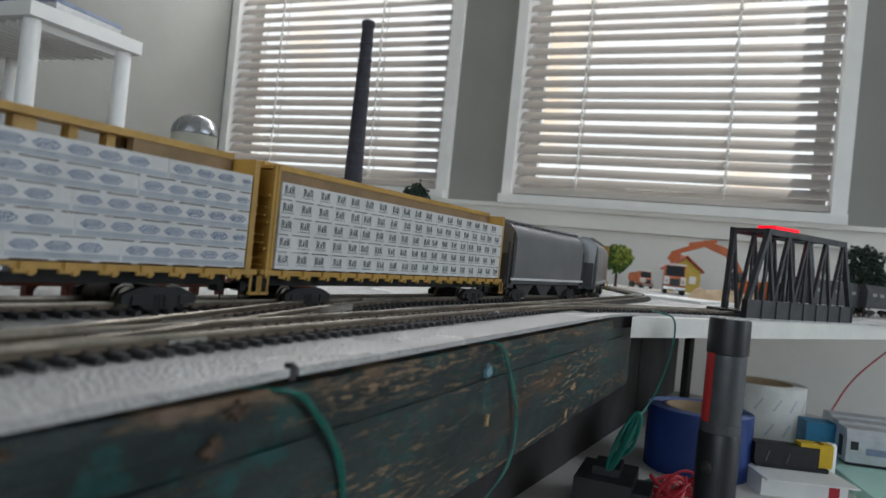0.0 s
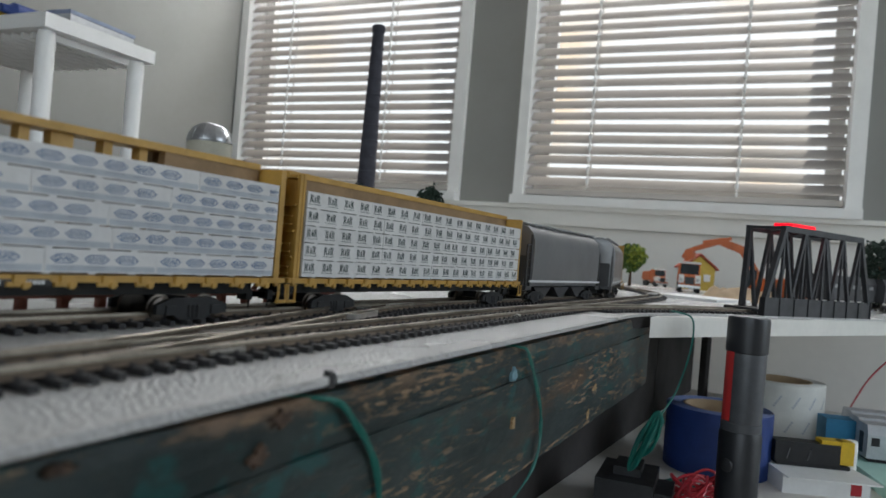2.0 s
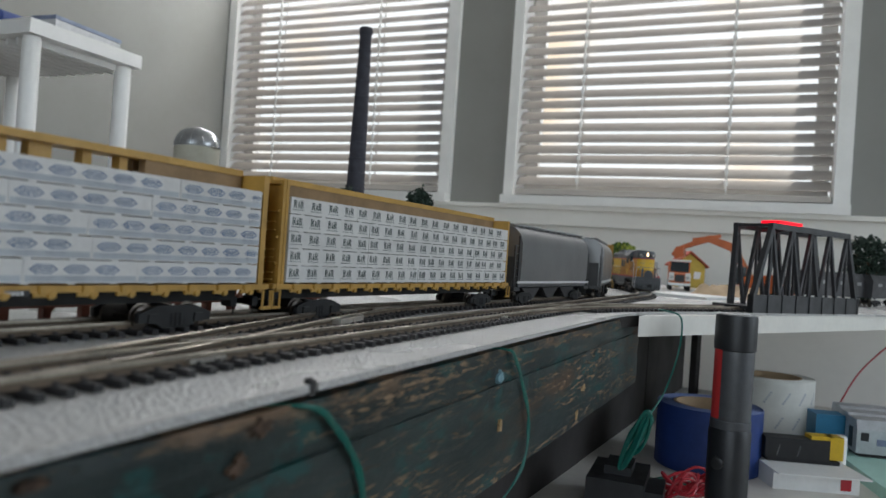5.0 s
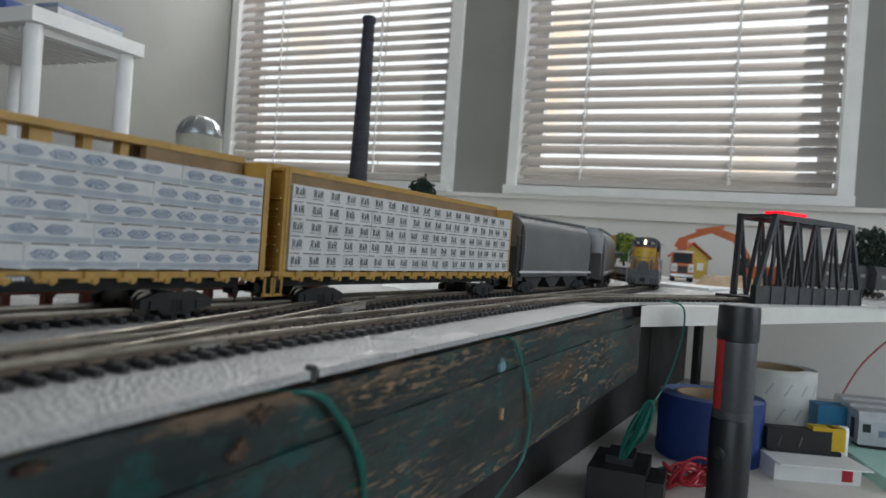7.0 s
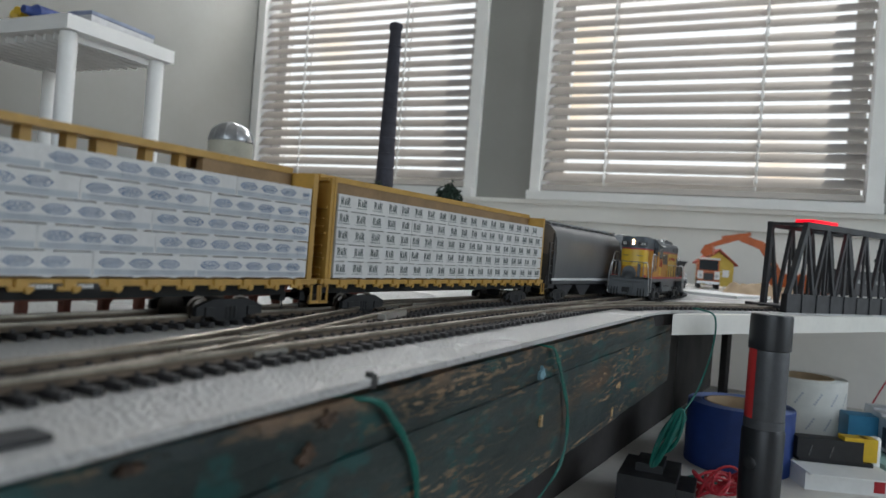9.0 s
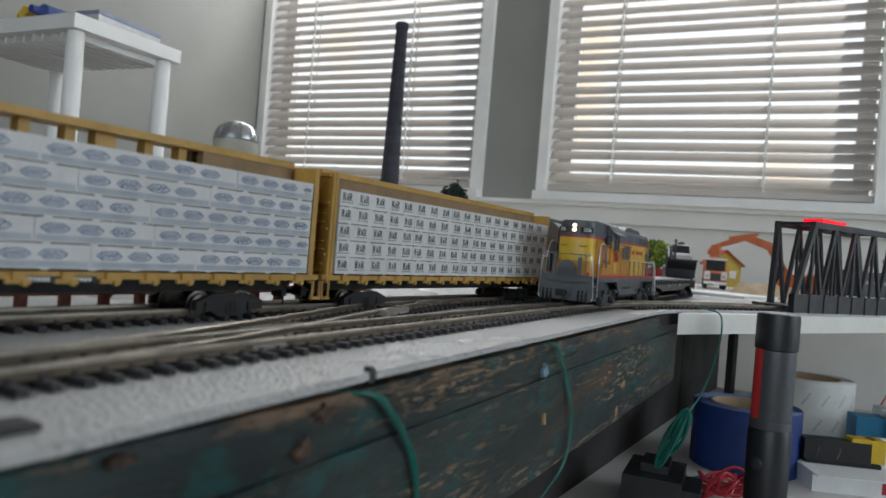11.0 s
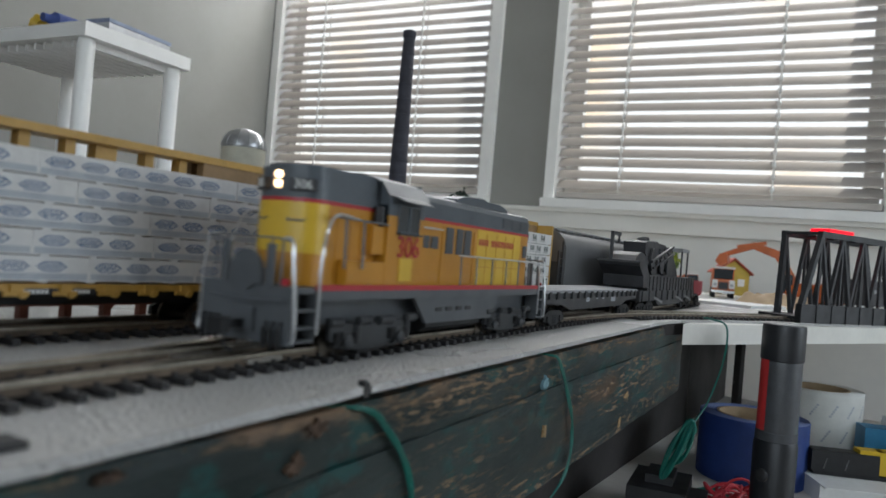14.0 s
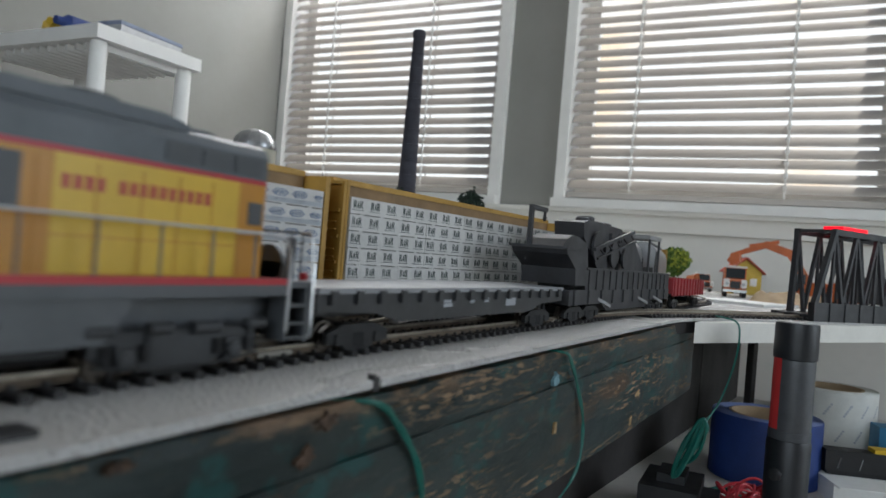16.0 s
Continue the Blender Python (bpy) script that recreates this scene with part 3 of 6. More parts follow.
box(bm, -0.0150, 0.0150, -0.0012, 0.0012, 0.0001, 0.0020)
TIE_MESH = mesh_of("tie", bm, M_TIE, bevel=0.00025)


def track(name, label, f, ts, tie_ts, rails=(-0.00825, 0.00825), parts=True):
    tr = empty(name, label, "railway track", "tracks")
    for off in rails:
        bm = B()
        sweep_rail(bm, [(*f(t), off) for t in ts], WEB)
        r = part("rail", bm, M_RAILBROWN, tr, smooth=True)
        bm = B()
        sweep_rail(bm, [(*f(t), off) for t in ts], HEAD)
        part("railhead", bm, M_RAIL, r, smooth=True)
    rn = random.Random(3)
    if parts:
        for t in tie_ts:
            p, h = f(t)
            o = new("tie", TIE_MESH)
            o.parent = tr
            o.location = (p.x + rn.uniform(-0.0002, 0.0002), p.y, 0)
            o.rotation_euler = (0, 0, h + rn.uniform(-0.015, 0.015))
    else:
        bm = B()
        for t in tie_ts:
            p, h = f(t)
            box(bm, -0.0150, 0.0150, -0.0012, 0.0012, 0.0001, 0.0020, pose(p.x, p.y, 0, 0, 0, math.degrees(h)))
        tagged(part("ties", bm, M_TIE, tr), kind="stuff")
    # spike heads along the rails
    bm = B()
    for t in tie_ts:
        p, h = f(t)
        for off in rails:
            for d in (-0.0017, 0.0017):
                box(bm, off + d - 0.0005, off + d + 0.0005, -0.0006, 0.0006, 0.0019, 0.0028, pose(p.x, p.y, 0, 0, 0, math.degrees(h)))
    tagged(part("spike_rest", bm, M_TIE, tr), kind="stuff")
    return tr


def span(a, b, step):
    n = max(1, int(round((b - a) / step)))
    return [a + (b - a) * i / n for i in range(n + 1)]


TIE_STEP = 0.0070
t1 = track("track", "nickel rails on black ties along the board's edge", outer, [-0.5, 0.0] + span(0.2, 2.30, 0.025), span(-0.06, 1.40, TIE_STEP))
t2 = track("track", "nickel rails on black ties under the standing freight train", inner, [-0.5, 0.0, 0.3, ARC_Y] + span(ARC_Y + 0.01, 1.6, 0.03), span(-0.05, 1.15, TIE_STEP))
cross = bezier_line(tuple(outer(0.055)[0])[:2], (-0.006, 0.11), (CAR_X, 0.400), (0, 0.12))
track("crossover_track", "crossover rails joining the two tracks", cross, span(0, 1, 0.04), span(0.16, 0.86, 0.022))
branch = bezier_line(tuple(outer(0.40)[0])[:2], (-0.004, 0.14), (-0.083, 0.765), (0.075, 0.165))
track("branch_track", "branch rails curving to the truss bridge", branch, span(0, 1, 0.04), span(0.36, 1.0, 0.02))


def joiner(x, y, h=0.0, along=0.014):
    bm = B()
    box(bm, -0.0016, 0.0016, -along / 2, along / 2, 0.0021, 0.0034, pose(x, y, 0, 0, 0, h))
    return tagged(part("rail_joiner", bm, M_JOINT, bevel=0.0003), "bright metal joiner on a rail", "rail joiner", "rail joiners")


for off, y in ((0.00825, 0.140), (-0.00825, 0.128), (0.00825, 0.372), (-0.00825, 0.47), (0.00825, 0.60)):
    p, h = outer(y)
    joiner(p.x + off, p.y, math.degrees(h))
for y in (0.30, 0.55):
    joiner(CAR_X + 0.00825, y)
# turnout frogs and point blades
for y, x, h in ((0.165, -0.1722, 6.0), (0.265, -0.1935, 12.0), (0.335, -0.2165, 8.0)):
    bm = B()
    prism(bm, [(-0.0030, -0.014), (0.0030, -0.014), (0.0012, 0.016), (-0.0012, 0.016)], "z", 0.0021, 0.0046)
    tagged(part("frog", bm, M_JOINT, m=pose(x, y, 0, 0, 0, h), bevel=0.0003), "bright metal frog of a turnout", "rail frog", "turnout frogs")

# ---- freight cars ----
def bogie(parent, y, z=0.0, axle=0.0105, wheel_r=0.0053, name="bogie", spin=None):
    """A two-axle truck: side frames with springs, bolster and two wheelsets."""
    bm = B()
    for sx in (-1, 1):
        x = sx * 0.0125
        prism(bm, [(-0.0165, 0.0045), (-0.0165, 0.0078), (-0.009, 0.0105), (0.009, 0.0105), (0.0165, 0.0078), (0.0165, 0.0045), (0.0095, 0.0045), (0.006, 0.0022), (-0.006, 0.0022), (-0.0095, 0.0045)], "x", x - 0.0010, x + 0.0010)
        for yy in (-axle, axle):
            box(bm, x - 0.0017, x + 0.0017, yy - 0.0022, yy + 0.0022, 0.0042, 0.0076)
        for yy in (-0.002, 0, 0.002):
            lathe(bm, [(0.0008, 0), (0.0008, 0.0045)], (x + sx * 0.0008, yy, 0.0032), 6)
    box(bm, -0.0125, 0.0125, -0.0028, 0.0028, 0.0050, 0.0100)
    b = part(name, bm, M_TRUCK, parent, bevel=0.0003)
    b.location = (0, y, z)
    for yy in (-axle, axle):
        bm = B()
        turn = Matrix.Rotation(radians(90), 4, "Y")
        for sx in (-1, 1):
            lathe(bm, [(0.0012, -0.0013), (wheel_r - 0.0007, -0.0013), (wheel_r, -0.0009), (wheel_r, 0.0007), (wheel_r + 0.0007, 0.0008), (wheel_r + 0.0007, 0.0013), (0.0012, 0.0013)] if sx < 0 else
                  [(0.0012, -0.0013), (wheel_r + 0.0007, -0.0013), (wheel_r + 0.0007, -0.0008), (wheel_r, -0.0007), (wheel_r, 0.0009), (wheel_r - 0.0007, 0.0013), (0.0012, 0.0013)],
                  (0, 0, 0), 20, Matrix.Translation((sx * 0.0083, 0, 0)) @ turn)
        lathe(bm, [(0.0011, -0.0120), (0.0011, 0.0120)], (0, 0, 0), 8, turn)
        box(bm, -0.0097, -0.0094, -0.0030, 0.0030, -0.0008, 0.0008)
        box(bm, 0.0094, 0.0097, -0.0030, 0.0030, -0.0008, 0.0008)
        w = part("wheelset", bm, M_WHEEL, b, "dull metal wheels", smooth=True)
        w.location = (0, yy, wheel_r)
        if spin is not None:
            spin.append((w, wheel_r))
    return b


def coupler(parent, y, z=0.0100):
    s = 1 if y > 0 else -1
    bm = B()
    box(bm, -0.0013, 0.0013, y - 0.006, y + 0.006, z - 0.0011, z + 0.0011)
    box(bm, -0.0028, 0.0028, y + s * 0.004, y + s * 0.0075, z - 0.0021, z + 0.0021)
    tube(bm, [(0.0018, y + s * 0.005, z - 0.002), (0.0018, y + s * 0.005, z - 0.0055), (0.0035, y + s * 0.003, z - 0.0075)], 0.0004, 5)
    return part("coupler", bm, M_TRUCK, parent)


def logo_tree(bm, x, y, z, s):
    """Two small marks with a fir between them, and a line below, lying on the face x."""
    def quad(u0, u1, v0, v1):
        box(bm, x, x + 0.00012, y + u0 * s, y + u1 * s, z + v0 * s, z + v1 * s)
    for c in (-0.50, 0.50):
        quad(c - 0.22, c - 0.10, -0.34, 0.38)
        quad(c - 0.27, c - 0.05, -0.38, -0.31)
        quad(c - 0.27, c + 0.08, 0.31, 0.38)
        quad(c - 0.10, c + 0.08, 0.00, 0.08)
        quad(c + 0.05, c + 0.17, 0.06, 0.33)
        prism(bm, [(y + (c + u) * s, z + v * s) for u, v in ((-0.04, 0.02), (0.08, 0.02), (0.24, -0.38), (0.12, -0.38))], "x", x, x + 0.00012)
    prism(bm, [(y + u * s, z + v * s) for u, v in ((-0.17, -0.30), (0.17, -0.30), (0.0, 0.12))], "x", x, x + 0.00012)
    prism(bm, [(y + u * s, z + v * s) for u, v in ((-0.12, -0.05), (0.12, -0.05), (0.0, 0.30))], "x", x, x + 0.00012)
    quad(-0.03, 0.03, -0.40, -0.29)
    for i in range(11):
        u = -0.95 + i * 0.17
        quad(u, u + 0.12, -0.60, -0.54)


def logo_oval(bm, bm2, x, y, z, s):
    """A long six-sided ring with a bar of marks inside, and two thin lines below."""
    o = [(-1.0, 0), (-0.52, 0.31), (0.52, 0.31), (1.0, 0), (0.52, -0.31), (-0.52, -0.31)]
    i = [(u * 0.88, v * 0.76) for u, v in o]
    for k in range(6):
        a, b, c, d = o[k], o[(k + 1) % 6], i[(k + 1) % 6], i[k]
        prism(bm, [(y + p[0] * s, z + p[1] * s) for p in (a, b, c, d)], "x", x, x + 0.00012)
    for k in range(6):
        u = -0.60 + k * 0.205
        box(bm, x, x + 0.00012, y + u * s, y + (u + 0.07) * s, z - 0.15 * s, z + 0.15 * s)
        box(bm, x, x + 0.00012, y + (u + 0.07) * s, y + (u + 0.15) * s, z + (0.06 if k % 2 else -0.15) * s, z + (0.15 if k % 2 else -0.06) * s)
    for k in range(12):
        u = -0.78 + k * 0.13
        box(bm2, x, x + 0.00012, y + u * s, y + (u + 0.09) * s, z - 0.60 * s, z - 0.50 * s)
    box(bm2, x, x + 0.00012, y - 0.50 * s, y + 0.60 * s, z - 0.78 * s, z - 0.70 * s)


LOAD_L = 0.2405


def centerbeam(y, style, label, heading=0.0, at=None, detail=True):
    """A bulkhead flatcar with a centre beam, loaded with five tiers of wrapped lumber. Its load faces x = +0.0175."""
    car = empty("centerbeam_flatcar", label, "freight car", "standing freight train")
    L = LOAD_L / 2
    # deck and side sill with its stake pockets
    bm = B()
    box(bm, -0.0172, 0.0172, -L - 0.008, L + 0.008, 0.0165, 0.0185)
    part("deck", bm, M_YEL, car, bevel=0.0003)
    bm = B()
    box(bm, -0.006, 0.006, -L, L, 0.0110, 0.0164)
    part("centre_sill", bm, M_TRUCK, car, "black centre sill")
    for sx in (-1, 1):
        bm = B()
        x0, x1 = sorted((sx * 0.0160, sx * 0.0176))
        prism(bm, [(-L - 0.006, 0.0184), (L + 0.006, 0.0184), (L + 0.006, 0.0163), (-L - 0.006, 0.0163)], "x", x0, x1)
        part("side_sill", bm, M_YEL, car, bevel=0.0002)
        bm = B()
        xa, xb = sorted((sx * 0.0176, sx * 0.0188))
        box(bm, xa, xb, -0.0018, 0.0018, 0.0158, 0.0186)
        box(bm, xa, xb - 0.0003 if sx > 0 else xb, -0.0036, 0.0036, 0.0150, 0.0164)
        lathe(bm, [(0.0011, -0.0008), (0.0011, 0.0008)], (0, 0, 0), 8, Matrix.Translation((sx * 0.0185, 0.0016, 0.0154)) @ Matrix.Rotation(radians(90), 4, "Y"))
        pocket = mesh_of("stake_pocket", bm, M_YEL)
        n = 17
        for i in range(n):
            o = new("stake_pocket", pocket)
            o.parent = car
            o.location = (0, -L + 0.006 + i * (2 * L - 0.012) / (n - 1), 0)
    # bulkheads at both ends, ribbed outside, with ladder and steps
    for sy in (-1, 1):
        y0 = sy * (L + 0.0012)
        y1 = sy * (L + 0.0028)
        bm = B()
        ya, yb = sorted((y0, y1))
        box(bm, -0.0170, 0.0170, ya, yb, 0.0185, 0.0640)
        bh = part("bulkhead", bm, M_YEL, car, bevel=0.0003)
        bm = B()
        for x in (-0.0166, 0.0152):
            box(bm, x, x + 0.0014, *sorted((y1, sy * (L + 0.0046))), 0.0150, 0.0638)
        for z in (0.0270, 0.0385, 0.0500, 0.0622):
            box(bm, -0.0152, 0.0152, *sorted((y1, sy * (L + 0.0056))), z, z + 0.0011)
        for x in (-0.0060, 0.0050):
            box(bm, x, x + 0.0010, *sorted((y1, sy * (L + 0.0044))), 0.0185, 0.0622)
        part("rib", bm, M_YEL, bh)
        for z in (0.0205, 0.0235, 0.0300, 0.0335, 0.0420, 0.0455):
            bm = B()
            tube(bm, [(0.0150, sy * (L + 0.0066), z), (0.0060, sy * (L + 0.0066), z)], 0.0004, 5)
            part("rung", bm, M_YEL, bh)
        bm = B()
        tube(bm, [(0.0178, sy * (L + 0.004), 0.016), (0.0178, sy * (L + 0.004), 0.0085), (0.0178, sy * (L + 0.0085), 0.0085), (0.0178, sy * (L + 0.0085), 0.016)], 0.0006, 5)
        box(bm, 0.0168, 0.0182, *sorted((sy * (L + 0.0035), sy * (L + 0.009))), 0.0080, 0.0092)
        part("corner_step", bm, M_YEL, bh)
    # centre beam
    bm = B()
    box(bm, -0.0016, 0.0016, -L, L, 0.0185, 0.0555)
    for sx in (-1, 1):
        a, b = sorted((sx * 0.0016, sx * 0.0052))
        if style == "oval":
            box(bm, a, b, L - 0.0487, L, 0.0560, 0.0634)
        else:
            box(bm, a, b, -L, L, 0.0560, 0.0634)
    part("centre_web", bm, M_WEB, car, "brown centre web")
    bm = B()
    box(bm, -0.0058, 0.0058, -L, L, 0.0634, 0.0660)
    part("top_chord", bm, M_YEL, car, bevel=0.0004)
    if style == "oval":
        for i, yy in enumerate((-0.110, -0.0945, -0.080, -0.0655, -0.051, -0.0365, -0.022, -0.0076, 0.0069, 0.0214, 0.0338, 0.0503, 0.0647)):
            bm = B()
            wide = 0.0038 if i in (3, 10) else 0.0017
            box(bm, -0.0022, 0.0022, yy - wide, yy + wide, 0.0560, 0.0634)
            part("post", bm, M_YEL, car)
    # load: five tiers of wrapped packs on both sides
    rn = random.Random(11 if style == "oval" else 12)
    tiers, z0, h = 5, 0.0193, 0.00765
    for sx in (1, -1):
        for k in range(tiers):
            z = z0 + k * h
            yy = -L
            while yy < L - 1e-4:
                ln = rn.choice((0.050, 0.062, 0.074, 0.040))
                ye = min(L, yy + ln)
                if L - ye < 0.02:
                    ye = L
                bm = B()
                xa, xb = sorted((sx * 0.0056, sx * (0.0174 + rn.uniform(-0.0001, 0.0001))))
                box(bm, xa, xb, yy + 0.00006, ye - 0.00006, z, z + h - 0.0004)
                pk = part("lumber_pack", bm, M_PACK, car, bevel=0.0003)
                if detail and sx > 0:
                    face = xb + 0.00002
                    bm1, bm2 = B(), B()
                    if style == "oval":
                        q = yy + 0.0062
                        while q < ye - 0.002:
                            cut = min(0.0046, ye - q - 0.0006)
                            logo_oval(bm1, bm2, face, q, z + h * 0.56, cut)
                            q += 0.0110
                        bm3 = B()
                        box(bm3, face - 0.0001, face + 0.00003, yy + 0.0006, ye - 0.0006, z + 0.05 * h, z + 0.30 * h)
                        part("print_band", bm3, M_BAND, pk, "pale blue grey printed band")
                        part("print", bm1, M_INKB, pk)
                        part("print", bm2, M_INKGREY, pk)
                    else:
                        q = yy + 0.0050
                        while q < ye - 0.003:
                            logo_tree(bm1, face, q, z + h * 0.56, 0.0045)
                            q += 0.0128
                        part("print", bm1, M_INKG, pk)
                        bm2.free()
                yy = ye
            # thin battens between the tiers
        bm = B()
        for k in range(tiers):
            for i in range(16):
                yy = -L + 0.008 + i * (2 * L - 0.016) / 15
                xa, xb = sorted((sx * 0.0060, sx * 0.0176))
                box(bm, xa, xb, yy - 0.0013, yy + 0.0013, z0 + k * h - 0.0004, z0 + k * h)
        tagged(part("batten_rest", bm, M_PACK, car), kind="stuff")
    if style == "oval":
        bm = B()
        box(bm, 0.0176, 0.0179, 0.000, 0.024, 0.0153, 0.0172)
        pl = part("name_plate", bm, M_BLK, car, "black plate with pale lettering bars")
        bm = B()
        for g, n in ((0.0006, 7), (0.0160, 5)):
            for i in range(n):
                yy = g + i * 0.00128
                box(bm, 0.01792, 0.0180, yy, yy + 0.0009, 0.0157, 0.0168)
        part("lettering_bars", bm, M_WHITELINE, pl)
    for yy in (-L + 0.030, L - 0.037 if style == "oval" else L - 0.030):
        bogie(car, yy)
    coupler(car, L + 0.010)
    coupler(car, -L - 0.010)
    p, hd = inner(y)
    car.matrix_world = pose(p.x, p.y, RAIL_Z, 0, 0, math.degrees(hd)) @ pose(0, 0, -0.005)
    return car


def covered_hopper(y, label):
    car = empty("covered_hopper", label, "freight car", "standing freight train")
    L = 0.095
    bm = B()
    prof = [(-0.0150, 0.0150), (-0.0168, 0.022), (-0.0172, 0.034), (-0.0170, 0.0455), (-0.0150, 0.0510), (-0.0105, 0.0550), (-0.005, 0.0565), (0.005, 0.0565), (0.0105, 0.0550), (0.0150, 0.0510), (0.0170, 0.0455), (0.0172, 0.034), (0.0168, 0.022), (0.0150, 0.0150)]
    prism(bm, prof, "y", -L + 0.010, L - 0.010)
    part("body", bm, M_HOPPER, car, smooth=True)
    for s in (-1, 1):
        bm = B()
        prism(bm, [(s * (L - 0.010), 0.0150), (s * (L - 0.010), 0.036), (s * (L - 0.002), 0.0150)], "x", -0.0125, 0.0125)
        for x in (-0.0155, 0.0141):
            box(bm, x, x + 0.0014, *sorted((s * (L - 0.010), s * (L - 0.0085))), 0.0130, 0.0500)
            box(bm, x, x + 0.0014, *sorted((s * (L - 0.002), s * (L - 0.0005))), 0.0130, 0.0430)
        for z in (0.018, 0.023, 0.028, 0.033, 0.038, 0.043):
            box(bm, 0.0141, 0.0150, *sorted((s * (L - 0.010), s * (L - 0.0008))), z, z + 0.0006)
        box(bm, -0.016, 0.016, *sorted((s * (L - 0.012), s * L)), 0.0120, 0.0150)
        part("end_frame", bm, M_HOPDARK, car)
    bm = B()
    for s in (-1, 1):
        box(bm, *sorted((s * 0.0166, s * 0.0174)), -L + 0.004, L - 0.004, 0.0180, 0.0198)
    part("side_sill", bm, M_WHITELINE, car)
    for i in range(3):
        bm = B()
        c = -0.046 + i * 0.046
        A = [(c - 0.020, 0.0140), (c + 0.020, 0.0140), (c + 0.006, 0.0050), (c - 0.006, 0.0050)]
        prism(bm, A, "x", -0.0110, 0.0110)
        part("chute", bm, M_HOPDARK, car)
    bm = B()
    for s in (-1, 1):
        box(bm, *sorted((s * 0.0066, s * 0.0098)), -L + 0.006, L - 0.006, 0.0572, 0.0580)
    for i in range(12):
        yy = -L + 0.012 + i * (2 * L - 0.024) / 11
        box(bm, -0.0100, 0.0100, yy - 0.0008, yy + 0.0008, 0.0558, 0.0574)
    part("roofwalk", bm, M_CRANEG, car)
    for i in range(8):
        bm = B()
        yy = -L + 0.020 + i * (2 * L - 0.040) / 7
        lathe(bm, [(0.0045, 0.0560), (0.0045, 0.0582), (0.003, 0.0586)], (0, yy, 0), 14)
        part("hatch", bm, M_HOPPER, car)
    # a tall body: everything above the sill
    for ob in car.children:
        for v in ob.data.vertices:
            v.co.z += 0.17 * max(0.0, v.co.z - 0.022)
    for yy in (-0.066, 0.066):
        bogie(car, yy)
    coupler(car, L + 0.004)
    coupler(car, -L - 0.004)
    p, hd = inner(y)
    car.matrix_world = pose(p.x, p.y, RAIL_Z - 0.005, 0, 0, math.degrees(hd))
    return car


centerbeam(0.2215 - LOAD_L / 2, "oval", "yellow bulkhead flatcar carrying white lumber packs printed with blue ovals")
centerbeam(0.2400 + LOAD_L / 2, "tree", "yellow bulkhead flatcar carrying white lumber packs printed with dark green marks")
covered_hopper(0.597, "dark grey covered hopper car with ladders at its ends")
covered_hopper(0.800, "dark grey covered hopper car on the curve")
centerbeam(1.045, "tree", "yellow bulkhead flatcar with lumber packs round the curve", detail=False)

# ---- the moving train ----
SPIN = []


def ride(z):
    """Lift of the locomotive's body at height z."""
    for (z0, d0), (z1, d1) in (((-1, 0), (0.0150, 0)), ((0.0150, 0), (0.0205, 0.0026)), ((0.0205, 0.0026), (0.0480, 0.0022)), ((0.0480, 0.0022), (0.0610, 0.0012)), ((0.0610, 0.0012), (1, 0.0012))):
        if z <= z1:
            return d0 + (d1 - d0) * (z - z0) / (z1 - z0)
    return 0.0


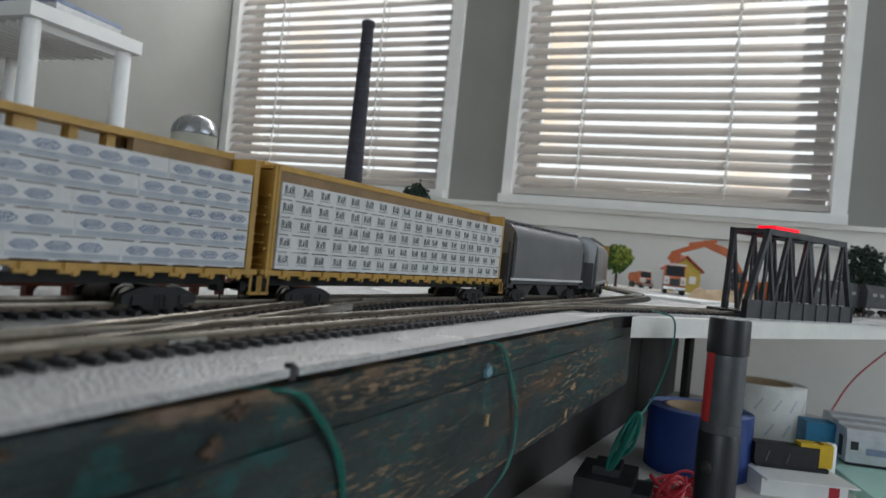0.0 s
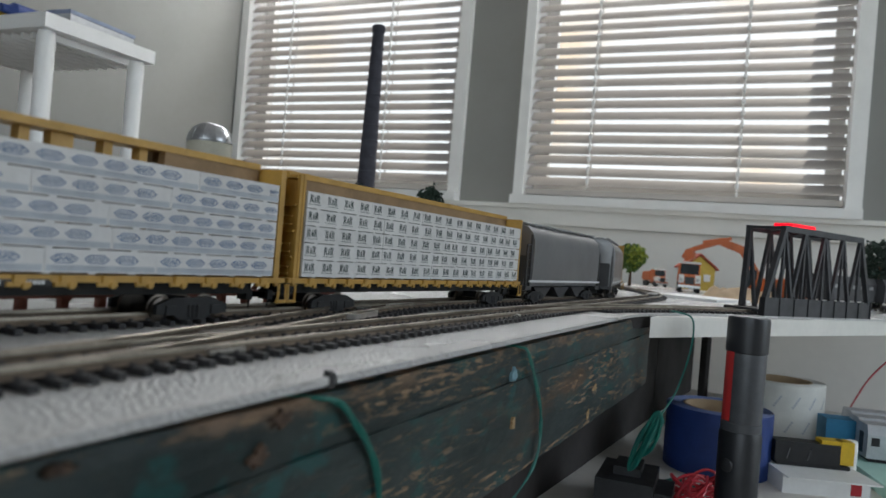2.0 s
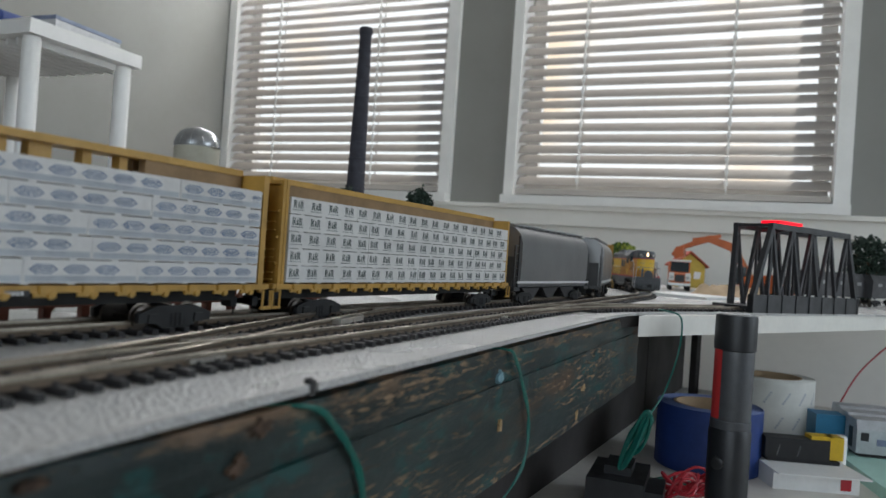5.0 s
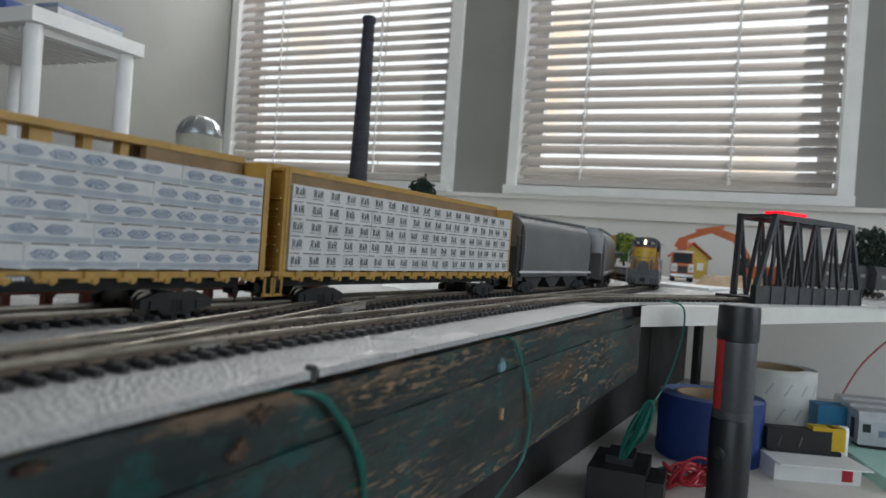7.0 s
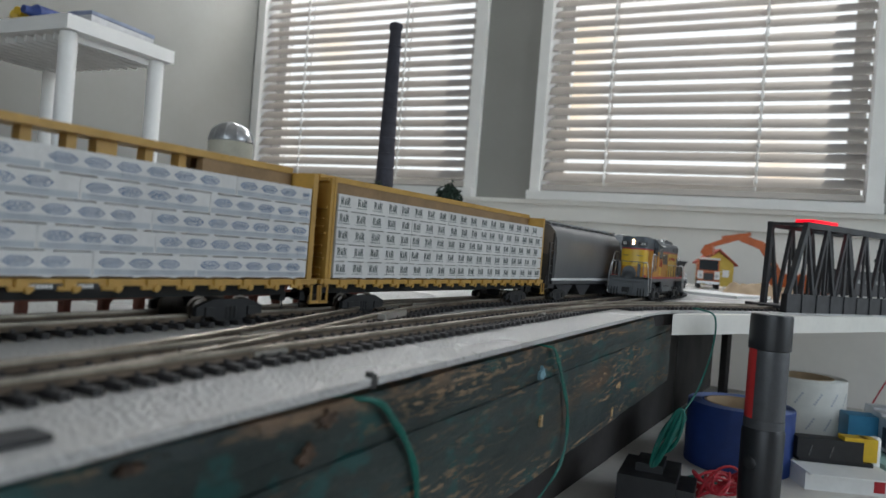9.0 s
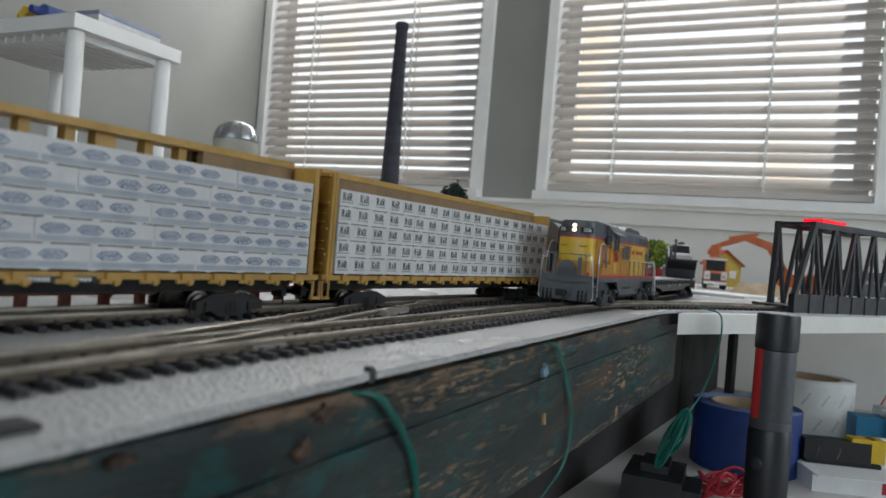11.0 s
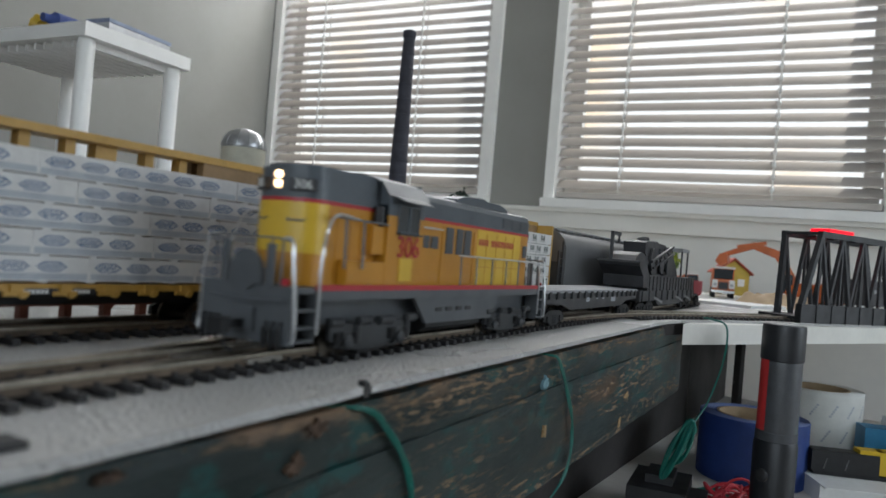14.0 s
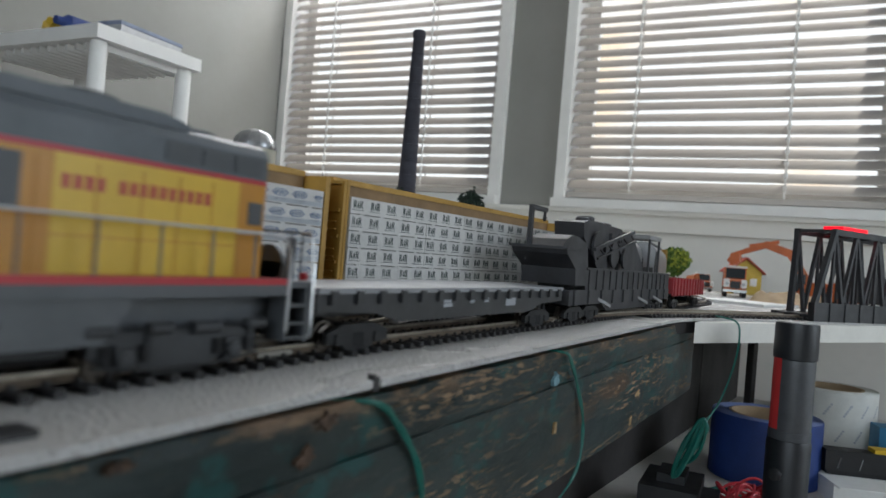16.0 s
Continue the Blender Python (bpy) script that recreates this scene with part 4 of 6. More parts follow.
def locomotive():
    """A road switcher; its front faces -y, the cab stands behind a short hood."""
    lo = empty("diesel_locomotive", "yellow and grey model diesel road switcher with lit headlights", "locomotive", "moving train")
    F, R = -0.0938, 0.0805           # ends of the hoods
    PF, PR = -0.1045, 0.0965        # ends of the platforms
    Z = 0.005                       # the rail's height in car space
    # frame with its walkway, fuel tank and pilots
    bm = B()
    box(bm, -0.0172, 0.0172, PF + 0.010, PR - 0.010, 0.0186, 0.0214)
    box(bm, -0.0100, 0.0100, PF + 0.004, PR - 0.004, 0.0120, 0.0186)
    part("walkway", bm, M_LFRAME, lo, bevel=0.0003)
    for sx in (-1, 1):
        bm = B()
        box(bm, *sorted((sx * 0.0172, sx * 0.0177)), PF + 0.010, PR - 0.010, 0.0186, 0.0206)
        part("skirt", bm, M_LFRAME, lo)
        bm = B()
        box(bm, *sorted((sx * 0.0172, sx * 0.01775)), PF + 0.010, PR - 0.010, 0.0206, 0.0224)
        part("red_stripe", bm, M_LRED, lo, "red sill stripe")
        bm = B()
        prism(bm, [(-0.036, 0.0186), (0.040, 0.0186), (0.032, 0.0105), (-0.026, 0.0105)], "x", *sorted((sx * 0.0150, sx * 0.0164)))
        sk = part("side_skirt", bm, M_LFRAME, lo, bevel=0.0003)
        bm = B()
        for i in range(4):
            yy = -0.0193 + i * 0.0085
            box(bm, *sorted((sx * 0.0164, sx * 0.0167)), yy, yy + 0.0048, 0.0148, 0.0160)
        part("slots", bm, M_BLK, sk)
    bm = B()
    prism(bm, [(-0.0140, 0.0150), (0.0140, 0.0150), (0.0140, 0.0085), (0.0100, 0.0062), (-0.0100, 0.0062), (-0.0140, 0.0085)], "y", -0.022, 0.026)
    part("fuel_tank", bm, M_TRUCK, lo, smooth=True)
    for s, p in ((-1, PF), (1, PR)):
        bm = B()
        box(bm, -0.0172, 0.0172, *sorted((p, p - s * 0.0022)), 0.0076, 0.0214)
        box(bm, -0.0172, 0.0172, *sorted((p - s * 0.010, p)), 0.0200, 0.0214)
        pil = part("pilot", bm, M_LFRAME, lo, bevel=0.0004)
        # stepwells at each corner
        for sx in (-1, 1):
            bm = B()
            for z in (0.0083, 0.0122, 0.0164):
                box(bm, *sorted((sx * 0.0118, sx * 0.0176)), *sorted((p - s * 0.0022, p - s * 0.0100)), z, z + 0.0006)
            box(bm, *sorted((sx * 0.0112, sx * 0.0118)), *sorted((p - s * 0.0022, p - s * 0.0100)), 0.0080, 0.0200)
            box(bm, *sorted((sx * 0.0112, sx * 0.0176)), *sorted((p - s * 0.0100, p - s * 0.0106)), 0.0080, 0.0200)
            part("steps", bm, M_LFRAME, pil)
        for x in (-0.0145, -0.0118, -0.0092, 0.0092, 0.0118, 0.0145):
            bm = B()
            tube(bm, [(x, p + s * 0.0006, 0.0140), (x, p + s * 0.0018, 0.0120), (x, p + s * 0.0016, 0.0080), (x, p + s * 0.0008, 0.0066)], 0.0006, 6)
            part("air_hose", bm, M_TRUCK, pil, smooth=True)
        bm = B()
        box(bm, -0.0045, 0.0045, *sorted((p, p + s * 0.0012)), 0.0106, 0.0166)
        tube(bm, [(-0.0150, p + s * 0.0016, 0.0185), (-0.003, p + s * 0.0016, 0.0180), (0.003, p + s * 0.0016, 0.0180), (0.0150, p + s * 0.0016, 0.0185)], 0.0004, 5)
        part("coupler_box", bm, M_LFRAME, pil)
        # drop step and end rail
        bm = B()
        box(bm, -0.0062, 0.0062, *sorted((p - s * 0.0004, p + s * 0.0010)), 0.0214, 0.0262)
        lathe(bm, [(0.0058, 0), (0.0058, 0.0014)], (0, 0, 0), 20, Matrix.Translation((0, p + s * 0.0010, 0.0256)) @ Matrix.Rotation(radians(90 * s), 4, "X"))
        for x in (-0.0098, 0.0072):
            box(bm, x, x + 0.0026, *sorted((p - s * 0.0006, p + s * 0.0006)), 0.0214, 0.0335)
        part("drop_step", bm, M_LFRAME, pil, bevel=0.0003)
        bm = B()
        tube(bm, [(-0.0160, p, 0.0345), (-0.0108, p, 0.0352), (0.0108, p, 0.0352), (0.0160, p, 0.0345)], 0.00035, 5)
        for x in (-0.0084, 0.0084, -0.0125, 0.0125):
            tube(bm, [(x, p, 0.0214), (x, p, 0.0350)], 0.00035, 5)
        part("end_rail", bm, M_HANDGREY, pil)
        for sx in (-1, 1):
            bm = B()
            tube(bm, curve_pts([(sx * 0.0125, p, 0.0352), (sx * 0.0158, p, 0.0346), (sx * 0.0172, p, 0.0250), (sx * 0.0182, p - s * 0.0006, 0.0150), (sx * 0.0182, p - s * 0.0006, 0.0092), (sx * 0.0168, p - s * 0.0006, 0.0088)], 6), 0.00042, 6)
            tube(bm, curve_pts([(sx * 0.0168, p - s * 0.0300, 0.0432 if s < 0 else 0.0338), (sx * 0.0174, p - s * 0.0165, 0.0432 if s < 0 else 0.0338), (sx * 0.0180, p - s * 0.0112, 0.0320 if s < 0 else 0.030), (sx * 0.0182, p - s * 0.0108, 0.0140), (sx * 0.0182, p - s * 0.0108, 0.0105)], 6), 0.00042, 6)
            part("grab_rail", bm, M_WIREGREY, lo, "pale metal grab rail", smooth=True)
        coupler(lo, p + s * 0.004, 0.0125)
        bm = B()
        lathe(bm, [(0.0012, 0), (0.0012, 0.001)], (0, 0, 0), 10, Matrix.Translation((0.0142, p + s * 0.0002, 0.0228)) @ Matrix.Rotation(radians(90 * s), 4, "X"))
        part("class_light", bm, M_LRED, pil)

    def hood(name, y0, y1, w, ztop, material_low, face=False, zlo=0.0214, zs=0.0480):
        """Lower coloured hood, red line and grey top with rounded shoulders."""
        bm = B()
        box(bm, -w, w, y0, y1, zlo, zs - 0.0012)
        a = part(name, bm, material_low, lo, bevel=0.0003)
        bm = B()
        box(bm, -w - 0.00005, w + 0.00005, y0 - 0.00005, y1 + 0.00005, zs - 0.0012, zs)
        part("red_line", bm, M_LRED, a)
        bm = B()
        r = 0.0035
        prof = [(-w, zs), (-w, ztop - r), (-w + r * 0.3, ztop - r * 0.35), (-w + r, ztop), (w - r, ztop), (w - r * 0.3, ztop - r * 0.35), (w, ztop - r), (w, zs)]
        prism(bm, prof, "y", y0, y1)
        t = part("hood_top", bm, M_LGREY, a, "grey hood top", bevel=0.0006)
        return a

    HW = 0.0120
    # the short hood has a rounded nose
    def nose_outline(g=0.0, back=-0.0568):
        """Plan of the nose, grown by g."""
        half = [(HW, -0.0850), (0.0116, -0.0880), (0.0102, -0.0905), (0.0079, -0.0922), (0.0050, -0.0932), (0.0020, F)]
        half = [(x + g, y - g * 0.8) for x, y in half]
        return [(-HW - g, back), *[(-x, y) for x, y in half], *half[::-1], (HW + g, back)]

    bm = B()
    prism(bm, nose_outline(), "z", 0.0214, 0.0468)
    short = part("short_hood", bm, M_LORANGE, lo, smooth=True)
    bm = B()
    prism(bm, nose_outline(0.00005), "z", 0.0468, 0.0480)
    part("red_line", bm, M_LRED, short)
    bm = B()
    prism(bm, nose_outline(0.00002), "z", 0.0480, 0.0580)
    part("hood_top", bm, M_LGREY, short, "grey hood top", smooth=True)
    bm = B()
    prism(bm, nose_outline(-0.0012), "z", 0.0580, 0.0592)
    part("hood_roof", bm, M_LGREY, short, "grey hood roof", bevel=0.0005)
    bm = B()
    prism(bm, nose_outline(0.00015, -0.0846), "z", 0.0312, 0.0468)
    part("nose_panel", bm, M_LYEL, short, "bright yellow nose", smooth=True)
    long_h = hood("long_hood", -0.0325, R, HW, 0.0580, M_LORANGE)
    for sx in (-1, 1):
        bm = B()
        box(bm, *sorted((sx * HW, sx * (HW + 0.00015))), 0.0216, 0.0709, 0.0224, 0.0467)
        part("yellow_panel", bm, M_LYEL, long_h, "bright yellow hood side")
    # cab
    bm = B()
    box(bm, -0.0160, 0.0160, -0.0568, -0.0325, 0.0214, 0.0463)
    cab = part("cab", bm, M_LORANGE, lo, bevel=0.0004)
    bm = B()
    prism(bm, [(-0.0160, 0.0463), (-0.0160, 0.0530), (-0.0130, 0.0578), (-0.005, 0.0602), (0.005, 0.0602), (0.0130, 0.0578), (0.0160, 0.0530), (0.0160, 0.0463)], "y", -0.0568, -0.0325)
    part("cab_upper", bm, M_LGREY, cab, smooth=True)
    bm = B()
    prism(bm, [(-0.0172, 0.0530), (-0.0134, 0.0585), (-0.005, 0.0610), (0.005, 0.0610), (0.0134, 0.0585), (0.0172, 0.0530), (0.0168, 0.0526), (0.0130, 0.0579), (0.005, 0.0603), (-0.005, 0.0603), (-0.0130, 0.0579), (-0.0168, 0.0526)], "y", -0.0590, -0.0312)
    part("cab_roof", bm, M_LFRAME, cab, smooth=True)
    for sx in (-1, 1):
        bm = B()
        box(bm, *sorted((sx * 0.0160, sx * 0.01625)), -0.0505, -0.0370, 0.0410, 0.0505)
        w = part("cab_window", bm, M_GLASS, cab, "dark cab window")
        bm = B()
        for q in ((-0.0510, -0.0504, 0.0405, 0.0510), (-0.0371, -0.0365, 0.0405, 0.0510), (-0.0442, -0.0434, 0.0405, 0.0510), (-0.0504, -0.0371, 0.0404, 0.0411), (-0.0504, -0.0371, 0.0504, 0.0511)):
            box(bm, *sorted((sx * 0.0160, sx * 0.0165)), *q)
        part("window_frame", bm, M_LGREY, w)
        bm = B()
        prism(bm, [(sx * 0.0160, 0.0538), (sx * 0.0208, 0.0518), (sx * 0.0208, 0.0514), (sx * 0.0160, 0.0532)], "y", -0.0540, -0.0350)
        part("sunshade", bm, M_CRANEG, cab, "grey sunshade over the cab window")
        bm = B()
        box(bm, *sorted((sx * 0.0160, sx * 0.0178)), -0.0510, -0.0365, 0.0400, 0.0407)
        part("armrest", bm, M_BLK, cab)
    for x in (-0.0155, 0.0110):
        bm = B()
        box(bm, x, x + 0.0045, -0.0571, -0.0568, 0.0420, 0.0500)
        part("front_window", bm, M_GLASS, cab)
    # marker horn beside the cab front
    bm = B()
    lathe(bm, [(0.0017, 0.0420), (0.0019, 0.0430), (0.0017, 0.0485), (0.0012, 0.0490)], (0.0140, -0.0598, 0), 12)
    part("bell", bm, M_BLK, cab, smooth=True)
    for sx in (-1, 1):
        bm = B()
        # lighter than the cab: a pale reflection is put into the panel's colour
        box(bm, *sorted((sx * 0.0160, sx * 0.0163)), -0.0480, -0.0395, 0.0236, 0.0318)
        part("cab_panel", bm, M_LYEL, cab, "cab panel yellowed to carry its pale reflection", bevel=0.0001)
        bm = B()
        box(bm, *sorted((sx * HW, sx * 0.0150)), -0.0640, -0.0570, 0.0325, 0.0432)
        part("side_box", bm, M_LORANGE, short, bevel=0.0003)
    # roof gear
    bm = B()
    prism(bm, [(0.004, 0.0575), (0.004, 0.0590), (0.012, 0.0608), (0.048, 0.0608), (0.056, 0.0590), (0.056, 0.0575)], "x", -0.0098, 0.0098)
    part("dynamic_brake", bm, M_LGREY, long_h, bevel=0.0008)
    bm = B()
    lathe(bm, [(0.0085, 0.0606), (0.0085, 0.0618), (0.0070, 0.0623)], (0, 0.033, 0), 24)
    lathe(bm, [(0.0065, 0.0578), (0.0065, 0.0593), (0.0050, 0.0598)], (0, 0.064, 0), 20)
    part("roof_fan", bm, M_LFRAME, long_h, bevel=0.0002)
    bm = B()
    for y in (-0.022, -0.014):
        box(bm, -0.0022, 0.0022, y - 0.0024, y + 0.0024, 0.0578, 0.0606)
    tube(bm, [(-0.005, -0.018, 0.0606), (0.005, -0.018, 0.0606)], 0.0006, 6)
    part("exhaust_stack", bm, M_LGREY, long_h, bevel=0.0003)
    # louvres and doors
    for sx in (-1, 1):
        for y0, y1, z0, z1 in ((-0.0261, -0.0207, 0.0363, 0.0412), (-0.0195, -0.0140, 0.0363, 0.0412), (-0.0076, -0.0012, 0.0348, 0.0455), (0.0014, 0.0076, 0.0348, 0.0455), (0.0088, 0.0152, 0.0348, 0.0455), (0.0745, 0.0795, 0.0360, 0.0420), (0.0475, 0.0575, 0.0492, 0.0540), (0.0580, 0.0680, 0.0492, 0.0540), (0.0685, 0.0780, 0.0492, 0.0540)):
            bm = B()
            box(bm, *sorted((sx * HW, sx * (HW + 0.0002))), y0, y1, z0, z1)
            k = int((z1 - z0) / 0.0011)
            for i in range(k):
                z = z0 + (i + 0.2) * (z1 - z0) / k
                box(bm, *sorted((sx * HW, sx * (HW + 0.0006))), y0 + 0.0002, y1 - 0.0002, z, z + 0.0004)
            part("louvre", bm, M_LFRAME, long_h)
        bm = B()
        for y in (-0.029, -0.011, 0.018, 0.031, 0.042, 0.052, 0.062):
            box(bm, *sorted((sx * HW, sx * (HW + 0.0003))), y, y + 0.0003, 0.0228, 0.0455)
        box(bm, *sorted((sx * HW, sx * (HW + 0.0003))), -0.031, R - 0.002, 0.0300, 0.0303)
        part("door_seam", bm, M_LORANGE, long_h)
        bm = B()
        for y in (-0.080, -0.073, -0.067, -0.062):
            box(bm, *sorted((sx * HW, sx * (HW + 0.0003))), y, y + 0.0003, 0.0228, 0.0455)
        part("door_seam", bm, M_LORANGE, short)
        bm = B()
        box(bm, *sorted((sx * HW, sx * 0.0160)), -0.0780, -0.0570, 0.0214, 0.0300)
        part("battery_box", bm, M_LORANGE, short, bevel=0.0003)
        # handrails with stanchions along the long hood
        bm = B()
        tube(bm, [(sx * 0.0170, -0.004, 0.0345), (sx * 0.0170, 0.086, 0.0340)], 0.00038, 6)
        tube(bm, [(sx * 0.0150, -0.0320, 0.0440), (sx * 0.0150, -0.016, 0.0440)], 0.00038, 6)
        part("handrail", bm, M_WIREGREY, lo, "thin metal handrail", smooth=True)
        for y in (-0.0019, 0.0128, 0.0286, 0.0442, 0.0591, 0.0731, 0.086):
            bm = B()
            tube(bm, [(sx * 0.0172, y, 0.0200), (sx * 0.0170, y, 0.0346)], 0.00036, 5)
            part("stanchion", bm, M_HANDGREY, lo)
        for y in (-0.0814, -0.0718):
            bm = B()
            tube(bm, [(sx * 0.0172, y, 0.0275), (sx * 0.0168, y, 0.0430)], 0.00045, 5)
            part("stanchion", bm, M_HANDGREY, lo)
        bm = B()
        tube(bm, [(sx * 0.0168, -0.0860, 0.0432), (sx * 0.0168, -0.0575, 0.0428)], 0.00038, 5)
        part("handrail", bm, M_HANDGREY, lo)
    # nose details
    bm = B()
    for sx in (-1, 1):
        tube(bm, [(sx * 0.0040, F + 0.0004, 0.0418), (sx * 0.0042, F - 0.0008, 0.0411), (sx * 0.0088, F + 0.0012, 0.0411), (sx * 0.0086, F + 0.0022, 0.0418)], 0.00028, 5)
    part("grab_iron", bm, M_HANDGREY, short)
    for z in (0.0522, 0.0553):
        bm = B()
        lathe(bm, [(0.0018, 0), (0.0018, 0.0010), (0.0015, 0.0010)], (0, 0, 0), 16, Matrix.Translation((0, F + 0.0003, z)) @ Matrix.Rotation(radians(90), 4, "X"))
        hb = part("headlight_ring", bm, M_LGREY, short)
        bm = B()
        lathe(bm, [(0.0013, 0.0009), (0.0013, 0.0014), (0.0007, 0.0018)], (0, 0, 0), 16, Matrix.Translation((0, F + 0.0003, z)) @ Matrix.Rotation(radians(90), 4, "X"))
        part("lens", bm, M_HEAD, hb, "lit warm headlight", smooth=True)
    for sx in (-1, 1):
        face = pose(sx * 0.0078, -0.0924, 0, 0, 0, sx * 33)
        bm = B()
        box(bm, -0.0042, 0.0042, -0.0008, 0.0016, 0.0502, 0.0542, face)
        nb = part("number_board", bm, M_BLK, short, "black number board", bevel=0.0002)
        text_part("digits", "306", 0.0038, M_NUM, nb, face @ pose(0, -0.0009, 0.0522, 90, 0, 0))
    text_part("cab_digits", "306", 0.0104, M_LRED, cab, pose(0.01635, -0.0430, 0.0354, 90, 0, 90), label="red cab number")
    yy = 0.0234
    for group, n in ((0, 4), (1, 10)):
        for i in range(n):
            bm = B()
            box(bm, HW + 0.00015, HW + 0.0003, yy, yy + 0.0015, 0.0396, 0.0426)
            part("lettering_bar", bm, M_LRED, long_h, "red lettering bar")
            yy += 0.0026
        yy += 0.0026
    # the body rides high on its trucks
    for ob in lo.children_recursive:
        if ob.type != "MESH":
            continue
        if ob.name.startswith(("digits", "cab_digits")):
            ob.location.z += 0.0024 if ob.name.startswith("cab") else 0.0019
            continue
        for v in ob.data.vertices:
            v.co.z += ride(v.co.z)
    for yy in (-0.059, 0.054):
        b = bogie(lo, yy, 0.0, 0.0155, 0.0058, "power_truck", SPIN)
        for sx in (-1, 1):
            bm = B()
            prism(bm, [(-0.0235, 0.0075), (-0.0235, 0.0125), (0.0235, 0.0125), (0.0235, 0.0075), (0.0190, 0.0055), (0.0120, 0.0055), (0.0085, 0.0035), (-0.0085, 0.0035), (-0.0120, 0.0055), (-0.0190, 0.0055)], "x", *sorted((sx * 0.0128, sx * 0.0146)))
            for q in (-0.0155, 0.0155):
                box(bm, *sorted((sx * 0.0146, sx * 0.0158)), q - 0.0026, q + 0.0026, 0.0045, 0.0100)
                lathe(bm, [(0.0011, 0), (0.0011, 0.006)], (sx * 0.0150, q + 0.0062, 0.0060), 8)
            lathe(bm, [(0.0016, -0.004), (0.0016, 0.004)], (0, 0, 0), 10, Matrix.Translation((sx * 0.0152, 0.0065, 0.0128)) @ Matrix.Rotation(radians(90), 4, "X"))
            part("side_frame", bm, M_LTRUCK, b, bevel=0.0003)
            for q in (-0.0155, 0.0155):
                bm = B()
                lathe(bm, [(0.0022, 0), (0.0024, 0.0008), (0.0018, 0.0014), (0.0006, 0.0016)], (0, 0, 0), 14, pose(sx * 0.0158, q, 0.0068, 0, sx * 90, 0))
                part("axle_box", bm, M_LTRUCK, b, smooth=True)
                for e in (-0.0048, 0.0048):
                    bm = B()
                    lathe(bm, [(r, k * 0.0010 + z) for k in range(4) for r, z in ((0.0009, 0.0), (0.0013, 0.0003), (0.0013, 0.0007))], (sx * 0.0152, q + e, 0.0062), 8)
                    part("spring", bm, M_TRUCK, b)
            for q in (-0.0225, 0.0225, -0.0070):
                bm = B()
                lathe(bm, [(0.0004, -0.0034), (0.0015, -0.0030), (0.0015, 0.0030), (0.0004, 0.0034)], (0, 0, 0), 10, pose(sx * 0.0156, q, 0.0132, 90, 0, 0))
                part("brake_cylinder", bm, M_LTRUCK, b, smooth=True)
            bm = B()
            tube(bm, [(sx * 0.0160, -0.0235, 0.0058), (sx * 0.0162, -0.0090, 0.0042), (sx * 0.0162, 0.0090, 0.0042), (sx * 0.0160, 0.0235, 0.0058)], 0.0004, 5)
            part("brake_rod", bm, M_TRUCK, b)
    return lo


def flatcar():
    fc = empty("flatcar", "empty black flatcar with a grey deck", "freight car", "moving train")
    L = 0.104
    bm = B()
    box(bm, -0.0168, 0.0168, -L, L, 0.0205, 0.0222)
    part("deck", bm, M_FLATDECK, fc, bevel=0.0003)
    for sx in (-1, 1):
        bm = B()
        prism(bm, [(-L, 0.0205), (L, 0.0205), (L, 0.0150), (0.074, 0.0140), (0.058, 0.0105), (-0.058, 0.0105), (-0.074, 0.0140), (-L, 0.0150)], "x", *sorted((sx * 0.0150, sx * 0.0162)))
        part("side_sill", bm, M_FLAT, fc, bevel=0.0003)
        for i in range(16):
            yy = -L + 0.007 + i * (2 * L - 0.014) / 15
            bm = B()
            box(bm, *sorted((sx * 0.0162, sx * 0.0176)), yy - 0.0016, yy + 0.0016, 0.0172, 0.0214)
            part("stake_pocket", bm, M_FLAT, fc, bevel=0.0002)
        bm = B()
        for yy, w, z, h in ((-0.028, 0.006, 0.0165, 0.001), (-0.028, 0.007, 0.0148, 0.0014), (-0.006, 0.004, 0.0160, 0.002), (0.008, 0.004, 0.0160, 0.002), (0.030, 0.011, 0.0140, 0.0035)):
            box(bm, *sorted((sx * 0.0162, sx * 0.01632)), yy, yy + w, z, z + h)
        part("lettering_bars", bm, M_INKGREY, fc, "pale lettering bars")
    bm = B()
    box(bm, -0.006, 0.006, -L + 0.004, L - 0.004, 0.0120, 0.0205)
    part("centre_sill", bm, M_FLAT, fc)
    for yy in (-0.078, 0.078):
        bogie(fc, yy, 0.0, spin=SPIN)
    coupler(fc, L + 0.004)
    coupler(fc, -L - 0.004)
    return fc


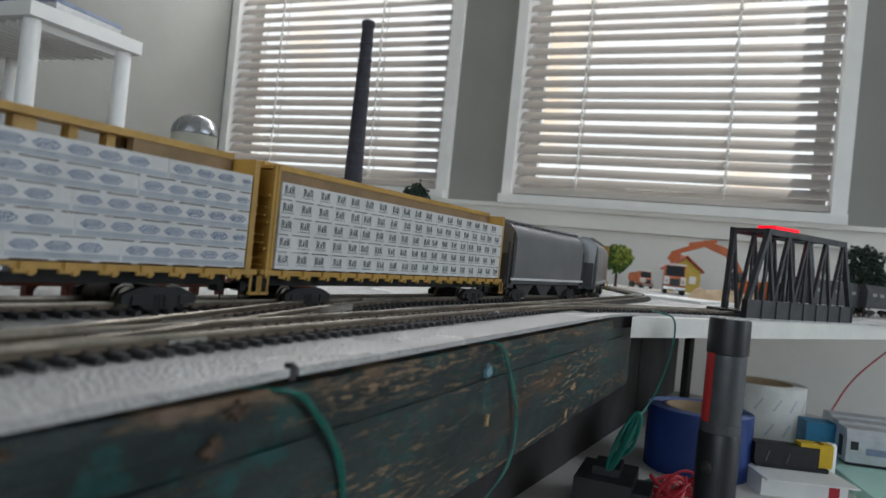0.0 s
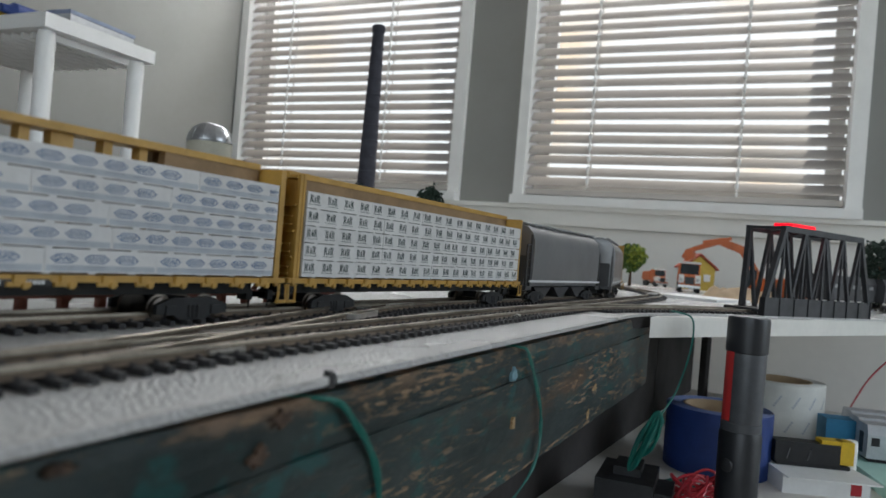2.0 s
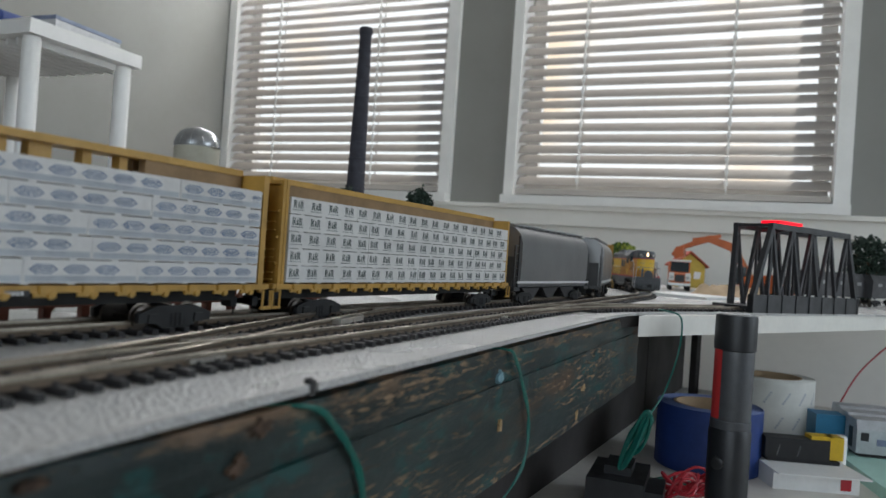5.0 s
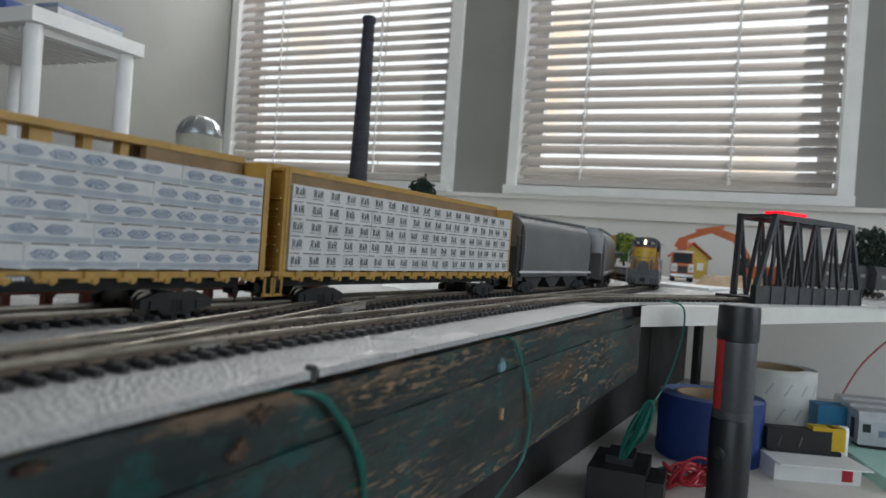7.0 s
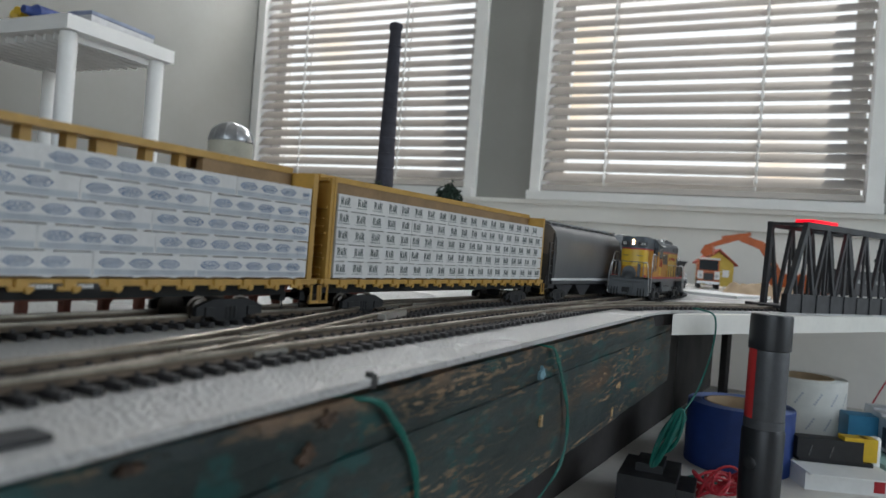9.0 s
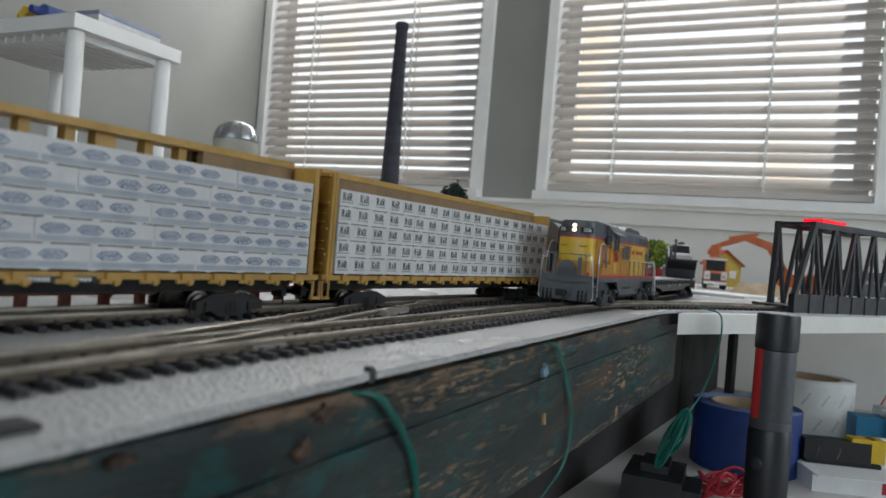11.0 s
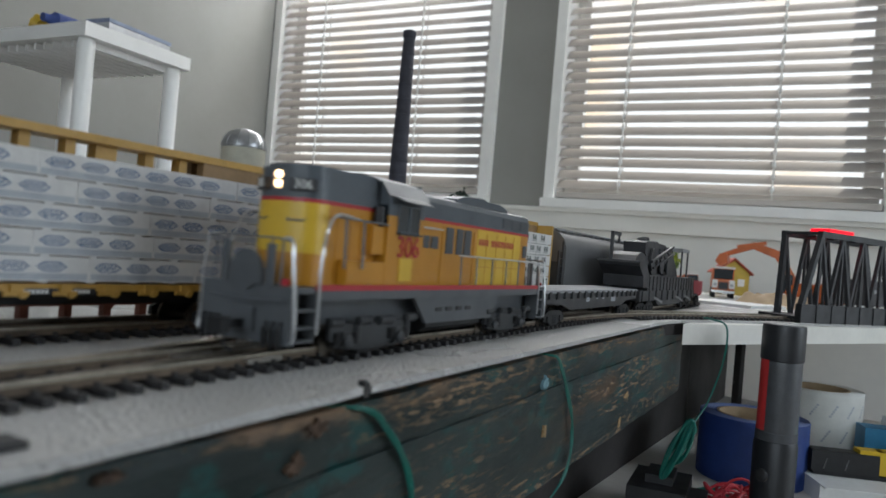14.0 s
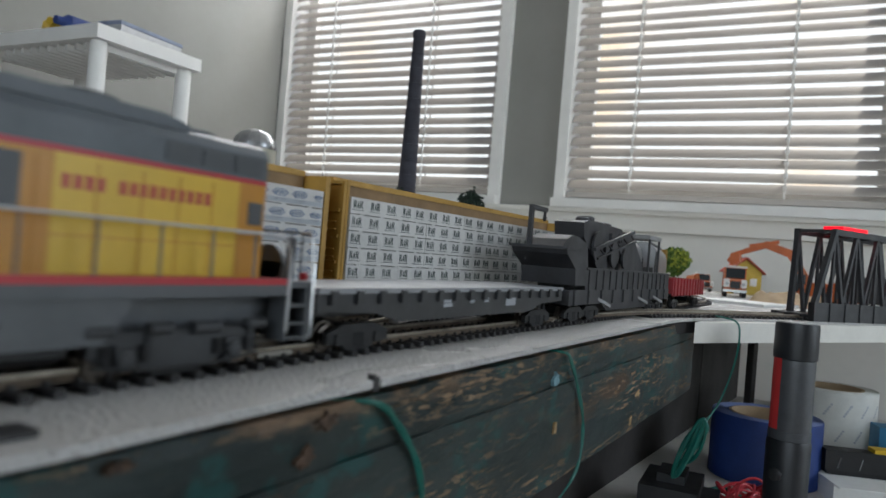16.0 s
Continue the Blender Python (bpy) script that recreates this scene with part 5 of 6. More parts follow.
def crane_car():
    """A heavy rail crane in working black: stepped bed, slewing body with flared hull, machinery, boom and cab."""
    cr = empty("rail_crane", "black model rail crane with winch gear and a jib", "rail crane", "moving train")
    L = 0.116
    bm = B()
    prism(bm, [(-L, 0.0205), (L + 0.032, 0.0205), (L + 0.032, 0.0120), (0.075, 0.0120), (0.062, 0.0070), (-0.040, 0.0070), (-0.053, 0.0120), (-L, 0.0120)], "x", -0.0160, 0.0160)
    for i in range(10):
        yy = -L + 0.008 + i * 0.0262
        for sx in (-1, 1):
            box(bm, *sorted((sx * 0.0160, sx * 0.0172)), yy - 0.001, yy + 0.001, 0.0120, 0.0205)
    part("bed", bm, M_CRANE, cr, bevel=0.0005)
    bm = B()
    lathe(bm, [(0.015, 0.0205), (0.015, 0.0232)], (0, -0.045, 0), 28)
    part("turntable", bm, M_CRANE, cr)
    bm = B()
    prism(bm, [(-0.127, 0.0436), (-0.125, 0.0405), (-0.110, 0.0326), (-0.108, 0.0232), (-0.086, 0.0232), (-0.090, 0.0350), (-0.103, 0.0436)], "x", -0.0165, 0.0165)
    hull = part("hull", bm, M_CRANE, cr, "flared black crane hull", bevel=0.0008)
    bm = B()
    box(bm, -0.0175, 0.0175, -0.1285, -0.1015, 0.0428, 0.0444)
    part("rim", bm, M_CRANE, hull, bevel=0.0003)
    bm = B()
    box(bm, -0.0150, 0.0150, -0.0855, L + 0.034, 0.0205, 0.0338)
    box(bm, -0.0160, 0.0160, -0.0855, L + 0.034, 0.0326, 0.0338)
    for i in range(15):
        box(bm, 0.0150, 0.0158, -0.080 + i * 0.0150, -0.0784 + i * 0.0150, 0.0205, 0.0326)
    part("engine_housing", bm, M_CRANE, cr, bevel=0.0005)
    # mast with its hook frame
    bm = B()
    box(bm, -0.0092, -0.0068, -0.1230, -0.1200, 0.0444, 0.0664)
    box(bm, -0.0092, -0.0068, -0.1230, -0.0990, 0.0646, 0.0672)
    box(bm, -0.0086, -0.0074, -0.1016, -0.0998, 0.0610, 0.0650)
    lathe(bm, [(0.0004, 0.0590), (0.0013, 0.0600), (0.0013, 0.0616), (0.0004, 0.0622)], (-0.0080, -0.1007, 0), 8)
    part("mast", bm, M_CRANE, cr, bevel=0.0003)
    # winch drums under a sloping guard
    bm = B()
    prism(bm, [(-0.119, 0.0444), (-0.112, 0.0490), (-0.102, 0.0520), (-0.092, 0.0515), (-0.074, 0.0480), (-0.070, 0.0330), (-0.0845, 0.0330), (-0.1010, 0.0444)], "x", -0.0110, 0.0110)
    part("drum_guard", bm, M_CRANE, cr, bevel=0.0008)
    for k, (y, z, r, w) in enumerate(((-0.055, 0.0475, 0.0100, 0.0120), (-0.018, 0.0440, 0.0090, 0.0125), (0.010, 0.0420, 0.0070, 0.0125))):
        bm = B()
        turn = Matrix.Translation((0, y, z)) @ Matrix.Rotation(radians(90), 4, "Y")
        lathe(bm, [(0.001, -w), (r, -w), (r, -w + 0.0015), (r * 0.65, -w + 0.0015), (r * 0.65, w - 0.0015), (r, w - 0.0015), (r, w), (0.001, w)], (0, 0, 0), 22, turn)
        part("winch_drum", bm, M_CRANE, cr, smooth=True)
    # engine block on top
    bm = B()
    prism(bm, [(-0.078, 0.0520), (-0.080, 0.0610), (-0.072, 0.0628), (-0.056, 0.0632), (0.004, 0.0628), (0.014, 0.0590), (0.016, 0.0500), (-0.006, 0.0339), (-0.046, 0.0339)], "x", -0.0095, 0.0095)
    blk = part("engine_block", bm, M_CRANE, cr, bevel=0.0010)
    for y, z, w in ((-0.058, 0.0660, 0.0045), (-0.046, 0.0672, 0.0040), (-0.030, 0.0650, 0.0060), (-0.008, 0.0655, 0.0045)):
        bm = B()
        lathe(bm, [(w, 0.0622), (w, z - 0.0010), (w * 0.75, z), (0.0003, z)], (0.001, y, 0), 14)
        part("stack", bm, M_CRANE, blk, smooth=True)
    rn = random.Random(4)
    for i in range(12):
        bm = B()
        y = rn.uniform(-0.072, 0.010)
        z = rn.uniform(0.0470, 0.0580)
        q = rn.uniform(0.0014, 0.0034)
        box(bm, 0.0090, 0.0105 + q * 0.4, y - q * 1.4, y + q * 1.4, z - q, z + q)
        part("machinery", bm, M_CRANE, cr, bevel=0.0004)
    bm = B()
    prism(bm, [(0.004, 0.0339), (0.010, 0.0560), (0.030, 0.0600), (0.046, 0.0560), (0.074, 0.0400), (0.078, 0.0339)], "x", -0.0090, 0.0090)
    part("gear_case", bm, M_CRANE, cr, bevel=0.0008)
    bm = B()
    for sx in (-0.0125, 0.0125):
        strut(bm, (sx, -0.065, 0.0455), (sx, 0.027, 0.0625), 0.0022)
        strut(bm, (sx, -0.057, 0.0400), (sx, 0.035, 0.0560), 0.0014)
        for i in range(5):
            y = -0.055 + i * 0.018
            zz = 0.0455 + (y + 0.065) * 0.185
            strut(bm, (sx, y, zz), (sx, y + 0.012, zz - 0.0040), 0.0010)
    for i in range(5):
        y = -0.055 + i * 0.018
        strut(bm, (-0.0125, y, 0.0455 + (y + 0.065) * 0.185), (0.0125, y, 0.0455 + (y + 0.065) * 0.185), 0.0014)
    part("jib", bm, M_CRANE, cr, "black lattice jib")
    bm = B()
    box(bm, -0.0130, 0.0130, 0.078, L + 0.003, 0.0600, 0.0634)
    roof = part("roof", bm, M_CRANEG, cr, "grey roof slab", bevel=0.0006)
    for x in (-0.0118, 0.0118):
        for y in (0.082, L):
            bm = B()
            box(bm, x - 0.0008, x + 0.0008, y - 0.0009, y + 0.0009, 0.0339, 0.0600)
            part("roof_post", bm, M_CRANE, roof)
    for yy in (-0.098, -0.066, 0.090, 0.124):
        bogie(cr, yy, 0.0, 0.0095, 0.0050, spin=SPIN)
    for y in (-0.06, 0.04, 0.09):
        bm = B()
        strut(bm, (0.0150, y, 0.0150), (0.0200, y + 0.012, 0.0105), 0.0020)
        part("outrigger", bm, M_CRANEG, cr)
    coupler(cr, L + 0.036)
    coupler(cr, -L - 0.004)
    return cr


def gondola():
    g = empty("gondola", "low red model gondola car", "freight car", "moving train")
    L = 0.080
    bm = B()
    box(bm, -0.0150, 0.0150, -L, L, 0.0140, 0.0160)
    part("floor_pan", bm, M_BLK, g)
    for sx in (-1, 1):
        bm = B()
        box(bm, *sorted((sx * 0.0150, sx * 0.0162)), -L, L, 0.0140, 0.0300)
        for i in range(11):
            yy = -L + 0.004 + i * (2 * L - 0.008) / 10
            box(bm, *sorted((sx * 0.0162, sx * 0.0174)), yy - 0.001, yy + 0.001, 0.0140, 0.0298)
        part("side", bm, M_REDCAR, g, bevel=0.0002)
        bm = B()
        box(bm, -0.0150, 0.0150, *sorted((sx * (L - 0.0014), sx * L)), 0.0160, 0.0300)
        part("end", bm, M_REDCAR, g)
    for yy in (-0.055, 0.055):
        bogie(g, yy, spin=SPIN)
    coupler(g, L + 0.004)
    coupler(g, -L - 0.004)
    return g


LOCO, FLATCAR, CRANE, GONDOLA = locomotive(), flatcar(), crane_car(), gondola()

# ---- scenery on the layout ----
def leaf_ball(bm, c, rx, rz, n, size, rn, flat=1.0):
    """Many small tilted leaf clumps spread through an uneven crown."""
    for i in range(n):
        d = Vector((rn.gauss(0, 1), rn.gauss(0, 1), rn.gauss(0, 1))).normalized()
        r = rn.uniform(0.45, 1.0) ** 0.6 * (1 + 0.25 * noise.noise(d * 2.3 + Vector(c) * 9))
        p = Vector(c) + Vector((d.x * rx * r, d.y * rx * r, d.z * rz * r))
        s = size * rn.uniform(0.6, 1.4)
        q = Euler((rn.uniform(0, 6), rn.uniform(0, 6), rn.uniform(0, 6))).to_matrix()
        v = [bm.verts.new(p + q @ Vector(k) * s) for k in ((1, 0, 0.2), (0.2, 0.8, -0.2), (-0.9, 0.1, 0.3), (0, -0.8, -0.2))]
        bm.faces.new(v)
        bm.faces.new((v[0], v[2], bm.verts.new(p + q @ Vector((0, 0, s * 1.0)))))


def tree(name, label, x, y, h, r, material, seed, trunk=0.35, n=900, leaf=0.0035):
    rn = random.Random(seed)
    t = empty(name, label, "tree", "model trees", m=pose(x, y, 0))
    bm = B()
    lathe(bm, [(r * 0.13, 0), (r * 0.09, h * trunk), (r * 0.04, h * 0.8)], (0, 0, 0), 8)
    for i in range(6):
        a = i * 1.05
        z = h * (trunk + 0.06 * i)
        strut(bm, (0, 0, z), (r * 0.7 * math.cos(a), r * 0.7 * math.sin(a), z + h * 0.12), r * 0.05)
    part("trunk", bm, M_BARK, t)
    bm = B()
    leaf_ball(bm, (0, 0, h * (trunk + 1) / 2), r, h * (1 - trunk) / 2, n, leaf, rn)
    for i in range(5):
        a = rn.uniform(0, 6.28)
        leaf_ball(bm, (r * 0.5 * math.cos(a), r * 0.5 * math.sin(a), h * rn.uniform(trunk + 0.1, 0.85)), r * 0.5, r * 0.4, n // 8, leaf, rn)
    part("crown", bm, material, t)
    return t


tree("tree", "bright green model tree with a lime tinged crown", -0.385, 1.49, 0.086, 0.028, M_LEAF, 1)
rn = random.Random(8)
lime = B()
leaf_ball(lime, (0.008, -0.006, 0.062), 0.024, 0.024, 380, 0.0035, rn)
for o in bpy.data.objects:
    if o.name == "tree":
        part("crown_highlight", lime, M_LEAFY, o, "lime leaves")
        break
tree("dark_tree", "dark green model fir beside the bridge", 0.058, 1.50, 0.120, 0.040, M_LEAFD, 2, 0.06, 1500, 0.004)
tree("dark_tree", "dark green model tree behind the freight train", -0.538, 0.902, 0.132, 0.023, M_LEAFD, 3, 0.30, 1200, 0.0030)
tree("dark_tree", "dark green model tree at the foot of the smokestack", -0.745, 1.010, 0.145, 0.018, M_LEAFD, 4, 0.30, 600, 0.0030)

# smokestack
st = empty("smokestack", "tall dark tapered model smokestack", "smokestack", m=pose(-0.767, 1.061, 0))
bm = B()
lathe(bm, [(0.0215, 0), (0.0185, 0.02), (0.0165, 0.14), (0.0105, 0.425)], (0, 0, 0), 28)
part("shaft", bm, M_CHIM, st, smooth=True)
bm = B()
lathe(bm, [(0.0105, 0.424), (0.0122, 0.427), (0.0122, 0.436), (0.0095, 0.4385)], (0, 0, 0), 28)
part("cap", bm, M_CHIM, st, smooth=True)
for i in range(14):
    bm = B()
    z = 0.03 + i * 0.028
    r = 0.0190 - z * 0.0185
    lathe(bm, [(r, z), (r + 0.0008, z + 0.0004), (r + 0.0008, z + 0.0018), (r, z + 0.0022)], (0, 0, 0), 24)
    part("band", bm, M_CHIM, st, smooth=True)

# silo with a domed top
si = empty("silo", "silver model silo with a domed roof", "silo", m=pose(-0.767, 0.690, 0))
bm = B()
lathe(bm, [(0.0300, 0), (0.0300, 0.158)], (0, 0, 0), 36)
part("barrel", bm, M_BUFF, si, smooth=True)
bm = B()
lathe(bm, [(0.0308, 0.158), (0.0312, 0.160)] + [(0.0305 * math.cos(a), 0.160 + 0.026 * math.sin(a)) for a in [i * 0.14 for i in range(11)]], (0, 0, 0), 36)
dm = part("dome", bm, M_SILVER, si, "silver metal dome", smooth=True)
for i in range(12):
    a = i * math.pi / 6
    bm = B()
    tube(bm, [(0.0307 * math.cos(b) * math.cos(a), 0.0307 * math.cos(b) * math.sin(a), 0.160 + 0.0262 * math.sin(b)) for b in [k * 0.14 for k in range(11)]], 0.0005, 5)
    part("seam", bm, M_SILVER, dm)

# rust-red fence behind the freight cars
fe = empty("fence", "rust red model fence behind the tracks", "fence")
for i in range(20):
    y = 0.02 + i * 0.0165
    bm = B()
    box(bm, -0.2705, -0.2670, y - 0.0016, y + 0.0016, 0.0, 0.0215)
    part("post", bm, M_FENCE, fe)
for z in (0.0050, 0.0115, 0.0180):
    bm = B()
    box(bm, -0.2668, -0.2650, 0.010, 0.340, z, z + 0.0030)
    part("rail", bm, M_FENCE, fe)
for i in range(0, 19, 3):
    y = 0.02 + i * 0.0165
    bm = B()
    strut(bm, (-0.2688, y, 0.002), (-0.2688, y + 0.0165, 0.020), 0.0018)
    part("brace", bm, M_FENCE, fe)

# crumpled mint and white sheets lying behind the tracks
def crumpled(name, label, category, x0, x1, y0, y1, h, material, seed):
    bm = B()
    nx, ny = 26, 26
    g = [[None] * (ny + 1) for _ in range(nx + 1)]
    for i in range(nx + 1):
        for j in range(ny + 1):
            x, y = x0 + (x1 - x0) * i / nx, y0 + (y1 - y0) * j / ny
            e = min(i, nx - i, j, ny - j) / 4
            z = 0.0008 + h * min(1, e) * (0.45 + 0.75 * abs(noise.noise((x * 26, y * 26, seed))) + 0.25 * noise.noise((x * 70, y * 70, seed)))
            g[i][j] = bm.verts.new((x + 0.004 * noise.noise((y * 40, seed, 1)), y + 0.004 * noise.noise((x * 40, seed, 2)), z))
    for i in range(nx):
        for j in range(ny):
            bm.faces.new((g[i][j], g[i + 1][j], g[i + 1][j + 1], g[i][j + 1]))
    r = bmesh.ops.extrude_face_region(bm, geom=list(bm.faces))
    for v in [q for q in r["geom"] if isinstance(q, bmesh.types.BMVert)]:
        v.co.z -= 0.0007
    return tagged(part(name, bm, material, smooth=True), label, category)


crumpled("plastic_sheet", "crumpled mint green plastic sheet behind the tracks", "plastic sheet", -0.46, -0.345, 0.42, 0.66, 0.014, M_MINT, 1.0)
crumpled("paper_sheet", "white crumpled paper behind the tracks", "paper", -0.42, -0.33, 0.30, 0.55, 0.009, M_PAPER, 2.0)
crumpled("paper_sheet", "white crumpled paper behind the fence", "paper", -0.55, -0.36, 0.02, 0.28, 0.007, M_MINT, 3.0)

# truss bridge
BRM = pose(-0.0675, 0.752, 0, 0, 0, math.degrees(math.atan2(0.2016, 0.0995)))
br = empty("truss_bridge", "black model through truss railway bridge with a red lamp", "bridge", m=BRM)
BL, BW, BH, BZ = 0.213, 0.038, 0.090, 0.018
for s, y in ((0, 0.0), (1, BW)):
    bm = B()
    gz = 0.0065 if s else BZ
    box(bm, 0, BL, y - 0.002, y + 0.002, 0.0, gz)
    for i in range(9):
        box(bm, i * (BL - 0.002) / 8, i * (BL - 0.002) / 8 + 0.002, y - 0.0032, y + 0.0032, 0, gz)
    part("girder", bm, M_BRIDGE, br, bevel=0.0004)
    bm = B()
    box(bm, 0.027, BL - 0.027, y - 0.0026, y + 0.0026, BH - 0.0060, BH)
    part("top_chord", bm, M_BRIDGE, br, bevel=0.0004)
    top = [0.030 + i * (BL - 0.060) / 4 for i in range(5)]
    foot = [0.026 if s else 0.004, *[(p + q) / 2 for p, q in zip(top, top[1:])], BL - 0.004]
    for i, x in enumerate(top):
        for f in (foot[i], foot[i + 1]):
            bm = B()
            strut(bm, (f, y, gz - 0.001), (x, y, BH - 0.003), 0.0050 if f in (foot[0], foot[-1]) else 0.0034)
            part("diagonal", bm, M_BRIDGE, br)
        bm = B()
        strut(bm, (x, y, gz - 0.001), (x, y, BH - 0.003), 0.0024)
        part("post", bm, M_BRIDGE, br)
n = 4
for i in range(n + 1):
    x = 0.030 + i * (BL - 0.060) / n
    bm = B()
    strut(bm, (x, 0, BH - 0.002), (x, BW, BH - 0.002), 0.003)
    if i < n:
        x2 = 0.030 + (i + 1) * (BL - 0.060) / n
        strut(bm, (x, 0, BH - 0.002), (x2, BW, BH - 0.002), 0.0018)
        strut(bm, (x2, 0, BH - 0.002), (x, BW, BH - 0.002), 0.0018)
    part("cross_strut", bm, M_BRIDGE, br)
bm = B()
box(bm, 0.0, BL, 0.002, BW - 0.002, 0.0030, 0.0060)
part("deck", bm, M_BRIDGE, br)
bm = B()
box(bm, 0.060, 0.106, 0.010, 0.030, BH + 0.0002, BH + 0.0050)
part("red_lamp", bm, M_REDLIGHT, br, "glowing red lamp on the top chord", bevel=0.0012)


def lorry(x, y, yaw, s, label, blade=False):
    t = empty("toy_truck", label, "toy truck", "toy vehicles", m=pose(x, y, 0, 0, 0, yaw) @ Matrix.Diagonal((s, s, s, 1)))
    bm = B()
    prism(bm, [(-0.050, 0.012), (-0.050, 0.030), (-0.030, 0.032), (-0.024, 0.052), (0.0, 0.052), (0.0, 0.012)], "x", -0.018, 0.018)
    cab = part("cab", bm, M_ORANGE, t, bevel=0.0012)
    bm = B()
    prism(bm, [(-0.0312, 0.0336), (-0.0258, 0.0512), (-0.0246, 0.0508), (-0.0298, 0.0333)], "x", -0.0158, 0.0158)
    part("windscreen", bm, M_GLASS, cab)
    bm = B()
    box(bm, -0.019, 0.019, -0.025, 0.001, 0.0522, 0.0555)
    part("roof", bm, M_TRUCKWHITE, cab, "white roof", bevel=0.001)
    for sx in (-1, 1):
        bm = B()
        box(bm, *sorted((sx * 0.0095, sx * 0.0185)), -0.0540, -0.030, 0.0175, 0.0318)
        part("fender", bm, M_TRUCKWHITE, cab, "white fender", bevel=0.002)
        bm = B()
        lathe(bm, [(0.0030, 0), (0.0030, 0.0012), (0.002, 0.0016)], (0, 0, 0), 12, Matrix.Translation((sx * 0.0135, -0.0540, 0.0235)) @ Matrix.Rotation(radians(90), 4, "X"))
        part("headlamp", bm, M_STEEL, cab)
    bm = B()
    box(bm, -0.008, 0.008, -0.0508, -0.0500, 0.0155, 0.0280)
    part("grille", bm, M_BLK, cab)
    bm = B()
    box(bm, -0.019, 0.019, -0.0540, -0.0505, 0.0090, 0.0135)
    part("bumper", bm, M_STEEL, t, "bright bumper", bevel=0.0008)
    bm = B()
    prism(bm, [(0.003, 0.018), (0.003, 0.048), (0.062, 0.044), (0.070, 0.026), (0.060, 0.018)], "x", -0.019, 0.019)
    part("tipper", bm, M_ORANGE, t, bevel=0.001)
    bm = B()
    box(bm, -0.010, 0.010, -0.045, 0.062, 0.008, 0.014)
    part("chassis", bm, M_BLK, t)
    for yy in (-0.036, 0.030, 0.048):
        for sx in (-1, 1):
            bm = B()
            lathe(bm, [(0.004, -0.0035), (0.0085, -0.0035), (0.0092, -0.002), (0.0092, 0.002), (0.0085, 0.0035), (0.004, 0.0035)], (0, 0, 0), 18, Matrix.Translation((sx * 0.0155, yy, 0.0092)) @ Matrix.Rotation(radians(90), 4, "Y"))
            part("wheel", bm, M_BLK, t, smooth=True)
    return t


lorry(-0.252, 1.40, 12, 1.02, "orange and white toy dump truck with bright bumper")
lorry(-0.365, 1.64, 35, 0.72, "small orange and white toy truck")
lorry(-0.085, 1.30, 60, 0.75, "orange and white toy truck behind the bridge")

# model excavator
ex = empty("toy_excavator", "orange toy excavator with a raised arm", "toy excavator", "toy vehicles", m=pose(-0.135, 1.52, 0, 0, 0, 0))
bm = B()
for sx in (-1, 1):
    prism(bm, [(-0.040, 0.006), (-0.034, 0.0), (0.034, 0.0), (0.040, 0.006), (0.036, 0.014), (-0.036, 0.014)], "x", *sorted((sx * 0.012, sx * 0.024)))
part("crawler", bm, M_BLK, ex, bevel=0.001)
bm = B()
box(bm, -0.026, 0.026, -0.025, 0.035, 0.016, 0.038)
part("body", bm, M_ORANGE, ex, bevel=0.003)
bm = B()
box(bm, -0.026, -0.008, -0.035, -0.008, 0.018, 0.052)
part("cab", bm, M_GLASS, ex, bevel=0.002)


def arm(name, a, b, w0, w1, label=""):
    bm = B()
    a, b = Vector(a), Vector(b)
    d = (b - a).normalized()
    side = Vector((0, 1, 0))
    up = d.cross(side).normalized()
    A = [bm.verts.new(a + side * s * 0.006 + up * t * w0) for s, t in ((-1, -1), (1, -1), (1, 1), (-1, 1))]
    C = [bm.verts.new(b + side * s * 0.005 + up * t * w1) for s, t in ((-1, -1), (1, -1), (1, 1), (-1, 1))]
    bm.faces.new(A)
    bm.faces.new(C[::-1])
    for i in range(4):
        bm.faces.new((A[i], C[i], C[(i + 1) % 4], A[(i + 1) % 4]))
    return part(name, bm, M_ORANGE, ex, label, bevel=0.001)


arm("boom", (-0.004, -0.02, 0.036), (-0.038, -0.02, 0.090), 0.006, 0.008)
arm("boom", (-0.036, -0.02, 0.088), (-0.082, -0.02, 0.104), 0.008, 0.007)
arm("stick", (-0.078, -0.02, 0.105), (-0.136, -0.02, 0.082), 0.006, 0.004)
arm("ram", (-0.060, -0.02, 0.110), (-0.112, -0.02, 0.100), 0.003, 0.003)
bm = B()
prism(bm, [(-0.128, 0.086), (-0.142, 0.084), (-0.150, 0.068), (-0.140, 0.060), (-0.126, 0.066)], "y", -0.032, -0.008)
part("bucket", bm, M_ORANGE, ex, bevel=0.0015)

# small house
ho = empty("toy_house", "yellow model house with a red roof", "model house", m=pose(-0.292, 1.710, 0, 0, 0, 25))
bm = B()
box(bm, -0.034, 0.034, -0.028, 0.028, 0.0, 0.050)
prism(bm, [(-0.034, 0.050), (0.034, 0.050), (0.0, 0.076)], "y", -0.028, 0.028)
wl = part("wall", bm, M_HOUSE, ho)
bm = B()
prism(bm, [(-0.041, 0.046), (0.0, 0.0785), (0.041, 0.046), (0.041, 0.0495), (0.0, 0.0825), (-0.041, 0.0495)], "y", -0.034, 0.034)
part("roof", bm, M_ROOF, ho, "red roof")
bm = B()
box(bm, 0.010, 0.024, -0.0295, -0.0282, 0.020, 0.036)
box(bm, -0.022, -0.010, -0.0295, -0.0282, 0.0, 0.034)
part("window", bm, M_TRUCKWHITE, ho)

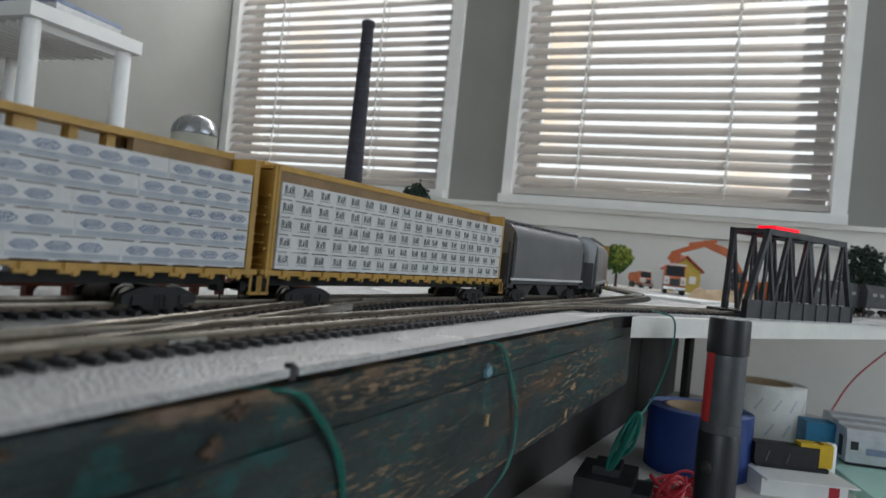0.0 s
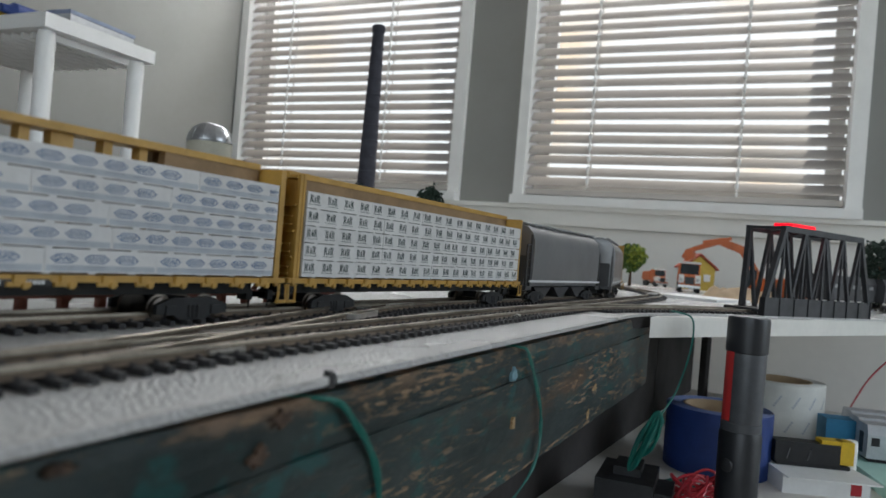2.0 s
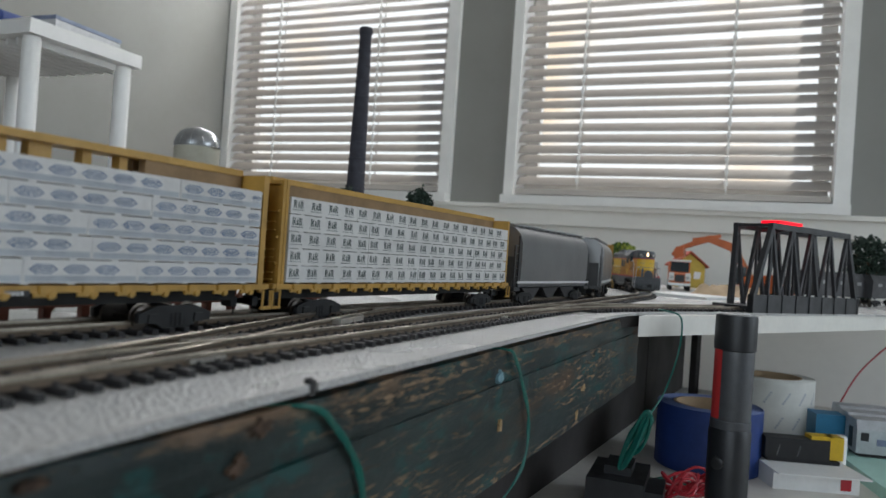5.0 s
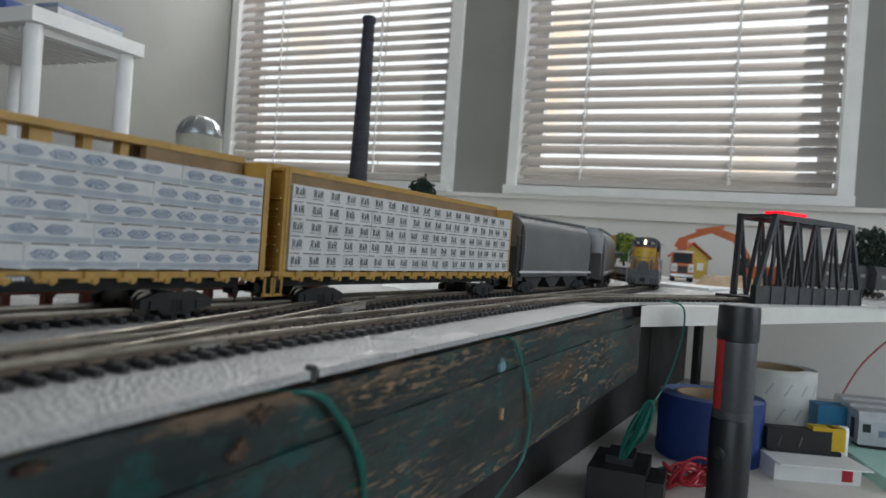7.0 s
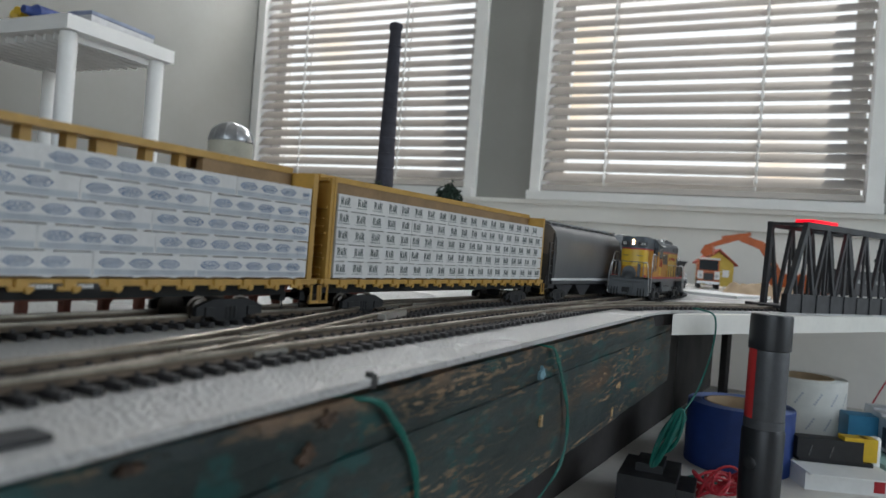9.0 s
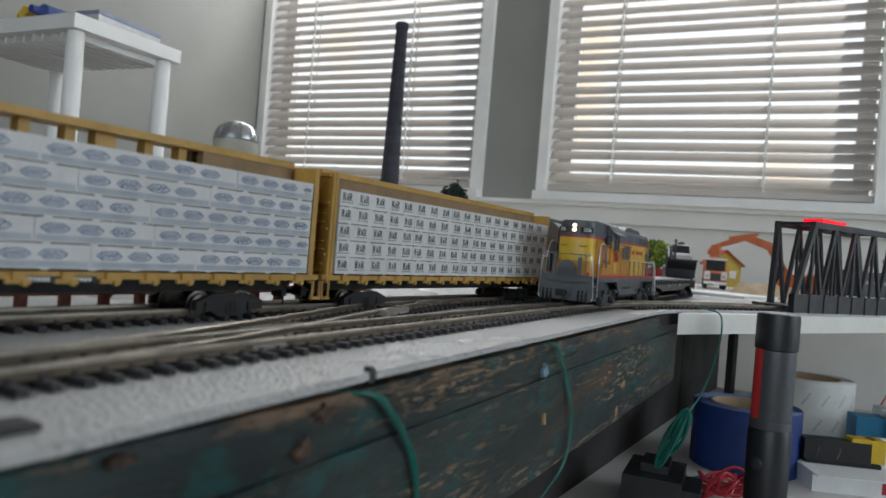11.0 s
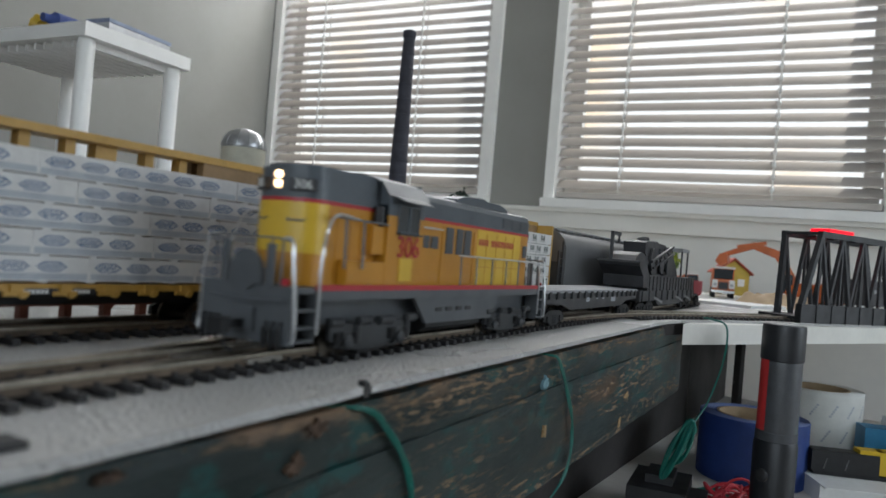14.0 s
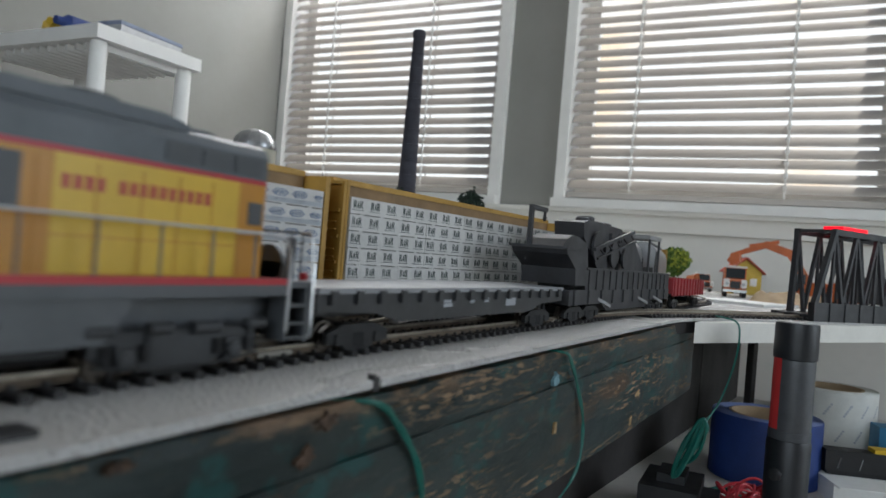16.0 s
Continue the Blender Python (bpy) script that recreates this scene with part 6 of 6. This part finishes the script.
# pale tile and earth heap beside the vehicles
bm = B()
box(bm, -0.05, 0.05, -0.06, 0.06, 0.0, 0.0035)
tagged(part("board_offcut", bm, M_PAPER, m=pose(-0.176, 1.06, 0, 0, 0, -14), bevel=0.0008), "white offcut of board lying on the bench", "board")
crumpled("earth_mound", "tan model earth mound beside the bridge", "earth mound", -0.185, -0.085, 1.12, 1.30, 0.022, M_CORE, 4.0)
# dark locomotive models parked behind the bridge
for x, y, yaw, lab in ((0.00, 1.22, -24, "dark model tank car parked behind the bridge"), (0.075, 1.36, -24, "dark model tank car parked near the fir")):
    pc = empty("parked_car", lab, "model railway car", "parked cars", m=pose(x, y, 0, 0, 0, yaw))
    bm = B()
    prism(bm, [(-0.016, 0.014), (-0.017, 0.040), (-0.012, 0.050), (0.012, 0.050), (0.017, 0.040), (0.016, 0.014)], "y", -0.080, 0.080)
    part("body", bm, M_CRANE, pc, bevel=0.001)
    for i in range(5):
        for xa, xb in ((0.0172, 0.0176), (-0.0176, -0.0172)):
            bm = B()
            box(bm, xa, xb, -0.062 + i * 0.028, -0.048 + i * 0.028, 0.032, 0.037)
            part("pale_panel", bm, M_CRANEG, pc)
    for yy in (-0.055, 0.055):
        bogie(pc, yy)

# ---- shelf unit at the side wall ----
SH = pose(-1.330, 0.885, 0, 0, 0, YAW_WALL)
su = empty("shelf_unit", "white resin shelf unit with round posts", "shelf unit", m=SH)
SW, SD, ST = 0.36, 0.128, 0.412
bm = B()
box(bm, -SW, 0.032, -SD, SD, ST - 0.027, ST)
top = part("shelf", bm, M_RESIN, su, bevel=0.006, segs=2)
bm = B()
for i in range(13):
    x = -SW + 0.02 + i * 0.028
    bm = B()
    box(bm, x, x + 0.006, -SD + 0.02, SD - 0.02, ST - 0.040, ST - 0.0272)
    part("underside_rib", bm, M_RESIN, top)
bm = B()
box(bm, -SW, 0.032, -SD, SD, -0.30, -0.273)
part("shelf", bm, M_RESIN, su, bevel=0.006, segs=2)
for x in (0.006, -SW + 0.03):
    for y in (-SD + 0.024, SD - 0.024):
        for z0, z1 in ((-0.273, ST - 0.0275), (FLOOR_Z, -0.3005)):
            bm = B()
            lathe(bm, [(0.0152, z0), (0.0162, z0 + 0.015), (0.0162, z1 - 0.015), (0.0152, z1)], (x, y, 0), 24)
            part("post", bm, M_RESIN, su, smooth=True)
# things on the shelf
bx = empty("model_kit_box", "pale grey blue flat box lying on the shelf", "box", m=SH @ pose(-0.026, 0.015, ST + 0.0005, 0, 0, 4) @ Matrix.Diagonal((0.75, 0.75, 0.75, 1)))
bm = B()
box(bm, -0.040, 0.040, -0.105, 0.110, 0.0, 0.026)
part("tray", bm, M_SILVERCAR, bx, bevel=0.001)
bm = B()
box(bm, -0.042, 0.042, -0.107, 0.112, 0.0262, 0.036)
part("lid", bm, M_STEELBLUE, bx, "blue grey lid", bevel=0.002)
for i, (x, mt, lab) in enumerate(((-0.10, M_BLUE, "blue bottle lying on the shelf"), (-0.15, M_TOOLY, "yellow tool lying on the shelf"), (-0.20, M_TOOLY, "yellow tool lying on the shelf"))):
    bm = B()
    lathe(bm, [(0.006, 0), (0.017, 0.004), (0.017, 0.050), (0.009, 0.060), (0.008, 0.075)], (0, 0, 0), 18, pose(0, 0, 0.0172, 90, 0, 0))
    tagged(part("bottle" if i == 0 else "tool", bm, mt, m=SH @ pose(x, -0.05, ST, 0, 0, 20 * i), smooth=True), lab, "bottle" if i == 0 else "tool")

# ---- on the desk ----
DZ = -0.165
fl = empty("flashlight", "black flashlight standing on end with a red stripe", "flashlight", m=pose(-0.0645, 0.618, DZ))
bm = B()
lathe(bm, [(0.0156, 0), (0.0161, 0.002), (0.0156, 0.018), (0.0160, 0.022), (0.0163, 0.075), (0.0152, 0.078)], (0, 0, 0), 36)
part("handle", bm, M_TORCH, fl, smooth=True)
bm = B()
lathe(bm, [(0.0151, 0.078), (0.0156, 0.0785), (0.0156, 0.0845), (0.0151, 0.085)], (0, 0, 0), 36)
part("ring", bm, M_TORCHG, fl, "dark metal ring", smooth=True)
bm = B()
lathe(bm, [(0.0151, 0.085), (0.0152, 0.086), (0.0152, 0.138), (0.0149, 0.140)], (0, 0, 0), 36)
part("barrel", bm, M_TORCHG, fl, "grey barrel", smooth=True)
bm = B()
lathe(bm, [(0.0149, 0.140), (0.0160, 0.141), (0.0161, 0.145), (0.0161, 0.166), (0.0156, 0.1685), (0.0120, 0.1685)], (0, 0, 0), 36)
part("head", bm, M_TORCH, fl, smooth=True)
bm = B()
lathe(bm, [(0.0138, 0.1686), (0.0138, 0.1692)], (0, 0, 0), 36)
part("lens", bm, M_CRANEG, fl)
bm = B()
n = 10
for i in range(n):
    a0, a1 = [radians(232 + 36 * k / n) for k in (i, i + 1)]
    v = [bm.verts.new((r * math.cos(a), r * math.sin(a), z)) for r in (0.01525, 0.0158) for a in (a0, a1) for z in (0.086, 0.142)]
    for q in ((4, 5, 7, 6), (0, 2, 3, 1), (0, 4, 6, 2), (1, 3, 7, 5)):
        bm.faces.new([v[j] for j in q])
part("red_stripe", bm, M_TORCHR, fl, "red stripe with a pale mark", m=pose(0, 0, 0, 0, 0, -28), smooth=True)
bm = B()
lathe(bm, [(0.0050, 0), (0.0050, 0.0016), (0.0042, 0.0022)], (0, 0, 0), 20, pose(-0.006, -0.0162, 0.052, 90, 0, -20))
part("button", bm, M_BLK, fl, smooth=True)


def tape_roll(name, label, x, y, r, h, outer_m, side_m, core_r):
    t = empty(name, label, "tape roll", "tape rolls", m=pose(x, y, DZ))
    bm = B()
    n = 48
    rings = []
    for rr, z in ((r, 0.0008), (r, h - 0.0008), (r - 0.0008, h), (core_r, h), (core_r, 0.0), (r - 0.0008, 0.0)):
        rings.append([bm.verts.new((rr * math.cos(2 * math.pi * i / n), rr * math.sin(2 * math.pi * i / n), z)) for i in range(n)])
    for a, b in zip(rings, rings[1:] + rings[:1]):
        for i in range(n):
            bm.faces.new((a[i], a[(i + 1) % n], b[(i + 1) % n], b[i]))
    part("tape", bm, outer_m, t, smooth=True)
    bm = B()
    for k in range(9):
        rr = core_r + 0.003 + (r - core_r - 0.004) * k / 8
        tube(bm, [(rr * math.cos(a), rr * math.sin(a), h + 0.0001) for a in [2 * math.pi * i / 40 for i in range(41)]], 0.0005, 4)
    part("wound_edges", bm, side_m, t)
    bm = B()
    rings = []
    for rr, z in ((core_r - 0.0002, 0.0), (core_r - 0.0002, h + 0.0006), (core_r - 0.0026, h + 0.0006), (core_r - 0.0026, 0.0)):
        rings.append([bm.verts.new((rr * math.cos(2 * math.pi * i / n), rr * math.sin(2 * math.pi * i / n), z)) for i in range(n)])
    for a, b in zip(rings, rings[1:] + rings[:1]):
        for i in range(n):
            bm.faces.new((a[i], a[(i + 1) % n], b[(i + 1) % n], b[i]))
    part("core", bm, M_CORE, t, "cardboard core", smooth=True)
    return t


tape_roll("tape_roll", "wide roll of blue masking tape on the desk", -0.104, 0.796, 0.0525, 0.064, M_BLUE, M_BLUEL, 0.036)
tw = tape_roll("tape_roll", "roll of white packing tape printed with grey bars", -0.060, 1.020, 0.0510, 0.074, M_TAPEW, M_TAPEW, 0.036)
bm = B()
for k in range(7):
    for j in range(2):
        a = radians(-150 + k * 24 + j * 8)
        z = 0.016 + j * 0.030
        for i in range(5):
            b = a + i * 0.035
            box(bm, -0.0013, 0.0013, -0.0001, 0.0001, z + i * 0.0030, z + i * 0.0030 + 0.0022, pose(0.0513 * math.cos(b), 0.0513 * math.sin(b), 0, 0, 0, math.degrees(b) + 90))
part("print_bars", bm, M_INKGREY, tw, "slanted grey print bars")

ad = empty("power_adapter", "black power adapter lying on the desk", "power adapter", m=pose(-0.147, 0.608, DZ, 0, 0, 8))
bm = B()
box(bm, -0.024, 0.022, -0.034, 0.034, 0.0, 0.029)
part("case", bm, M_BLK, ad, bevel=0.003, segs=2)
bm = B()
box(bm, -0.012, 0.010, -0.016, 0.020, 0.0292, 0.0360)
part("raised_top", bm, M_BLK, ad, bevel=0.002)
bm = B()
box(bm, 0.0222, 0.036, -0.026, 0.020, 0.0, 0.022)
part("plug_block", bm, M_BLK, ad, bevel=0.002)


def wire_bundle(name, label, c, r, turns, wire, material, seed, flat=0.5):
    rn = random.Random(seed)
    bundle = empty(name, label, "wire", "wires")
    for k in range(turns):
        bm = B()
        ph = rn.uniform(0, 6.28)
        q = Euler((rn.uniform(-0.5, 0.5), rn.uniform(-0.5, 0.5), rn.uniform(0, 6))).to_matrix()
        e = rn.uniform(0.35, 0.6)
        pts = [Vector(c) + q @ Vector((r * math.cos(a), r * e * math.sin(a), r * flat * 0.5 * math.sin(2 * a + ph))) for a in [2 * math.pi * i / 26 for i in range(27)]]
        for p in pts:
            p.z = max(p.z, DZ + wire)
        tube(bm, pts, wire, 6)
        part("loop", bm, material, bundle, smooth=True)
    return bundle


wire_bundle("red_wire_bundle", "bundle of red hook-up wire on the desk", (-0.100, 0.660, DZ + 0.014), 0.024, 9, 0.0013, M_REDW, 3)
bm = B()
tube(bm, curve_pts([(-0.085, 0.675, DZ + 0.004), (-0.050, 0.665, DZ + 0.0015), (-0.02, 0.655, DZ + 0.0015), (0.02, 0.66, DZ + 0.0015), (0.07, 0.64, DZ + 0.0015)], 8), 0.0011, 6)
tagged(part("teal_wire", bm, M_TEAL, smooth=True), "teal wire lying on the desk", "wire", "wires")
bm = B()
tube(bm, curve_pts([(-0.1345, 0.632, 0.0010), (-0.1200, 0.6220, 0.0012), (-0.1075, 0.6180, -0.0040), (-0.1075, 0.6160, -0.030), (-0.1130, 0.602, -0.060), (-0.1180, 0.584, -0.0751), (-0.1240, 0.572, -0.086)], 8), 0.0008, 6)
tagged(part("teal_wire", bm, M_TEAL, smooth=True), "teal wire hanging over the board's edge", "wire", "wires")
rn = random.Random(21)
coil = empty("teal_wire_bundle", "knotted bundle of teal wire over the adapter", "wire", "wires")
for k in range(9):
    bm = B()
    ph = rn.uniform(0, 6.28)
    ax = rn.uniform(0.002, 0.007)
    pts = []
    for i in range(31):
        a = 2 * math.pi * i / 30
        u = 0.5 + 0.5 * math.cos(a)
        base = Vector((-0.1185, 0.573, -0.078)).lerp(Vector((-0.1400, 0.582, -0.1225)), u)
        pts.append(base + Vector((ax * math.sin(a), 0.006 * math.sin(a + ph), 0.004 * math.sin(2 * a + ph))))
    tube(bm, pts, 0.0012, 5)
    part("loop", bm, M_TEAL, coil, smooth=True)
bm = B()
tube(bm, curve_pts([(-0.140, 0.655, DZ + 0.006), (-0.122, 0.672, DZ + 0.012), (-0.105, 0.690, DZ + 0.006), (-0.090, 0.700, DZ + 0.003)], 8), 0.0022, 6)
tagged(part("teal_wire", bm, M_TEAL, smooth=True), "teal wire between adapter and tape", "wire", "wires")


def ribbon(label, keys, wires, gap, r):
    bunch = empty("wire_bunch", label, "wires", "wires")
    pts = curve_pts(keys, 8)
    for k in range(wires):
        bm = B()
        tube(bm, [p + Vector((0.0002 * math.sin(i * 0.5 + k), (k - (wires - 1) / 2) * gap, 0)) for i, p in enumerate(pts)], r, 6)
        part("wire", bm, M_TEAL, bunch, smooth=True)
    return bunch


ribbon("teal wires coming out below the sheet and down the beam", [(-0.1300, 0.128, -0.0050), (-0.1225, 0.137, -0.0052), (-0.1180, 0.1440, -0.0058), (-0.1174, 0.1500, -0.0080), (-0.1178, 0.1566, -0.0131), (-0.1183, 0.1645, -0.0205), (-0.1188, 0.1715, -0.0294), (-0.1190, 0.1756, -0.0426), (-0.1190, 0.176, -0.062), (-0.122, 0.175, -0.095)], 3, 0.0009, 0.00052)
ribbon("teal wires down the painted beam", [(-0.1350, 0.293, -0.0050), (-0.1285, 0.297, -0.0050), (-0.1258, 0.3010, -0.0065), (-0.1263, 0.3085, -0.0130), (-0.1270, 0.3185, -0.0233), (-0.1275, 0.3290, -0.0380), (-0.1276, 0.3316, -0.0463), (-0.1275, 0.330, -0.0600), (-0.1285, 0.322, -0.0700), (-0.135, 0.312, -0.085)], 3, 0.0009, 0.00048)
# pale chips in the beam's paint
for y, z, dy, dz, mt, lab in ((0.2906, -0.0168, 0.0040, 0.0046, M_CHIPB, "pale blue paint chip on the beam"), (0.2944, -0.0390, 0.0026, 0.0032, M_CHIPT, "bare wood chip in the beam's paint"),
                              (0.4316, -0.0578, 0.0036, 0.0036, M_CHIPT, "bare wood chip in the beam's paint"), (0.4455, -0.0433, 0.0064, 0.0024, M_CHIPT, "long bare wood chip in the beam's paint"),
                              (0.1273, -0.0082, 0.0050, 0.0024, M_SCAR, "splintered brown scar at the beam's top edge"), (0.1197, -0.0159, 0.0034, 0.0030, M_SCAR, "brown scar in the beam's paint"),
                              (0.0691, -0.0070, 0.0036, 0.0012, M_SCAR, "splintered brown scar at the beam's top edge")):
    bm = B()
    rn = random.Random(int(y * 1000))
    ragged = [(rn.uniform(0.35, 1.15), i * math.pi / 9) for i in range(18)]
    prism(bm, [(y + dy * r * math.cos(a), z + dz * r * math.sin(a)) for r, a in ragged], "x", -0.1262, -0.12415)
    part("paint_chip", bm, mt, beam, lab)

# yellow model locomotive on its card box
cb = empty("card_box", "white card box on the desk", "box", m=pose(-0.012, 0.805, DZ, 0, 0, 26))
bm = B()
box(bm, -0.045, 0.036, -0.034, 0.034, 0.0, 0.017)
part("box_body", bm, M_PAPER, cb, bevel=0.001)
bm = B()
box(bm, -0.046, 0.040, -0.048, 0.030, 0.0172, 0.0186)
part("flap", bm, M_PAPER, cb)
bm = B()
box(bm, 0.018, 0.028, -0.0345, -0.0341, 0.003, 0.014)
part("red_label", bm, M_LRED, cb, "red label")
ml = empty("model_locomotive", "black and yellow model locomotive on a card box", "model locomotive", m=pose(-0.014, 0.808, DZ + 0.0188, 0, 0, 24) @ Matrix.Diagonal((0.66, 0.66, 0.66, 1)))
bm = B()
box(bm, -0.062, 0.032, -0.014, 0.014, 0.006, 0.036)
part("body", bm, M_BLK, ml, bevel=0.002)
bm = B()
box(bm, 0.0322, 0.052, -0.013, 0.013, 0.008, 0.042)
box(bm, 0.005, 0.040, -0.012, 0.012, 0.0362, 0.042)
part("cab", bm, M_TOOLY, ml, "yellow cab", bevel=0.002)
bm = B()
box(bm, -0.058, 0.048, -0.012, 0.012, 0.0, 0.0058)
part("underframe", bm, M_TRUCK, ml)
bm = B()
for x in (-0.045, -0.015):
    tube(bm, [(x, -0.0145, 0.010), (x + 0.004, -0.0145, 0.026)], 0.0008, 5)
part("rod", bm, M_STEEL, ml)
bm = B()
lathe(bm, [(0.007, 0), (0.0075, 0.002), (0.0075, 0.050), (0.006, 0.054)], (0, 0, 0), 18)
tagged(part("glue_bottle", bm, M_PAPER, m=pose(0.018, 0.832, DZ) @ Matrix.Diagonal((0.8, 0.8, 0.85, 1)), smooth=True), "small white bottle on the desk", "bottle")
bm = B()
box(bm, -0.022, 0.022, -0.015, 0.015, 0, 0.046)
tagged(part("blue_box", bm, M_BLUEBOX, m=pose(0.010, 0.965, DZ, 0, 0, 20), bevel=0.002), "small blue box on the desk", "box")
# mint foam block with silver coaches
bm = B()
box(bm, -0.02, 0.20, -0.12, 0.16, 0.0, 0.012)
tagged(part("foam_block", bm, M_MINT, m=pose(0.040, 0.900, DZ, 0, 0, 18), bevel=0.004, segs=2), "pale mint foam block on the desk", "foam block")
for k, (dx, dy, z) in enumerate(((-0.004, 0.022, 0.0122), (0.002, 0.064, 0.0122), (0.008, 0.106, 0.0122))):
    co = empty("model_coach", "silver model coach with a dark window band", "model coach", "model coaches", m=pose(0.040, 0.900, DZ, 0, 0, 18) @ pose(dx, dy, z))
    bm = B()
    prism(bm, [(-0.016, 0.004), (-0.017, 0.030), (-0.013, 0.040), (0.013, 0.040), (0.017, 0.030), (0.016, 0.004)], "x", 0.0, 0.18)
    part("body", bm, M_SILVERCAR, co, bevel=0.0012)
    bm = B()
    box(bm, 0.020, 0.17, -0.0176, -0.0170, 0.014, 0.021)
    part("window_band", bm, M_STEELBLUE, co, "dark blue window band")
    bm = B()
    box(bm, 0.004, 0.012, -0.0174, -0.0168, 0.018, 0.027)
    box(bm, -0.0006, 0.0, -0.005, 0.005, 0.008, 0.030)
    part("door", bm, M_BLK, co)
    bm = B()
    box(bm, 0.004, 0.176, -0.012, 0.012, 0.0, 0.0038)
    part("underframe", bm, M_TRUCK, co)
# dark cable in the corner of the desk and a red lead on the wall behind
bm = B()
tube(bm, curve_pts([(-0.20, 0.50, DZ + 0.006), (-0.16, 0.52, DZ + 0.010), (-0.12, 0.505, DZ + 0.012), (-0.08, 0.50, DZ + 0.008), (-0.05, 0.49, DZ + 0.005)], 8), 0.005, 8)
tagged(part("black_cable", bm, M_BLK, smooth=True), "thick black cable on the desk", "cable", "wires")
bm = B()
tube(bm, curve_pts([(0.02, 1.295, DZ + 0.002), (0.05, 1.298, -0.10), (0.10, 1.30, -0.04), (0.13, 1.31, -0.014)], 8), 0.0012, 6)
tagged(part("red_lead", bm, M_REDW, smooth=True), "thin red lead rising behind the desk", "wire", "wires")


# ---- movement ----
# seconds and the place of the locomotive's nose along the outer track
NOSE = [(0.0, 1.480), (2.0, 1.300), (3.5, 1.165), (4.2, 1.105), (5.4, 0.999), (6.5, 0.900), (7.0, 0.853), (8.0, 0.7575), (9.0, 0.659), (10.3, 0.531), (11.5, 0.413),
        (12.5, 0.3145), (13.5, 0.2160), (14.3, 0.138), (15.4, 0.0297), (16.0, -0.0295)]


def nose_at(t):
    """Smooth place of the nose at t seconds (cubic through the neighbours)."""
    i = max(k for k in range(len(NOSE) - 1) if NOSE[k][0] <= t + 1e-9)
    (t0, s0), (t1, s1) = NOSE[i], NOSE[i + 1]

    def slope(k):
        a, b = NOSE[max(k - 1, 0)], NOSE[min(k + 1, len(NOSE) - 1)]
        return (b[1] - a[1]) / (b[0] - a[0])
    h = t1 - t0
    u = (t - t0) / h
    return (2 * u ** 3 - 3 * u * u + 1) * s0 + (u ** 3 - 2 * u * u + u) * h * slope(i) + (3 * u * u - 2 * u ** 3) * s1 + (u ** 3 - u * u) * h * slope(i + 1)


def car_pose(s, half):
    """A car whose bogies stand half before and behind s on the outer track."""
    a, _ = outer(s - half)
    b, _ = outer(s + half)
    d = b - a
    c = (a + b) / 2
    return pose(c.x, c.y, RAIL_Z - 0.005, 0, 0, math.degrees(math.atan2(-d.x, d.y)))


def motions():
    times = [i * 0.25 for i in range(65)]
    for ob, off, half in ((LOCO, 0.077, 0.0565), (FLATCAR, 0.2815, 0.078), (CRANE, 0.514, 0.095), (GONDOLA, 0.760, 0.055)):
        walk(ob, [(t, car_pose(nose_at(t) + off, half)) for t in times])
    # wheels roll with the way covered
    steps = [i / 10 for i in range(161)]
    s0 = nose_at(0.0)
    for w, r in SPIN:
        at = w.location.copy()
        walk(w, [(t, Matrix.Translation(at) @ Matrix.Rotation(-(nose_at(t) - s0) / r * -1.0, 4, "X")) for t in steps])


motions()
